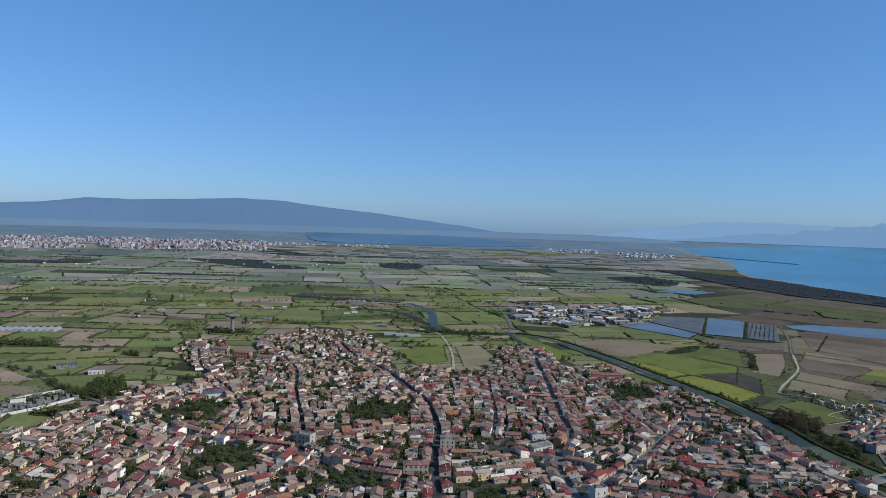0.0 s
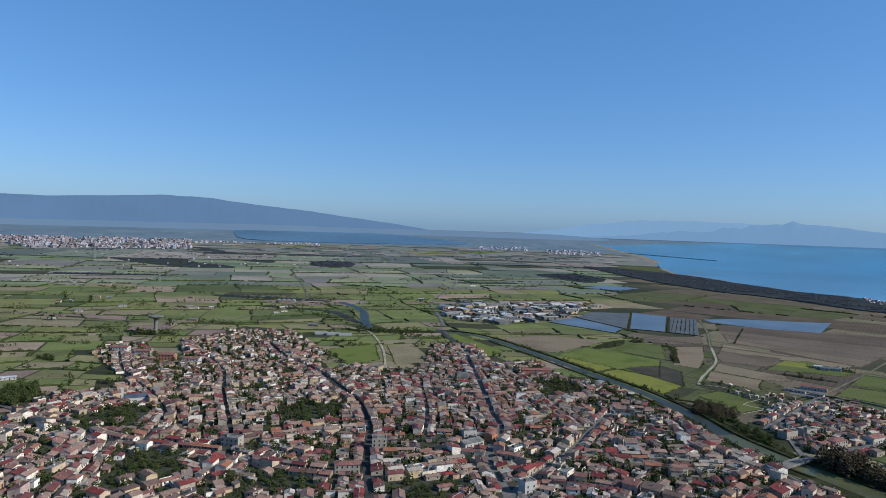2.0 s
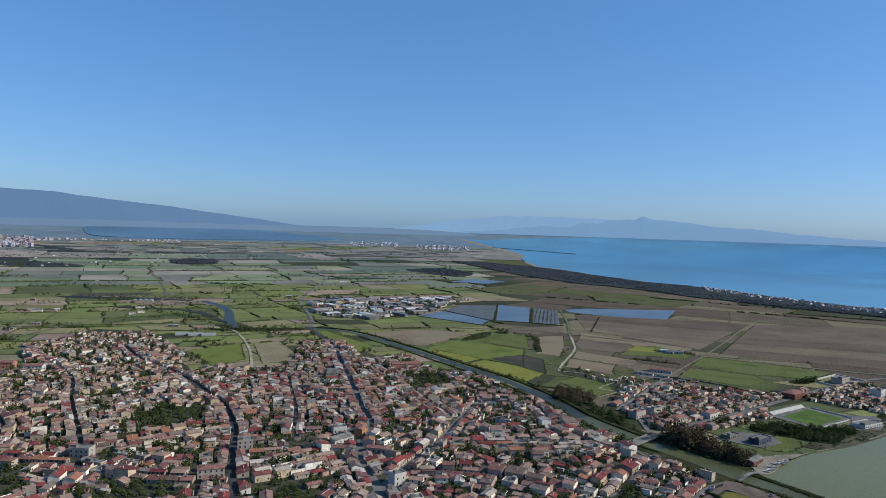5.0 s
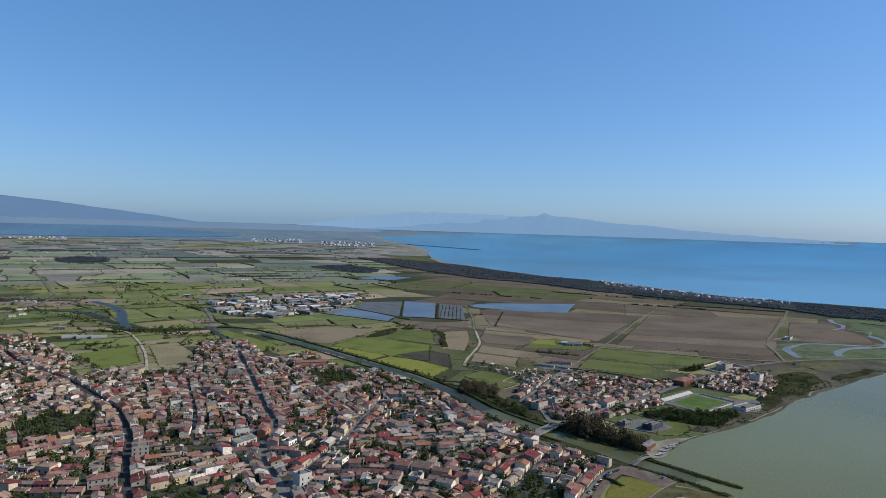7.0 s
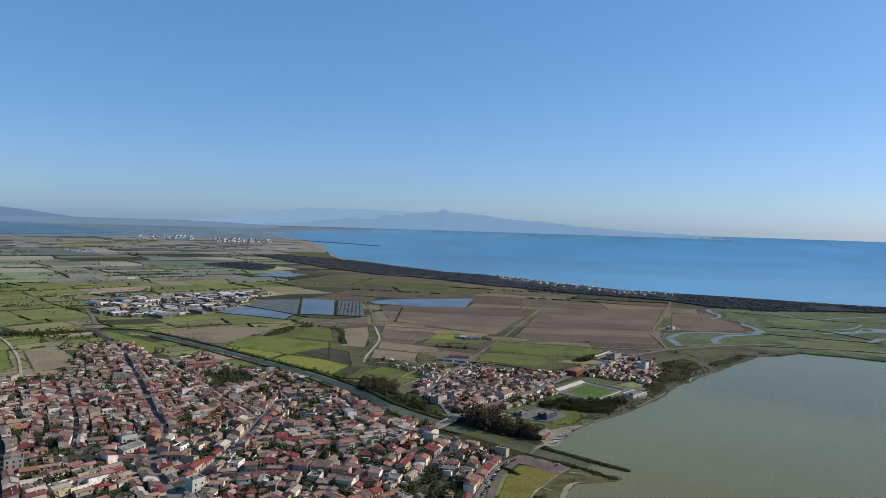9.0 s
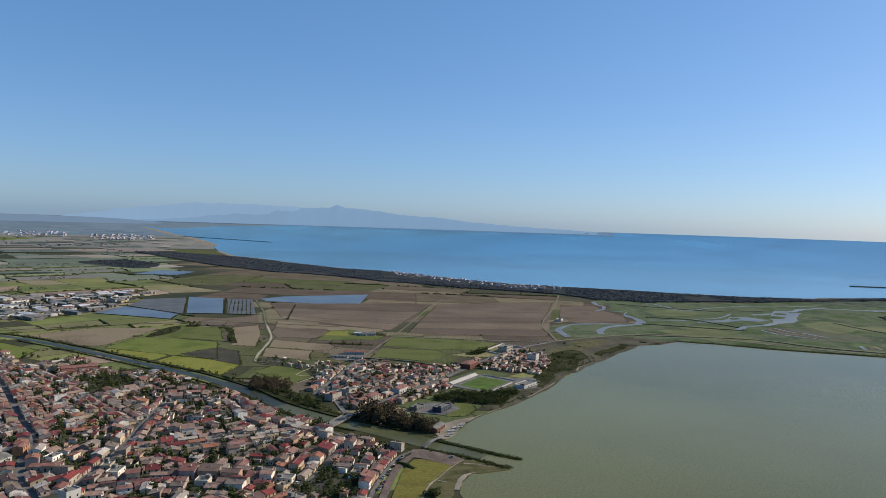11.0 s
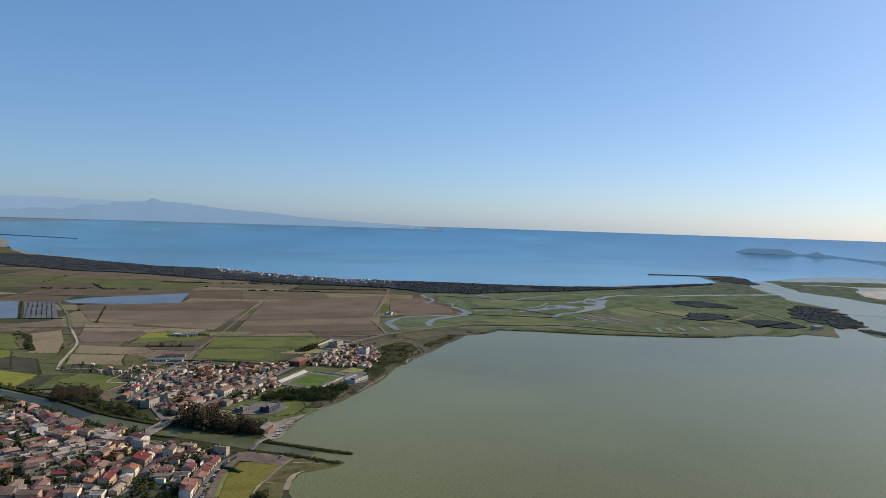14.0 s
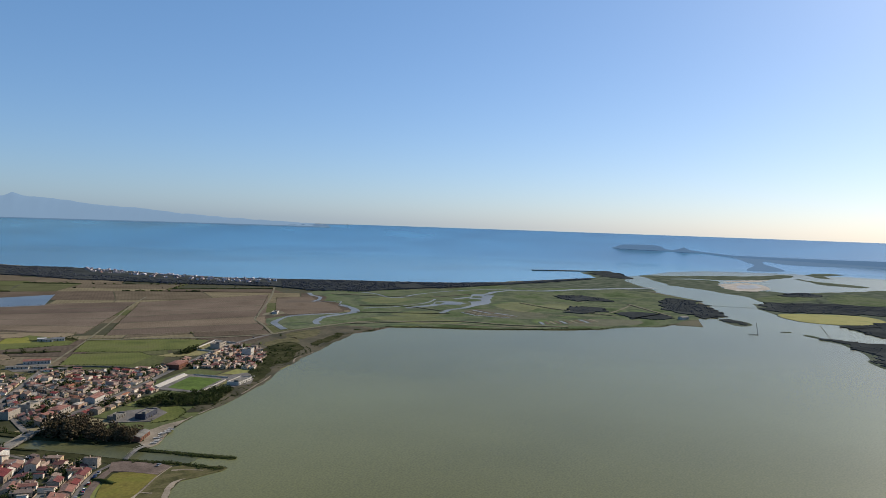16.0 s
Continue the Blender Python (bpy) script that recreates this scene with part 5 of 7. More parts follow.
for P, n in (([(p[0] + 15, p[1] + 5) for p in CANAL[1:-3]], 420), ([(p[0] - 12, p[1] - 3) for p in CANAL[3:-5]], 150)):
    for _ in range(n):
        k = r.randrange(len(P) - 1)
        f = r.random()
        plant(copses, "bush" if r.random() < 0.85 else "tree", P[k][0] + (P[k + 1][0] - P[k][0]) * f + r.uniform(-2.5, 2.5), P[k][1] + (P[k + 1][1] - P[k][1]) * f + r.uniform(-2, 2), r.uniform(0.4, 0.85), r)
for P, n in (([(352, 401), (358, 382), (363, 364), (368, 350), (373, 336)], 90), ([(332, 393), (340, 373), (346, 360), (350, 338)], 40)):
    for _ in range(n):
        k, f = r.randrange(len(P) - 1), r.random()
        plant(copses, "bush", P[k][0] + (P[k + 1][0] - P[k][0]) * f + r.gauss(0, 1.4), P[k][1] + (P[k + 1][1] - P[k][1]) * f + r.gauss(0, 1.0), r.uniform(0.3, 0.75), r)
for P, n, w in ((SHORE_VILLAGE[4:], 260, 24), (SHORE_DELTA[:12], 420, 9)):
    for _ in range(n):
        k = r.randrange(len(P) - 1)
        f, o = r.random(), r.uniform(2, w)
        dx, dy = P[k + 1][0] - P[k][0], P[k + 1][1] - P[k][1]
        q = math.hypot(dx, dy)
        plant(copses, "bush", P[k][0] + dx * f - dy / q * o, P[k][1] + dy * f + dx / q * o, r.uniform(0.35, 0.8), r)
for P, n, w in (([(352, 401), (358, 382), (363, 364), (368, 350), (373, 336)], 420, 1.8), ([(332, 393), (340, 373), (346, 360), (350, 338), (354, 326)], 150, 1.4), ([(346, 352), (350, 338), (355, 327)], 60, 3)):
    for _ in range(n):
        k = r.randrange(len(P) - 1)
        f = r.random()
        plant(copses, "bush", P[k][0] + (P[k + 1][0] - P[k][0]) * f + r.uniform(-w, w), P[k][1] + (P[k + 1][1] - P[k][1]) * f + r.uniform(-w, w), r.uniform(0.4, 0.75), r)
for _ in range(16):
    plant(copses, "tree", 279 + r.uniform(-4, 5), 321 + r.uniform(-3, 3), r.uniform(0.45, 0.8), r)
grove.make("eucalyptus_grove", [GROVE, BARK], "tall dark brownish eucalyptus grove beside the canal", "grove", soft=True)
# far thickets use the foliage colour with haze in it
far_woods.make("far_woods", [HAZED_PINE], "dark woods and thickets far off, blued by painted haze", "trees", soft=True)
copses.make("copses", [LEAF, BARK], "dark copses, reeds and tree rows beside fields and canal", "trees", soft=True)

# ---- houses ----
def box(x0, x1, y0, y1, z0, z1):
    V = [(x, y, z) for z in (z0, z1) for x, y in ((x0, y0), (x1, y0), (x1, y1), (x0, y1))]
    return V, quads([(0, 3, 2, 1), (4, 5, 6, 7), (0, 1, 5, 4), (1, 2, 6, 5), (2, 3, 7, 6), (3, 0, 4, 7)])


def slab(a, b, c, d, thick):
    """A roof slope: four corners, a thickness below them."""
    V = [Vector(p) for p in (a, b, c, d)]
    V += [p - Vector((0, 0, thick)) for p in V]
    return [p[:] for p in V], quads([(0, 1, 2, 3), (4, 7, 6, 5), (0, 4, 5, 1), (1, 5, 6, 2), (2, 6, 7, 3), (3, 7, 4, 0)])


def join(*pieces):
    V, T = [], []
    for v, t in pieces:
        T += [tuple(i + len(V) for i in f) for f in t]
        V += [tuple(p) for p in v]
    return V, T


def house_shape(w, d, h, kind, r):
    """Walls, roof, chimney, windows and door of a house; its ridge runs along x, its front looks to -y."""
    rise, o = d / 2 * r.uniform(0.26, 0.36), 0.35
    ridge_tiles = None
    x0, x1, y0, y1 = -w / 2, w / 2, -d / 2, d / 2
    if kind == "gable":
        V = [(x, y, 0) for x, y in ((x0, y0), (x1, y0), (x1, y1), (x0, y1))] + [(x, y, h) for x, y in ((x0, y0), (x1, y0), (x1, y1), (x0, y1))] + [(x0, 0, h + rise), (x1, 0, h + rise)]
        walls = (V, quads([(0, 1, 5, 4), (1, 2, 6, 5), (2, 3, 7, 6), (3, 0, 4, 7)]) + [(4, 7, 8), (5, 9, 6)] + quads([(4, 8, 9, 5), (8, 7, 6, 9)]))
        e = o * rise / (d / 2)
        roof = join(slab((x0 - o, y0 - o, h - e + 0.2), (x1 + o, y0 - o, h - e + 0.2), (x1 + o, 0, h + rise + 0.2), (x0 - o, 0, h + rise + 0.2), 0.17),
                    slab((x1 + o, y1 + o, h - e + 0.2), (x0 - o, y1 + o, h - e + 0.2), (x0 - o, 0, h + rise + 0.2), (x1 + o, 0, h + rise + 0.2), 0.17))
        ridge_tiles = box(x0 - o, x1 + o, -0.16, 0.16, h + rise + 0.14, h + rise + 0.29)
        top = h + rise
    elif kind == "hip":
        walls = box(x0, x1, y0, y1, 0, h)
        k = min(d / 2, w / 2 - 0.5)
        V = [(x0 - o, y0 - o, h), (x1 + o, y0 - o, h), (x1 + o, y1 + o, h), (x0 - o, y1 + o, h), (x0 + k, 0, h + rise), (x1 - k, 0, h + rise)]
        V += [(p[0], p[1], h - 0.15) for p in V[:4]]
        roof = (V, quads([(0, 1, 5, 4), (2, 3, 4, 5), (0, 6, 7, 1), (1, 7, 8, 2), (2, 8, 9, 3), (3, 9, 6, 0), (6, 9, 8, 7)]) + [(1, 2, 5), (3, 0, 4)])
        top = h + rise
    elif kind == "lean":
        up = d * 0.26
        V = [(x, y, 0) for x, y in ((x0, y0), (x1, y0), (x1, y1), (x0, y1))] + [(x0, y0, h), (x1, y0, h), (x1, y1, h + up), (x0, y1, h + up)]
        walls = (V, quads([(0, 1, 5, 4), (1, 2, 6, 5), (2, 3, 7, 6), (3, 0, 4, 7), (4, 5, 6, 7)]))
        roof = slab((x0 - o, y0 - o, h + 0.1), (x1 + o, y0 - o, h + 0.1), (x1 + o, y1 + o, h + up + 0.25), (x0 - o, y1 + o, h + up + 0.25), 0.17)
        top = h + up
    else:
        walls = join(box(x0, x1, y0, y1, 0, h), box(x0, x1, y0, y0 + 0.3, h, h + 0.8), box(x0, x1, y1 - 0.3, y1, h, h + 0.8), box(x0, x0 + 0.3, y0 + 0.3, y1 - 0.3, h, h + 0.8), box(x1 - 0.3, x1, y0 + 0.3, y1 - 0.3, h, h + 0.8))
        roof = join(box(x0 + 0.35, x1 - 0.35, y0 + 0.35, y1 - 0.35, h + 0.01, h + 0.12), box(x0 + 0.6, x0 + 0.6 + w * 0.3, y0 + 0.6, y0 + d * 0.4, h + 0.12, h + 2.5))
        top = h + 0.8
    cx = r.uniform(-0.3, 0.3) * w
    chimney = box(cx - 0.28, cx + 0.28, 0.5, 1.0, top - 1.0, top + 0.7)
    cap = box(cx - 0.36, cx + 0.36, 0.42, 1.08, top + 0.7, top + 0.82)
    windows, storeys = [], max(1, int(h / 2.9))
    for s in range(storeys):
        z = 1.0 + 3.0 * s
        n = max(2, int(w / 3.2))
        for k in range(n):
            x = x0 + w * (k + 0.5) / n
            if not (s == 0 and k == n // 2):
                windows.append(box(x - 0.5, x + 0.5, y0 - 0.06, y0 + 0.05, z, z + 1.4))
            if k % 2 == 0:
                windows.append(box(x - 0.5, x + 0.5, y1 - 0.05, y1 + 0.06, z, z + 1.3))
        windows.append(box(x1 - 0.05, x1 + 0.06, -0.5, 0.5, z, z + 1.3))
    x = x0 + w * (n // 2 + 0.5) / n
    door = box(x - 0.65, x + 0.65, y0 - 0.07, y0 + 0.05, 0, 2.2)
    return {"wall": walls, "roof": roof, "ridge": ridge_tiles, "chimney": chimney, "cap": cap, "window": windows, "door": door}


KINDS = ["gable"] * 7 + ["hip"] + ["lean"] * 2 + ["flat"]
SHAPES = []
r = random.Random(21)
for k in range(44):
    kind = KINDS[k % len(KINDS)]
    w, d = r.choice((r.uniform(5.5, 8.0), r.uniform(7.0, 10.0), r.uniform(9.0, 13.0))), r.uniform(5.2, 8.0)
    h = r.choice((2.4, 2.5, 2.6, 2.6, 2.7, 2.8, 5.0)) if kind != "flat" else r.choice((2.9, 3.1, 5.6))
    SHAPES.append((kind, w, d, h, house_shape(w, d, h, kind, r)))
WORDS = {"gable": "plastered town house with a gabled clay-tile roof", "hip": "plastered town house with a hipped clay-tile roof", "lean": "low plastered house with a single-slope tiled roof", "flat": "flat-roofed plastered town house with a parapet"}

# lots along both sides of each street, row behind row
lots = []
taken = {}


def free(p, need):
    gx, gy = int(p[0] // 12), int(p[1] // 12)
    for i in range(gx - 2, gx + 3):
        for j in range(gy - 2, gy + 3):
            for q, n in taken.get((i, j), ()):
                if math.hypot(p[0] - q[0], p[1] - q[1]) < 0.5 * (need + n):
                    return False
    return True


GARDENS = [[(-95, 585), (-25, 600), (-30, 660), (-80, 660)], [(-172, 435), (-125, 440), (-130, 520), (-170, 515)], [(5, 425), (55, 425), (60, 455), (10, 455)], [(-70, 440), (-35, 440), (-35, 470), (-75, 470)], [(200, 790), (215, 830), (195, 850), (180, 800)], [(-240, 560), (-190, 570), (-180, 640), (-235, 640)], [(225, 345), (262, 372), (250, 400), (215, 375)], [(100, 528), (126, 508), (124, 478), (112, 482), (122, 500)], [(181, 762), (233, 762), (222, 694), (171, 683)]]
r = random.Random(31)
garden_spots = []


def settle(streets, area, depth_rows, fill_chance):
    for si, (S, width) in enumerate(streets):
        C = smooth(S, 4.0)
        others = [smooth(o, 25.0) for k, (o, _) in enumerate(streets) if k != si]
        half = {id(o): w for o, (_, w) in zip(others, [x for k, x in enumerate(streets) if k != si])}
        own = smooth(S, 25.0)
        for side in (1, -1):
            off = width / 2 + 0.6
            for row in range(depth_rows):
                s_i = r.uniform(0, 2)
                depth = 0
                while s_i < len(C) - 2:
                    k = r.randrange(len(SHAPES))
                    kind, w, d, h, _ = SHAPES[k]
                    if row and r.random() < 0.3:
                        k = r.choice([i for i, s in enumerate(SHAPES) if s[3] < 4])
                        kind, w, d, h, _ = SHAPES[k]
                    i = min(int(s_i + w / 8), len(C) - 2)
                    t = (C[i + 1] - C[i]).normalized()
                    nrm = Vector((-t.y, t.x)) * side
                    p = C[i] + nrm * (off + d / 2 + (r.uniform(-1.5, 2.5) if row else 0))
                    s_i += (w + r.choice((0.3, 0.3, 0.6, 3.0) if row == 0 else (0.5, 2.0, 5.0))) / 4.0
                    depth = max(depth, d)
                    if not inside(p, area):
                        continue
                    dd = to_line(p, own)
                    if dd < off + d / 2 - 2.5:
                        continue
                    if any(to_line(p, o) < max(dd * 0.9 if row else 0, half[id(o)] / 2 + 0.45 * max(w, d)) for o in others):
                        continue
                    if to_line(p, CANAL) < 12 + w / 2:
                        continue
                    green = any(inside(p, G) for G in GARDENS)
                    if green or (row and r.random() > (fill_chance if p.y < 690 or p.x > -60 else 0.5)):
                        if not (green and r.random() < 0.12):
                            garden_spots.append((p.x, p.y))
                            continue
                    if not free(p, 0.8 * (w + d) / 2):
                        continue
                    taken.setdefault((int(p.x // 12), int(p.y // 12)), []).append(((p.x, p.y), 0.8 * (w + d) / 2))
                    yaw = math.atan2(t.y, t.x) + (0 if side > 0 else math.pi) + r.uniform(-0.05, 0.05) + (r.choice((0, 0, math.pi / 2)) if row else 0)
                    lots.append((p.x, p.y, yaw, k, (r.uniform(0.88, 1.12), r.uniform(0.88, 1.12), r.uniform(0.9, 1.1))))
                off += depth + (1.0 if row % 2 == 0 else 4.0)


for x, y, n in ((-102, 532, 14), (-96, 530, 12), (8, 522, 12), (101, 757, 16), (98, 503, 10), (110, 498, 10), (81, 556, 12), (74, 526, 10), (86, 534, 10), (180, 797, 16), (192, 796, 16), (204, 795, 16), (253, 748, 10), (103, 437, 10), (97, 546, 12), (-14, 474, 12), (-8, 474, 10), (-20, 474, 10), (-212, 657, 18), (352, 553, 14), (374, 560, 14), (378, 528, 16), (421, 541, 16), (562, 592, 20), (656, 576, 18), (676, 643, 20)):
    taken.setdefault((int(x // 12), int(y // 12)), []).append(((x, y), n))
settle([(S, w * (0.52 if k < 3 else 0.42)) for k, (S, w) in enumerate(TOWN_STREETS)], TOWN, 13, 0.72)
n_town = len(lots)
settle(VILLAGE_STREETS, VILLAGE, 8, 0.85)
lots[n_town:] = [(x, y, yaw, k, (0.85 * a, 0.85 * b, 0.82 * c)) for x, y, yaw, k, (a, b, c) in lots[n_town:]]

lots.sort(key=lambda q: math.hypot(q[0] - 60, q[1] - 330))
far_houses = Batch()
PROTO = {}


def one_house(k, m, label):
    """A house with its parts; alike ones share meshes."""
    if k not in PROTO:
        kind, w, d, h, S = SHAPES[k]
        PROTO[k] = {
            "wall": tri_mesh("wall", *S["wall"], None, [WALL_ONE]), "roof": tri_mesh("roof", *S["roof"], None, [ROOF_ONE if kind != "flat" else CONCRETE]),
            "chimney": tri_mesh("chimney", *S["chimney"], None, [WALL_ONE]), "cap": tri_mesh("cap", *S["cap"], None, [CONCRETE]), "ridge": tri_mesh("ridge", *S["ridge"], None, [ROOF_ONE]) if S["ridge"] else None, "door": tri_mesh("door", *S["door"], None, [SHUTTER]),
            "window": [tri_mesh("window", *wn_, None, [GLASS_DARK if i % 3 else SHUTTER]) for i, wn_ in enumerate(S["window"][:8])]}
    base = tagged(new("house"), label, "house", "town houses")
    base.matrix_world = m
    part("wall", PROTO[k]["wall"], base)
    top = part("roof", PROTO[k]["roof"], base)
    if PROTO[k]["ridge"]:
        part("ridge", PROTO[k]["ridge"], top)
    part("cap", PROTO[k]["cap"], part("chimney", PROTO[k]["chimney"], base))
    part("door", PROTO[k]["door"], base)
    for me in PROTO[k]["window"]:
        part("window", me, base)
    return base


for i, (x, y, yaw, k, sc) in enumerate(lots):
    m = Matrix.Translation((x, y, 0.3)) @ Matrix.Rotation(yaw, 4, "Z") @ Matrix.Diagonal((*sc, 1))
    if i < 300:
        one_house(k, m, WORDS[SHAPES[k][0]])
    else:
        S = SHAPES[k][4]
        far_houses.add(*S["wall"], 0, m)
        far_houses.add(*S["roof"], 1 if SHAPES[k][0] != "flat" else 3, m)
        far_houses.add(*S["chimney"], 0, m)
        far_houses.add(*S["door"], 2, m)
        for wn_ in S["window"]:
            far_houses.add(*wn_, 2, m)
far_houses.make("town_houses", [WALL_MANY, ROOF_MANY, GLASS_DARK, CONCRETE], "dense plastered houses with red and brown tiled roofs", "houses")

# sheds and outbuildings in the yards
r = random.Random(39)
sheds_in = Batch()
n_shed = 0
for _ in range(9000):
    p = (r.uniform(-345, 320), r.uniform(340, 1090))
    area = TOWN if r.random() < 0.85 else VILLAGE
    if area is VILLAGE:
        p = (r.uniform(342, 700), r.uniform(500, 672))
    if n_shed > 1300 or not inside(p, area) or any(inside(p, G) for G in GARDENS) or not free(p, 3.8) or to_line(p, CANAL) < 16:
        continue
    if any(to_line(p, S) < w / 2 + 3.2 for S, w in TOWN_STREETS + VILLAGE_STREETS):
        continue
    near_s = min(TOWN_STREETS + VILLAGE_STREETS, key=lambda q: to_line(p, q[0]))[0]
    k = min(range(len(near_s) - 1), key=lambda i: to_line(p, near_s[i:i + 2]))
    yaw = math.atan2(near_s[k + 1][1] - near_s[k][1], near_s[k + 1][0] - near_s[k][0]) + r.choice((0, 1.5708, 3.1416, 4.7124)) + r.uniform(-0.06, 0.06)
    taken.setdefault((int(p[0] // 12), int(p[1] // 12)), []).append((p, 3.4))
    S = house_shape(r.uniform(3, 6), r.uniform(2.6, 4.2), r.uniform(2.1, 2.6), r.choice(("lean", "lean", "gable")), r)
    m = Matrix.Translation((*p, 0.3)) @ Matrix.Rotation(yaw, 4, "Z")
    sheds_in.add(*S["wall"], 0, m)
    sheds_in.add(*S["roof"], 1, m)
    sheds_in.add(*S["door"], 2, m)
    n_shed += 1
PLOTS = ([(369, 756), (396, 763), (414, 712), (398, 673), (386, 700), (366, 734)], [(392, 676), (428, 706), (452, 690), (420, 648), (404, 634), (376, 622)])
for _ in range(170):
    P = PLOTS[_ % 2]
    p = (r.uniform(366, 452), r.uniform(621, 763))
    if inside(p, P) and free(p, 7.5) and to_line(p, VIL2) > 5:
        taken.setdefault((int(p[0] // 12), int(p[1] // 12)), []).append((p, 4.0))
        S = house_shape(r.uniform(2.4, 4.5), r.uniform(2.2, 3.2), r.uniform(1.9, 2.3), "lean", r)
        m = Matrix.Translation((*p, 0.3)) @ Matrix.Rotation(radians(r.choice((-45, 45, 135))), 4, "Z")
        for k, name in ((0, "wall"), (r.choice((0, 0, 1)), "roof"), (2, "door")):
            sheds_in.add(*S[name], k, m)
sheds_in.make("yard_sheds", [WALL_MANY, ROOF_MANY, SHUTTER], "small tiled sheds and lean-tos in the yards", "sheds")

# trees and bushes in the gardens
r = random.Random(41)
garden = Batch()
for _ in range(700):
    P = PLOTS[_ % 2]
    p = (r.uniform(366, 452), r.uniform(621, 763))
    if inside(p, P) and free(p, 2.0) and to_line(p, VIL2) > 4:
        plant(garden, "bush" if r.random() < 0.8 else "tree", *p, r.uniform(0.35, 0.75), r)
n_bush = 0
for _ in range(16000):
    p = (r.uniform(-345, 320), r.uniform(340, 1090)) if r.random() < 0.85 else (r.uniform(342, 700), r.uniform(500, 672))
    if n_bush < 4800 and (inside(p, TOWN) or inside(p, VILLAGE)) and free(p, 1.5) and all(to_line(p, S) > w / 2 + 1.5 for S, w in TOWN_STREETS + VILLAGE_STREETS):
        plant(garden, "bush" if r.random() < 0.7 else "tree", *p, r.uniform(0.5, 1.1), r)
        n_bush += 1
for x, y in garden_spots:
    for _ in range(r.choice((3, 4, 5))):
        p = (x + r.uniform(-5, 5), y + r.uniform(-5, 5))
        plant(garden, "tree" if r.random() < 0.5 else "bush", *p, r.uniform(0.5, 1.05), r)
for i in range(700):
    x, y, yaw, k, sc = r.choice(lots)
    p = (x + math.sin(yaw) * -r.uniform(6, 11), y + math.cos(yaw) * r.uniform(6, 11))
    if free(p, 3.5) and to_line(p, S1) > 6 and to_line(p, S2) > 6 and to_line(p, S3) > 5:
        plant(garden, "bush" if r.random() < 0.6 else "tree", *p, r.uniform(0.4, 0.8), r)
garden.make("garden_trees", [LEAF, BARK], "dense green trees and shrubs in the gardens", "trees", soft=True)

# courtyard walls
walls = Batch()
for x, y, yaw, k, sc in lots:
    if r.random() < 0.4:
        L = r.uniform(5, 12)
        m = Matrix.Translation((x, y, 0.3)) @ Matrix.Rotation(yaw + r.choice((0, math.pi / 2)), 4, "Z") @ Matrix.Translation((0, r.uniform(5, 7), 0))
        walls.add(*box(-L / 2, L / 2, -0.12, 0.12, 0, r.uniform(1.8, 2.6)), 0, m)
walls.make("courtyard_walls", [WALL_MANY], "plastered courtyard walls between the houses", "walls")

# ---- industrial estate, coast village, far towns ----
def sheds(spots, seed, words, wide, tall, walls_mat):
    r = random.Random(seed)
    for x, y in spots:
        w, d, h = r.uniform(*wide) * r.uniform(0.7, 1.0), r.uniform(*wide) * 0.45 + 2, r.uniform(*tall)
        base = tagged(new("warehouse"), words, "warehouse", "industrial sheds")
        base.matrix_world = pose(x, y, 0.1, 0, 0, r.choice((14, 20, 26, 104, 112, 120)))
        part("wall", tri_mesh("wall", *box(-w / 2, w / 2, -d / 2, d / 2, 0, h), None, [r.choice((CONCRETE, WHITE_WALL, walls_mat))]), base)
        part("roof", tri_mesh("roof", *join(slab((-w / 2 - 0.4, -d / 2 - 0.4, h + 0.3), (w / 2 + 0.4, -d / 2 - 0.4, h + 0.3), (w / 2 + 0.4, 0, h + 1.6), (-w / 2 - 0.4, 0, h + 1.6), 0.25), slab((w / 2 + 0.4, d / 2 + 0.4, h + 0.3), (-w / 2 - 0.4, d / 2 + 0.4, h + 0.3), (-w / 2 - 0.4, 0, h + 1.6), (w / 2 + 0.4, 0, h + 1.6), 0.25)), None, [r.choice((WHITE_METAL, WHITE_METAL, ROOF_ONE, CONCRETE))]), base)
        for k in range(2):
            part("door", tri_mesh("door", *box(-w / 4 + k * w / 2 - 2, -w / 4 + k * w / 2 + 2, -d / 2 - 0.08, -d / 2 + 0.1, 0, 4.0), None, [GLASS_DARK]), base)


r = random.Random(51)
EST = [(138, 1426), (200, 1560), (282, 1513), (455, 1559), (500, 1500), (440, 1420), (329, 1264), (216, 1205), (152, 1247)]
patch("estate_ground", EST, 0.3, ASPHALT, "paved yards of the industrial estate", "ground", ragged=8)
spots = []
gaps = []
while len(spots) < 96:
    p = (r.uniform(138, 500), r.uniform(1205, 1560))
    need = r.choice((11, 14, 18, 24))
    if inside(p, EST) and all(math.hypot(p[0] - q[0], p[1] - q[1]) > max(need, g) for q, g in zip(spots, gaps)):
        spots.append(p)
        gaps.append(need)
sheds(spots, 52, "pale industrial shed with a low metal roof", (13, 42), (3.0, 5.5), WALL_ONE)
estate_trees = Batch()
for _ in range(1500):
    p = (r.uniform(138, 500), r.uniform(1205, 1560))
    if inside(p, EST) and all(math.hypot(p[0] - q[0], p[1] - q[1]) > 9 for q in spots):
        plant(estate_trees, "tree" if r.random() < 0.5 else "bush", *p, r.uniform(0.7, 1.3), r)
estate_trees.make("estate_trees", [LEAF, BARK], "trees and shrubs between the sheds", "trees", soft=True)

coast_houses = Batch()
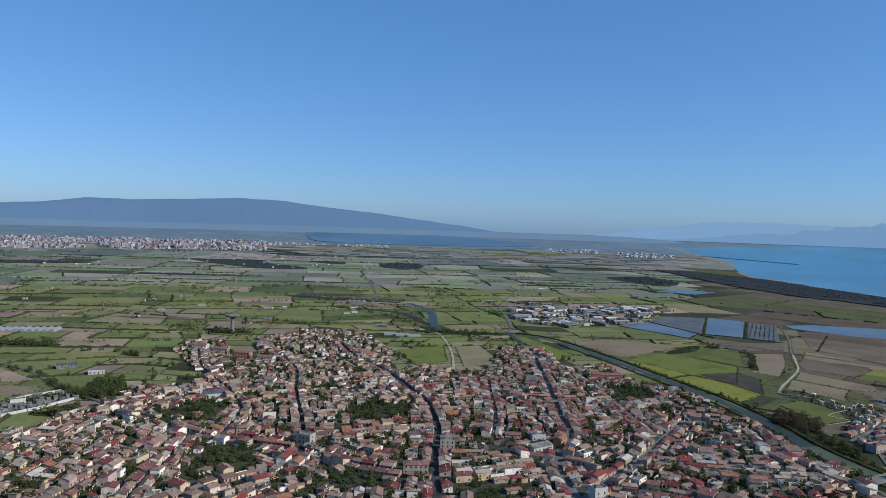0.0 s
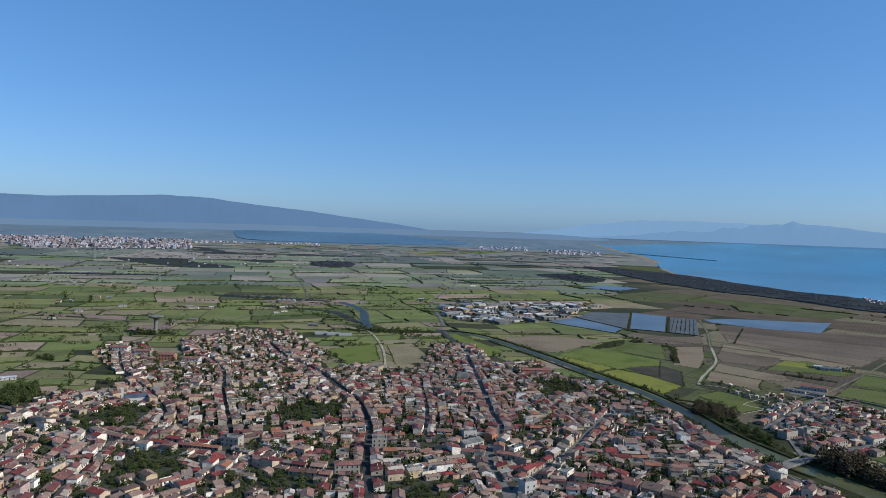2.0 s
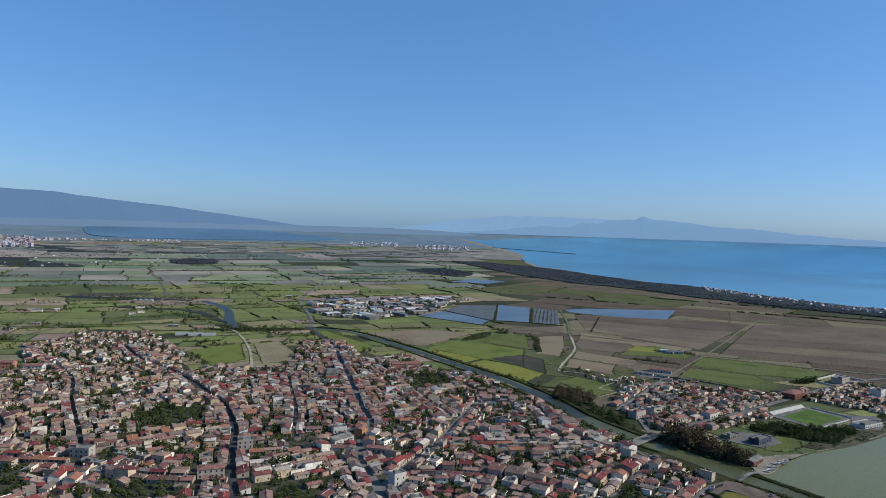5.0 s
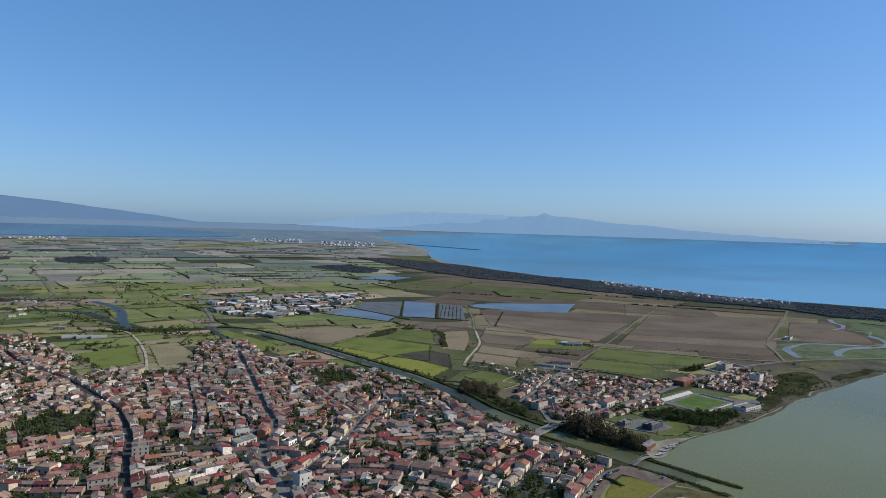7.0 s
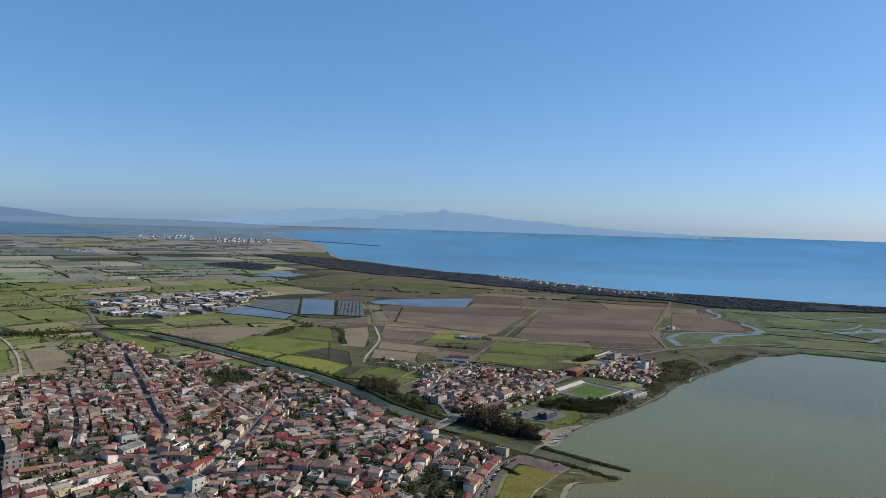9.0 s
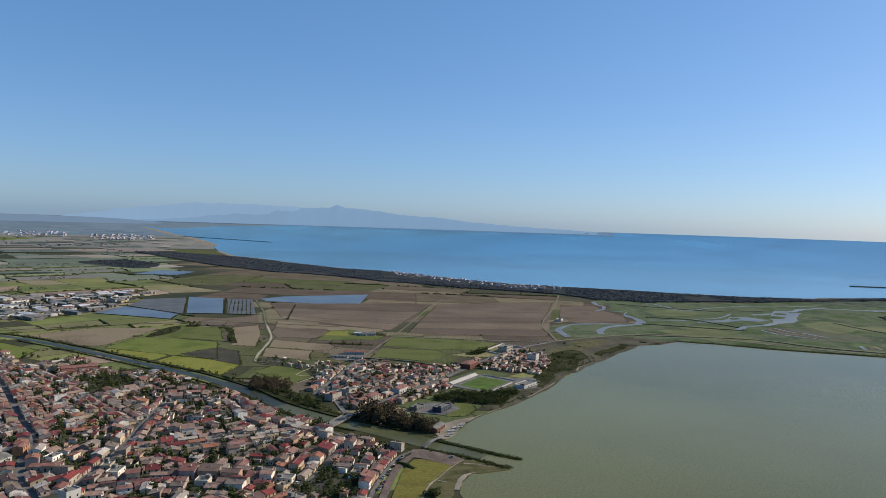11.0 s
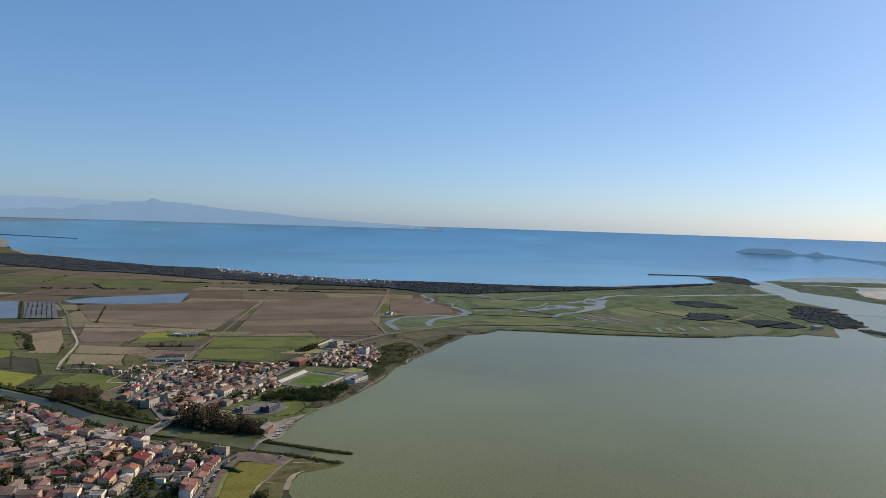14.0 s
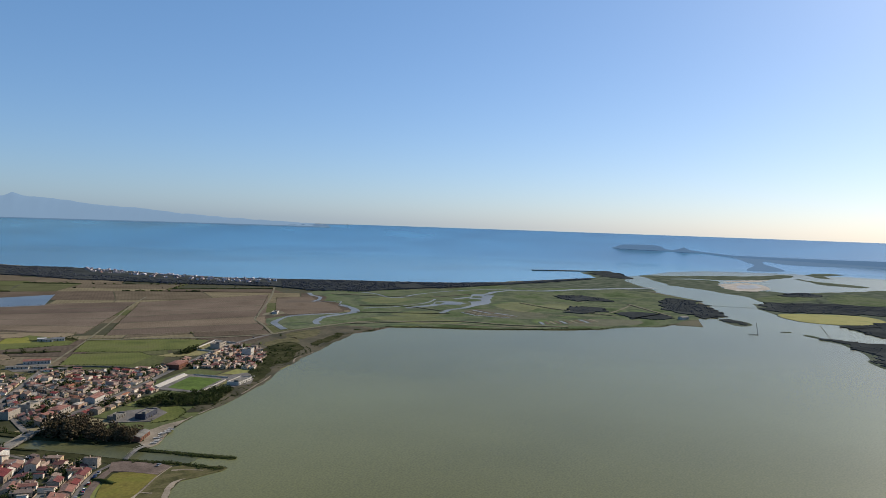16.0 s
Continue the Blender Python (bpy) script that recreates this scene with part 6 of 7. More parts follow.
for _ in range(120):
    a = r.uniform(36.5, 50.5)
    x, y = bearing(a, np.interp(a, ca, cr) - r.uniform(25, 150))
    w, d, h = r.uniform(7, 13), r.uniform(6, 9), r.choice((3, 3.5, 4, 5, 6))
    m = Matrix.Translation((x, y, 0)) @ Matrix.Rotation(radians(38 + r.uniform(-12, 12)), 4, "Z")
    S = house_shape(w, d, h, r.choice(("gable", "flat", "flat")), r)
    coast_houses.add(*S["wall"], 0, m)
    coast_houses.add(*S["roof"], r.choice((0, 0, 1)), m)
    for q in S["window"]:
        coast_houses.add(*q, 2, m)
coast_houses.make("coast_village_houses", [CITY_HAZED, ROOF_MANY, GLASS_DARK], "pale holiday houses and blocks along the beach", "houses")

city = Batch()
for _ in range(2900):
    a = -14.3 - 24 * r.random()
    d = r.uniform(3950, 5600)
    if noise.noise((a * 0.35, d * 0.0016, 4.0)) < -0.25:
        continue
    (p, k) = lay(*bearing(a, d))
    w, h = r.uniform(9, 24), r.choice((6, 6, 7, 8, 9, 10, 13, 18))
    m = Matrix.Translation(p) @ Matrix.Rotation(r.uniform(0, 1.5), 4, "Z") @ Matrix.Diagonal((k, k, k, 1))
    city.add(*box(-w / 2, w / 2, -7, 7, -2, h), 0, m)
    city.add(*box(-w / 2 - 0.5, w / 2 + 0.5, -7.5, 7.5, h, h + 1.2), 1 if r.random() < 0.5 else 0, m)
    for s in range(int(h / 3.2)):
        city.add(*box(-w / 2 + 1.5, w / 2 - 1.5, -7.15, -7.0, 1.2 + 3.2 * s, 2.5 + 3.2 * s), 2, m)
for a0, a1, d0, d1, n in ((8.5, 12.5, 5000, 6200, 60), (14, 18.5, 4700, 5600, 80), (-14.5, -4.5, 5000, 5350, 70)):
    for _ in range(n):
        (p, k) = lay(*bearing(r.uniform(a0, a1), r.uniform(d0, d1)))
        w, h = r.uniform(9, 24), r.choice((4, 5, 6, 8, 10))
        city.add(*box(-w / 2, w / 2, -6, 6, -2, h), 0, Matrix.Translation(p) @ Matrix.Rotation(r.uniform(0, 1.5), 4, "Z") @ Matrix.Diagonal((k, k, k, 1)))
for _ in range(36):
    a, d = r.uniform(-30, -2), r.uniform(2500, 3550)
    x, y = bearing(a, d)
    w, h = r.uniform(5, 10), r.choice((3, 3.5, 5))
    m = Matrix.Translation((x, y, 0)) @ Matrix.Rotation(r.uniform(0, 1.5), 4, "Z")
    S = house_shape(w, 6, h, "gable", r)
    city.add(*S["wall"], 0, m)
    city.add(*S["roof"], r.choice((0, 1)), m)
city.make("distant_city", [CITY_HAZED, ROOF_MANY, GLASS_DARK], "pale buildings of a distant town across the plain", "town")
far_trees = Batch()
for _ in range(2600):
    a, d = r.uniform(-38, 17), r.uniform(3000, 4700)
    if noise.noise((a * 0.5, d * 0.003, 8.0)) > 0.12:
        x, y = bearing(a, d)
        plant(far_trees, "pine", x, y, r.uniform(0.9, 1.8), r)
far_trees.make("distant_trees", [HAZED_PINE], "dark tree belts far across the plain", "trees", soft=True)
patch("far_lagoon_water", [(-1600, 8200), (-1961, 10500), (-1226, 11000), (144, 11200), (731, 8000), (934, 6700), (500, 6050), (73, 5750), (-469, 5650), (-1075, 6000)], 7.0, FAR_WATER, "distant blue lagoon behind the plain", "lagoon", cell=300, soft=200)
for k in range(9):
    a0, d0 = r.uniform(-34, 12), r.uniform(3700, 5200)
    patch("field", [bearing(a0, d0), bearing(a0 + r.uniform(2, 5), d0 * 1.03), bearing(a0 + r.uniform(2, 5), d0 * 1.12), bearing(a0, d0 * 1.08)], 1.5, r.choice((FAR_LAND_HAZED, GRASS_BRIGHT, TAN)), "distant field on the plain", "field", cell=150)


def ridge(name, profile, r_true, material, label, foot=-1.0, rough=0.05):
    """Far hills as a body of rising ground, from their bearings and heights in view; a list of feet sets it on the shore."""
    az, el = zip(*profile)
    V, T, n = [], [], 0
    steps = int((az[-1] - az[0]) / 0.15)
    for i in range(steps + 1):
        a = az[0] + (az[-1] - az[0]) * i / steps
        e = np.interp(a, az, el) + rough * (noise.noise((a * 1.1, 0.3, r_true)) + 0.5 * noise.noise((a * 3.1, 1.3, r_true)))
        low = np.interp(a, *zip(*foot)) if isinstance(foot, list) else foot
        e = max(e, low + 0.02)
        base, deep = (FLAT + (RIM - FLAT) * (DIP0 + math.tan(radians(low))) / (DIP0 - DIP1) + 14, 0.14) if isinstance(foot, list) else (r_true, 1.0)
        for d, f in ((base - 130 * deep, 0.0), (base - 80 * deep, 0.55), (base - 40 * deep, 0.85), (base, 1.0), (base + 60 * deep, 0.3)):
            ee = low + (e - low) * (f + (0.06 * noise.noise((a * 2.3, d * 0.02, 5.0)) if 0 < f < 1 else 0))
            V.append((d * math.sin(radians(a)), d * math.cos(radians(a)), EYE + d * math.tan(radians(ee))))
    for i in range(steps):
        for j in range(4):
            a = 5 * i + j
            T += quads([(a, a + 5, a + 6, a + 1)])
    return tagged(new(name, tri_mesh(name, V, T, None, [material], True)), label, "mountain", kind="structure")


# far silhouettes, their air haze carried by emissive materials
ridge("backdrop_mountain", [(-60, 0.1), (-45, 0.5), (-32.4, 0.66), (-29.7, 0.86), (-27.2, 1.26), (-24.2, 1.25), (-20.3, 1.45), (-16.5, 1.66), (-13, 1.58), (-11.3, 1.36), (-8.6, 1.09), (-5.8, 0.86), (-3, 0.53), (-0.25, 0.22), (2.5, -0.1), (5, -0.5)], 4780, HILL, "long flat-topped mountain on the horizon, blue with painted haze", -0.75, 0.03)
ridge("backdrop_mountain", [(9, -0.62), (11, -0.52), (14, -0.1), (17, 0.4), (21.3, 0.9), (25.4, 0.95), (30, 0.8), (33, 0.6), (36, 0.2), (40, -0.2), (42, -0.5)], 4842, HILL_FAINT, "faint mountains far beyond the bay, paled by painted haze", -0.62, 0.09)
ridge("backdrop_mountain", [(15, -0.6), (18, -0.2), (21, 0.25), (24, 0.52), (27, 0.62), (30, 0.78), (31.6, 0.9), (32.1, 1.14), (32.7, 0.95), (35.1, 0.76), (37.4, 0.48), (39.7, 0.38), (44.2, -0.02), (48.6, -0.24), (54, -0.43), (54.6, -0.6)], 4825, HILL_FAR, "mountains across the bay, pale blue with painted haze", -0.62, 0.07)
ridge("backdrop_plain", [(-180, -0.45), (-60, -0.5), (0, -0.35), (8, -0.42), (17, -0.48), (20, -0.62), (28, -0.5), (36, -0.42), (42, -0.44), (54.4, -0.46), (54.8, -0.7)], 4760, FAR_SHORE, "far shore of the bay in painted blue haze", -1.05, 0.02)
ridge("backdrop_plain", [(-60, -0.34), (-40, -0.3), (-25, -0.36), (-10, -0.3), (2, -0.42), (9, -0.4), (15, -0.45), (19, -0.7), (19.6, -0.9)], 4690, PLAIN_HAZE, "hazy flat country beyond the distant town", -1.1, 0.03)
ridge("cape", [(77.3, -1.53), (77.66, -1.45), (78.01, -1.28), (78.5, -1.21), (80.67, -1.18), (81.18, -1.28), (81.44, -1.45), (81.95, -1.52), (82.49, -1.42), (82.86, -1.26), (83.28, -1.46), (84.43, -1.58), (86.45, -1.74), (90.29, -1.79), (96.2, -1.66), (110, -1.6)], 4150, CAPE, "low cape and tower hill at the end of the peninsula, in painted haze", [(77.3, -1.56), (81.3, -1.6), (84.4, -1.68), (86.5, -1.88), (90.3, -1.95), (96.2, -2.05), (110, -2.2)], 0.008)

# ---- landmarks ----
def lathe(profile, seg=20):
    V = [(rr * math.cos(2 * math.pi * s / seg), rr * math.sin(2 * math.pi * s / seg), z) for rr, z in profile for s in range(seg)]
    T = [t for k in range(len(profile) - 1) for s in range(seg) for t in quads([(k * seg + s, k * seg + (s + 1) % seg, (k + 1) * seg + (s + 1) % seg, (k + 1) * seg + s)])]
    V += [(0, 0, profile[-1][1]), (0, 0, profile[0][1])]
    T += [((len(profile) - 1) * seg + s, (len(profile) - 1) * seg + (s + 1) % seg, len(V) - 2) for s in range(seg)]
    return V, T


tower = tagged(new("water_tower"), "mushroom-shaped concrete water tower above the fields", "water tower")
tower.matrix_world = pose(-313, 1045, 0)
part("shaft", tri_mesh("shaft", *lathe([(2.9, 0), (2.6, 8), (2.6, 22)]), None, [CONCRETE]), tower)
part("tank", tri_mesh("tank", *lathe([(2.7, 21.6), (9.5, 24.0), (11.0, 25.0), (10.9, 26.4), (1.0, 27.6), (0.5, 28.2)]), None, [CONCRETE]), tower)


def mast(x, y, h, wide):
    """A lattice mast: four legs, rungs and a lamp-less tip."""
    base = tagged(new("lattice_mast"), "tall thin steel lattice mast in the fields", "mast")
    base.matrix_world = pose(x, y, 0)
    for sx in (1, -1):
        for sy in (1, -1):
            part("leg", tri_mesh("leg", *box(sx * wide - 0.12, sx * wide + 0.12, sy * wide - 0.12, sy * wide + 0.12, 0, h), None, [STEEL]), base)
    for k in range(int(h / 4)):
        part("rung", tri_mesh("rung", *box(-wide, wide, -wide, wide, 4 * k + 3.7, 4 * k + 4.0), None, [STEEL]), base)
    part("tip", tri_mesh("tip", *lathe([(0.3, h), (0.15, h + 6)], 8), None, [STEEL]), base)


mast(-553, 1873, 38, 1.6)
mast(-1050, 2750, 40, 2.0)
mast(-262, 802, 26, 0.15)


def block(name, label, x, y, yaw, w, d, h, wall, roof_mat, kind="gable", cat="building"):
    S = house_shape(w, d, h, kind, random.Random(int(x * 7 + y)))
    base = tagged(new(name), label, cat)
    base.matrix_world = pose(x, y, 0.3, 0, 0, yaw)
    part("wall", tri_mesh("wall", *S["wall"], None, [wall]), base)
    part("roof", tri_mesh("roof", *S["roof"], None, [roof_mat]), base)
    part("door", tri_mesh("door", *S["door"], None, [SHUTTER]), base)
    for q in S["window"]:
        part("window", tri_mesh("window", *q, None, [GLASS_DARK]), base)
    return base


block("apartment_building", "cream two-storey building with rows of windows by the canal", 352, 553, 24, 15, 9, 5.6, YELLOW_WALL, ROOF_RED, "flat", "apartment building")
block("apartment_building", "cream two-storey building with rows of windows by the canal", 374, 560, 24, 14, 9, 5.6, YELLOW_WALL, CONCRETE, "flat", "apartment building")
block("apartment_building", "ochre building with a hipped roof near the bridge", 378, 528, 24, 16, 10, 6.2, YELLOW_WALL, ROOF_RED, "hip", "apartment building")
block("boathouse", "long brick-red boathouse beside the beach", 370, 424, 28, 18, 8, 3.4, RED_WALL, CONCRETE, "gable", "boathouse")
block("long_building", "long pale building with red roof on the village street", 421, 541, 24, 17, 9, 4.8, WHITE_WALL, ROOF_RED, "gable", "building")
block("sports_hall", "long blue-clad hall with a flat roof", 412, 466, 20, 19, 9, 4.0, BLUE_WALL, CONCRETE, "flat", "hall")
block("hall", "grey low hall beside the blue one", 396, 482, 20, 14, 8, 2.6, CONCRETE, CONCRETE, "flat", "hall")
block("club_house", "long white club house with a grey flat roof beside the pitch", 547, 489, 14, 28, 13, 2.6, WHITE_WALL, CONCRETE, "flat", "club house")
block("villa", "white three-storey modern villa near the lagoon", 656, 576, 25, 14, 11, 8.6, WHITE_WALL, CONCRETE, "flat", "villa")
block("red_roofed_hall", "large hall with a bright red hipped roof", 562, 592, 22, 24, 14, 5.5, RED_WALL, ROOF_RED, "hip", "hall")
block("factory", "cream flat-roofed farm building in a walled yard", 676, 643, 22, 22, 12, 6, YELLOW_WALL, CONCRETE, "flat", "building")
block("farmhouse", "low white farmhouse in a pale yard beside the creek", 972, 797, 30, 22, 9, 3.4, WHITE_WALL, CONCRETE, "flat", "farmhouse")
block("farmhouse", "long low farm building with a red tiled roof", 491, 727, -38, 26, 9, 3.6, WHITE_WALL, ROOF_RED, "gable", "farmhouse")
for x, y, w, yaw in ((466, 714, 12, -48), (477, 700, 13, -50), (459, 723, 8, -40)):
    block("farm_shed", "low white farm shed with a grey roof", x, y, yaw, w, 5, 2.2, WHITE_WALL, CONCRETE, "gable", "shed")
for x, y, w in ((578, 849, 10), (591, 836, 16), (580, 838, 9)):
    block("farm_shed", "low white farm shed with a pale sheet roof among trees", x, y, -40, w, 6.5, 3.0, WHITE_WALL, WHITE_METAL, "gable", "shed")
for k in range(4):
    block("farm_shed", "low plastered shed in a row along the village edge", 462 + 11 * k, 690 - 8 * k, -38, 8, 4, 2.2, WALL_ONE, (CONCRETE, ROOF_RED)[k % 2], "gable", "shed")
block("shed", "long farm shed with a blue-grey roof", -411, 765, 30, 20, 10, 4, CONCRETE, BLUE_ROOF, "gable", "shed")
block("fishing_house", "pale fishing station on the tip of the marsh", 1405, 168, -25, 22, 10, 4.5, WHITE_WALL, CONCRETE, "gable", "building")
for x, y, w in ((-180, 1472, 40), (-330, 1330, 20), (-640, 1750, 24), (-560, 1480, 16), (-20, 1475, 18), (280, 1960, 24), (-880, 1560, 22)):
    block("farm_building", "white farm building in the plain", x, y, 5, w * 0.8, 9, 4, WALL_ONE, CONCRETE, "gable", "farm building")
block("workshop", "long low building with a red tiled roof in a walled garden", 104, 501, -28, 19, 6.5, 3.6, YELLOW_WALL, ROOF_RED, "gable", "workshop")
block("flat_house", "white flat-roofed two-storey house", 81, 556, 8, 11, 8, 4.6, WHITE_WALL, CONCRETE, "flat", "house")
block("white_hall", "long white-walled hall with a grey roof", 80, 530, 33, 19, 6, 3.6, WHITE_WALL, CONCRETE, "lean", "hall")
block("school", "long salmon-red two-storey building behind a pale wall", 192, 796, -4, 34, 10, 5.4, SALMON_WALL, ROOF_RED, "gable", "school")
block("depot", "pair of low white round-edged sheds by the canal", 253, 748, 10, 9, 7, 3.2, WHITE_WALL, WHITE_METAL, "hip", "depot")
block("white_house", "white three-storey house standing above the red roofs", 103, 437, 20, 9, 8, 7.4, WHITE_WALL, CONCRETE, "flat", "house")
block("corner_house", "orange two-storey corner house on the main crossing", 97, 546, 60, 12, 7, 5.8, ORANGE_WALL, ROOF_RED, "gable", "house")
block("town_hall", "long cream two-storey building with rows of windows", -14, 474, 4, 17, 8, 6.2, YELLOW_WALL, ROOF_RED, "hip", "building")
block("apartment_block", "pale three-storey apartment block with a flat roof", -102, 532, -18, 14, 9, 6.4, YELLOW_WALL, CONCRETE, "flat", "apartment building")
block("apartment_block", "cream four-storey block above the main street", 8, 522, 0, 11, 10, 9.0, YELLOW_WALL, CONCRETE, "flat", "apartment building")
block("apartment_block", "long grey-white block with a flat roof", 101, 757, 8, 16, 10, 8.0, CONCRETE, CONCRETE, "flat", "apartment building")
for k in range(4):
    block("apartment_block", "cream and red terraced apartment row at the edge of the town", -310 + 34 * k, 900 - 22 * k, -8, 19, 10, 6.4, (WHITE_WALL, YELLOW_WALL, SALMON_WALL, WHITE_WALL)[k], ROOF_RED, "gable", "apartment building")

church = tagged(new("church"), "modern church with a blue-grey roof and a white bell tower", "church")
church.matrix_world = pose(-212, 657, 0.3, 0, 0, 20)
S = house_shape(20, 12, 5.5, "gable", random.Random(5))
part("wall", tri_mesh("wall", *S["wall"], None, [WHITE_WALL]), church)
part("roof", tri_mesh("roof", *S["roof"], None, [BLUE_ROOF]), church)
part("bell_tower", tri_mesh("bell_tower", *join(box(-13.6, -11.2, -1.2, 1.2, 0, 13), box(-13.8, -11.0, -1.4, 1.4, 13, 13.4)), None, [WHITE_WALL]), church, "white bell tower")

r = random.Random(83)
for _ in range(34):
    a, d = r.uniform(-36, 8), r.uniform(720, 1700)
    x, y = bearing(a, d)
    if not inside((x, y), TOWN) and dry((x, y)) and to_line((x, y), CANAL) > 40 and to_line((x, y), RIVER) > 40:
        block("farm_shed", "small farm shed among the fields", x, y, r.uniform(-20, 40), r.uniform(6, 16), r.uniform(4, 7), r.uniform(2.4, 3.4), r.choice((WALL_ONE, CONCRETE, WHITE_WALL)), r.choice((ROOF_ONE, CONCRETE, WHITE_METAL)), "gable", "shed")

# greenhouses
def tunnel(x, y, yaw, w, L):
    base = tagged(new("greenhouse"), "white film tunnel greenhouse", "greenhouse", "greenhouses")
    base.matrix_world = pose(x, y, 0.2, 0, 0, yaw)
    V, T = [], []
    for k in range(9):
        a = math.pi * k / 8
        for s in (0, L):
            V.append((-w / 2 * math.cos(a), s, 4.2 * math.sin(a)))
    for k in range(8):
        T += quads([(2 * k, 2 * k + 1, 2 * k + 3, 2 * k + 2)])
    part("cover", tri_mesh("cover", V, T, None, [FILM_WHITE]), base)
    part("end_wall", tri_mesh("end_wall", V[0::2], [(0, k, k + 1) for k in range(1, 8)], None, [FILM_WHITE]), base)


for k in range(9):
    tunnel(-632 + 9.4 * k, 978 + 2 * k, 10, 9, 30)
for k in range(3):
    tunnel(-66 + 18 * k, 1064 - 5 * k, 95, 8, 20)
for k in range(4):
    tunnel(-195 + 10 * k, 1472, 5, 9.5, 28)

# cemetery
cem_wall = tagged(new("cemetery_wall"), "long pale wall round the cemetery", "wall")
C = [(-384, 606), (-378, 638), (-360, 660), (-332, 637), (-346, 598), (-362, 573)]
for k in range(6):
    (x0, y0), (x1, y1) = C[k - 1], C[k]
    o = part("panel", tri_mesh("panel", *box(0, math.hypot(x1 - x0, y1 - y0), -0.15, 0.15, 0, 2.4), None, [WHITE_WALL]), cem_wall)
    o.matrix_local = pose(x0, y0, 0.3, 0, 0, math.degrees(math.atan2(y1 - y0, x1 - x0)))
patch("cemetery_ground", C, 0.36, PAVING, "pale paved ground of the cemetery", "ground")
r = random.Random(71)
tomb = tagged(new("tomb"), "small pale family tomb in the cemetery", "tomb", "tombs")
part("wall", tri_mesh("wall", *box(-1.6, 1.6, -1.3, 1.3, 0, 2.4), None, [CONCRETE]), tomb)
part("roof", tri_mesh("roof", *slab((-1.8, -1.5, 2.6), (1.8, -1.5, 2.6), (1.8, 1.5, 2.9), (-1.8, 1.5, 2.9), 0.2), None, [CONCRETE]), tomb)
tomb.matrix_world = pose(-358, 618, 0.35, 0, 0, 30)
for _ in range(150):
    p = (r.uniform(-382, -332), r.uniform(575, 658))
    if inside(p, C) and r.random() < 0.8:
        s = r.uniform(0.5, 1.3)
        copy_thing(tomb, pose(p[0], p[1], 0.35, 0, 0, 40 + r.choice((0, 90))) @ Matrix.Diagonal((s, s, s, 1)))
block("chapel", "white flat-roofed cemetery chapel", -372, 612, 40, 12, 8, 5, WHITE_WALL, CONCRETE, "flat", "chapel")
cyp = Batch()
for _ in range(60):
    f = r.random()
    x, y = -370 + 36 * f + r.uniform(-3, 3), 620 + 34 * f + r.uniform(-4, 4)
    v, t = r.choice(BUSHES)
    cyp.add(v, t, 0, Matrix.Translation((x, y, 0.2)) @ Matrix.Diagonal((0.45, 0.45, r.uniform(2.2, 3.2), 1)))
cyp.make("cypresses", [LEAF], "dark slender cypresses in the cemetery", "trees", soft=True)
yard_wall = tagged(new("yard_wall"), "pale wall round a building yard", "wall")
for (x0, y0), (x1, y1) in zip(YARD_LINE, YARD_LINE[1:]):
    o = part("panel", tri_mesh("panel", *box(0, math.hypot(x1 - x0, y1 - y0), -0.4, 0.4, 0, 1.6), None, [WHITE_WALL]), yard_wall)
    o.matrix_local = pose(x0, y0, 0.3, 0, 0, math.degrees(math.atan2(y1 - y0, x1 - x0)))
ribbon("field_wall", [(476, 689), (503, 677), (522, 647), (529, 624), (537, 600)], 0.5, 1.6, CONCRETE, "long pale wall along the edge of the village", "wall", depth=1.9)
patch("court", [(611, 541), (627, 545), (627, 534), (612, 531)], 0.7, GRASS_BRIGHT, "small green sports court", "court")

# bridges
bridge = tagged(new("road_bridge"), "low concrete road bridge over the canal", "bridge")
bridge.matrix_world = pose(317, 486, 0.3, 0, 0, 28)
part("deck", tri_mesh("deck", *box(-23, 23, -4.5, 4.5, 1.3, 2.0), None, [CONCRETE]), bridge)
for s in (-4.5, 4.2):
    part("parapet", tri_mesh("parapet", *box(-23, 23, s, s + 0.3, 2.0, 3.0), None, [CONCRETE]), bridge)
for s in (-7, 7):
    part("pier", tri_mesh("pier", *box(s - 0.6, s + 0.6, -4, 4, -0.2, 1.3), None, [CONCRETE]), bridge)
foot = tagged(new("footbridge"), "pale arched footbridge at the canal mouth", "footbridge")
foot.matrix_world = pose(345, 398, 0.3, 0, 0, 22)
V = []
for k in range(13):
    x = -14 + 28 * k / 12
    z = 1.0 + 2.2 * (1 - (x / 14) ** 2)
    V += [(x, -1.4, z), (x, 1.4, z), (x, -1.4, z - 0.4), (x, 1.4, z - 0.4)]
T = []
for k in range(12):
    a = 4 * k
    T += quads([(a, a + 4, a + 5, a + 1), (a + 2, a + 3, a + 7, a + 6), (a, a + 2, a + 6, a + 4), (a + 1, a + 5, a + 7, a + 3)])
part("deck", tri_mesh("deck", V, T, None, [CONCRETE]), foot)
for s in (-1.4, 1.35):
    R = []
    for k in range(13):
        x = -14 + 28 * k / 12
        z = 2.0 + 2.2 * (1 - (x / 14) ** 2)
        R.append(box(x - 1.2, x + 1.2, s, s + 0.06, z, z + 0.08))
    part("railing", tri_mesh("railing", *join(*R), None, [STEEL]), foot)

# pitch surround
stand = tagged(new("pitch_stand"), "long white concrete stand beside the pitch", "stand")
stand.matrix_world = pose(513, 545, 0.3, 0, 0, 19)
for k in range(4):
    part("step", tri_mesh("step", *box(-29, 29, -1 + 1.2 * k, 0.2 + 1.2 * k, 0, 0.6 + 0.5 * k), None, [WHITE_WALL]), stand)
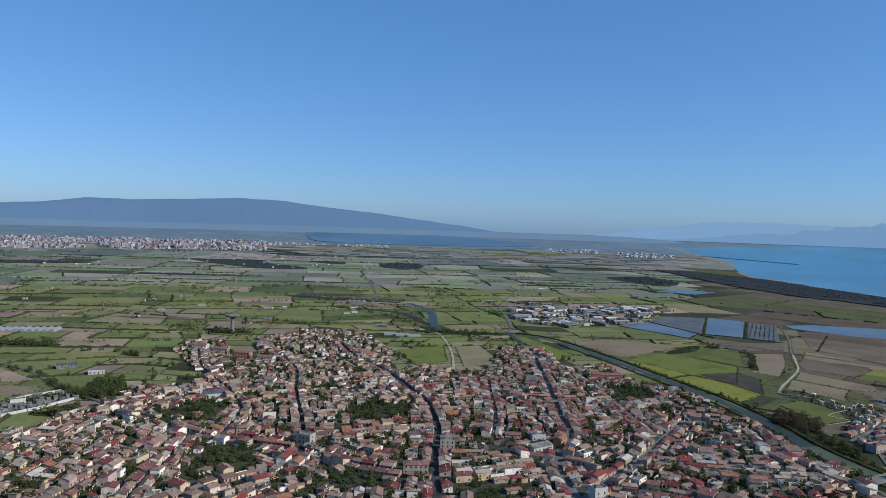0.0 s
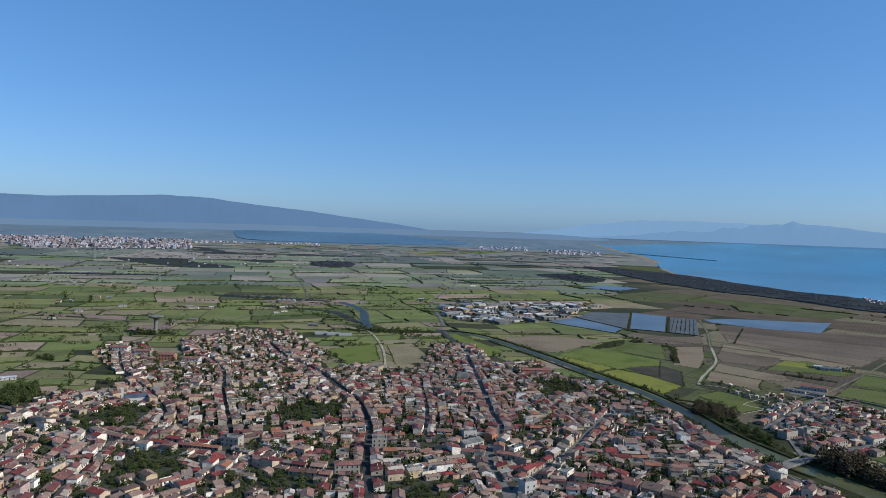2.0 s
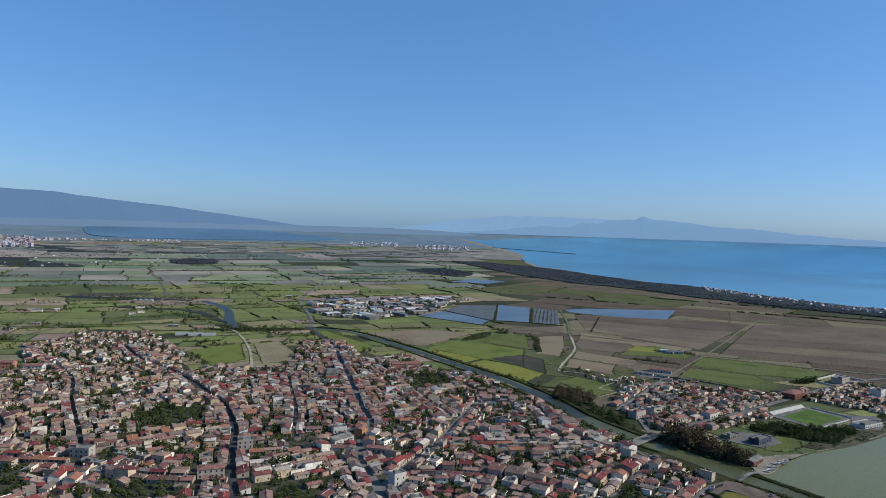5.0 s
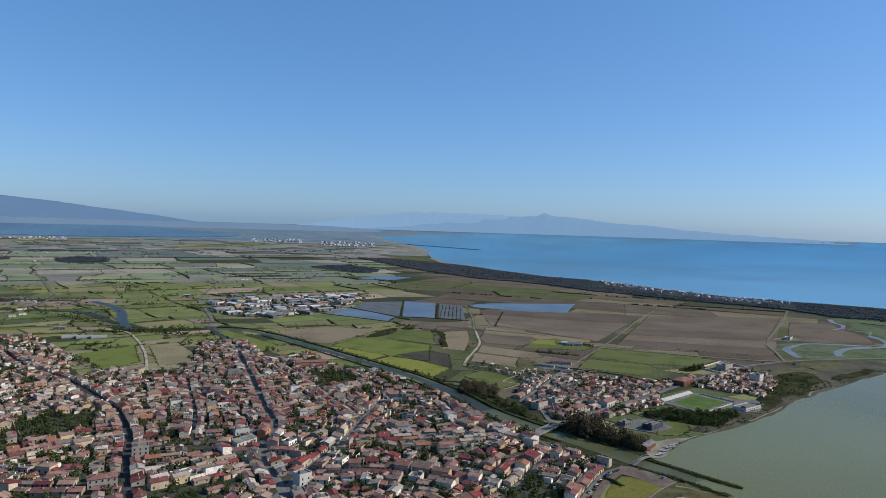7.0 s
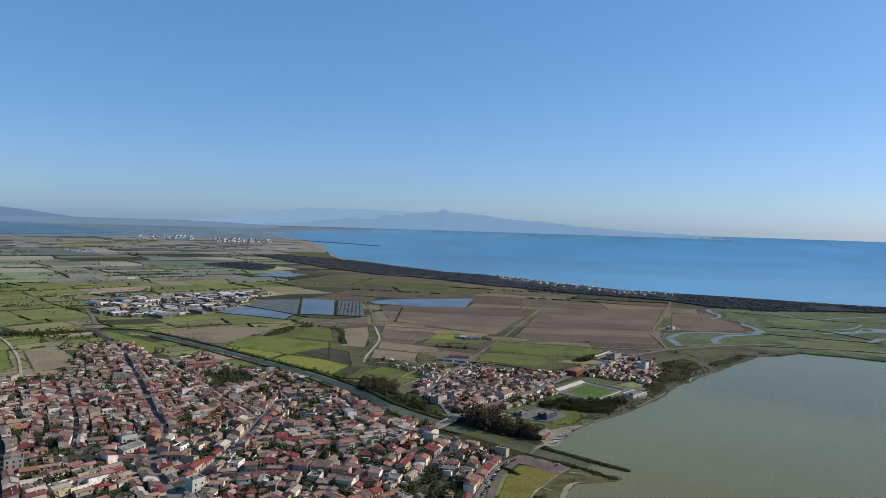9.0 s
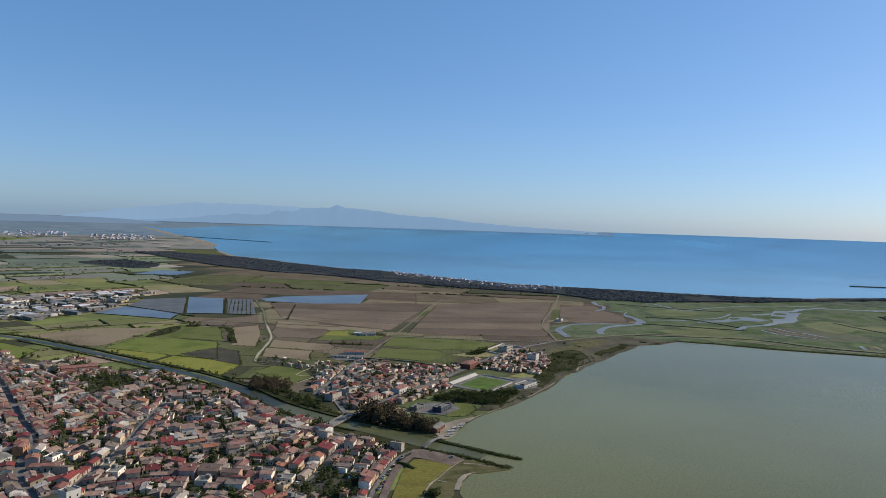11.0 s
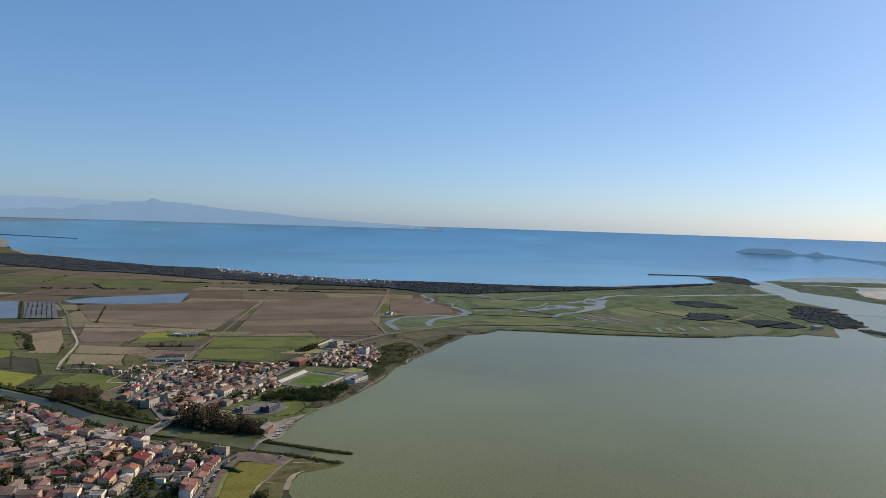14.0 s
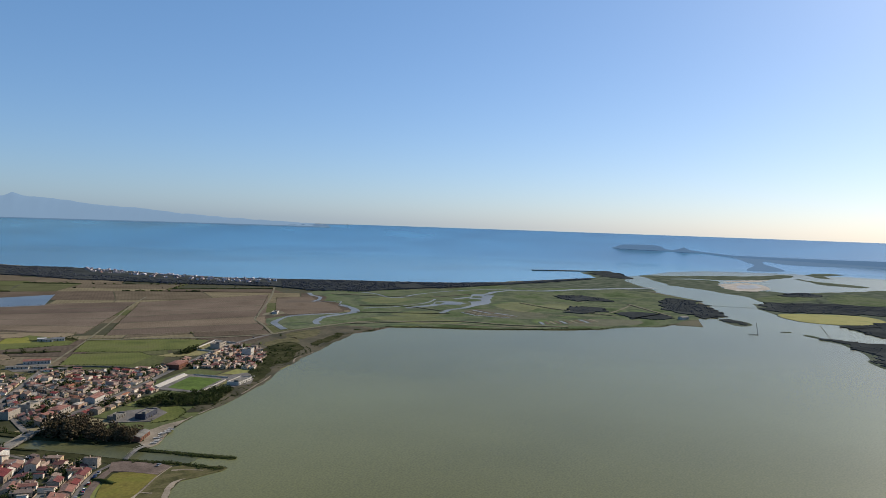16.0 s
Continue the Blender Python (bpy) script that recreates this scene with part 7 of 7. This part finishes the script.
for x, y, yaw, L in ((518, 497, 18, 56), (549, 530, 104, 40)):
    w = tagged(new("boundary_wall"), "pale boundary wall of the pitch", "wall")
    w.matrix_world = pose(x, y, 0.3, 0, 0, yaw)
    part("panel", tri_mesh("panel", *box(-L / 2, L / 2, -0.15, 0.15, 0, 1.4), None, [WHITE_WALL]), w)

# parked cars
def car_parts():
    lower = join(box(-2.1, 2.1, -0.85, 0.85, 0.3, 0.85))
    cabin = ([(-1.5, -0.8, 0.85), (1.0, -0.8, 0.85), (1.0, 0.8, 0.85), (-1.5, 0.8, 0.85), (-1.1, -0.65, 1.45), (0.45, -0.65, 1.45), (0.45, 0.65, 1.45), (-1.1, 0.65, 1.45)], box(0, 1, 0, 1, 0, 1)[1])
    roof = box(-1.05, 0.4, -0.6, 0.6, 1.45, 1.5)
    return lower, cabin, roof


lower, cabin, roof = car_parts()
car = tagged(new("car"), "small parked car beside the road", "car", "parked cars")
part("body", tri_mesh("body", *lower, None, [CAR_PAINT]), car)
part("cabin", tri_mesh("cabin", *cabin, None, [GLASS_DARK]), car)
part("roof", tri_mesh("roof", *roof, None, [CAR_PAINT]), car)
wheel = tri_mesh("wheel", *[q for q in [lathe([(0.32, -0.1), (0.32, 0.1)], 10)]][0], None, [RUBBER])
for x in (-1.3, 1.3):
    for y in (-0.8, 0.8):
        o = part("wheel", wheel, car)
        o.matrix_local = pose(x, y, 0.32, 90)
car.matrix_world = pose(291, 375.5, 0.62, 0, 0, 38)
r = random.Random(61)
for x, y, yaw in ((301, 383, 36), (306, 386, 34), (283, 369, 42), (279.5, 365.5, 43), (268, 355, 44), (264, 351, 44), (259, 348, 44), (336, 366, 20), (272, 362, 44)):
    copy_thing(car, pose(x, y, 0.62, 0, 0, yaw))
for S in (S1, S2, S3, S19, VIL1, S7):
    C = smooth(S, 6.0)
    for i in range(2, len(C) - 2, 5):
        if r.random() < 0.5:
            t = (C[i + 1] - C[i]).normalized()
            s = r.choice((1, -1))
            p = C[i] + Vector((-t.y, t.x)) * s * 2.7
            copy_thing(car, pose(p.x, p.y, 0.72, 0, 0, math.degrees(math.atan2(t.y, t.x))))

# small boats drawn up on the beach
hull = ([(-2.4, -0.8, 0.7), (-2.4, 0.8, 0.7), (1.2, 0.85, 0.75), (2.9, 0, 0.95), (1.2, -0.85, 0.75), (-2.2, -0.5, 0), (-2.2, 0.5, 0), (1.0, 0.5, 0), (2.2, 0, 0.2), (1.0, -0.5, 0), (0, 0, 0.35)],
        quads([(0, 5, 6, 1), (1, 6, 7, 2), (2, 7, 8, 3), (3, 8, 9, 4), (4, 9, 5, 0)]) + [(5, 9, 8), (5, 8, 7), (5, 7, 6), (0, 1, 10), (1, 2, 10), (2, 3, 10), (3, 4, 10), (4, 0, 10)])
boat = tagged(new("rowing_boat"), "small white wooden boat drawn up on the beach", "boat", "beached boats")
part("hull", tri_mesh("hull", *hull, None, [WHITE_WALL]), boat)
part("thwart", tri_mesh("thwart", *box(-0.2, 0.2, -0.75, 0.75, 0.55, 0.62), None, [BARK]), boat)
boat.matrix_world = pose(366, 405, 0.6, 0, 0, -50)
for k in range(11):
    copy_thing(boat, pose(369 + 2.9 * k + r.uniform(-1.2, 1.2), 407 + 1.6 * k + r.uniform(-1.5, 2.5), 0.6, 0, 0, -60 + r.uniform(-35, 35)))

# fish weirs
for x, y, yaw, L in ((1719, 98, -78, 115), (1357, 37, 3, 160), (1275, 40, 92, 15), (1393, -71, 3, 190)):
    w = tagged(new("fish_weir"), "thin line of stakes of a fish weir in the lagoon", "fish weir")
    w.matrix_world = pose(x, y, 0.2, 0, 0, yaw)
    part("rail", tri_mesh("rail", *box(-L / 2, L / 2, -0.1, 0.1, 0.5, 0.75), None, [STONE]), w)
    for k in range(14):
        part("stake", tri_mesh("stake", *box(-L / 2 + L * k / 13 - 0.2, -L / 2 + L * k / 13 + 0.2, -0.3, 0.3, -0.5, 1.6), None, [STONE]), w)
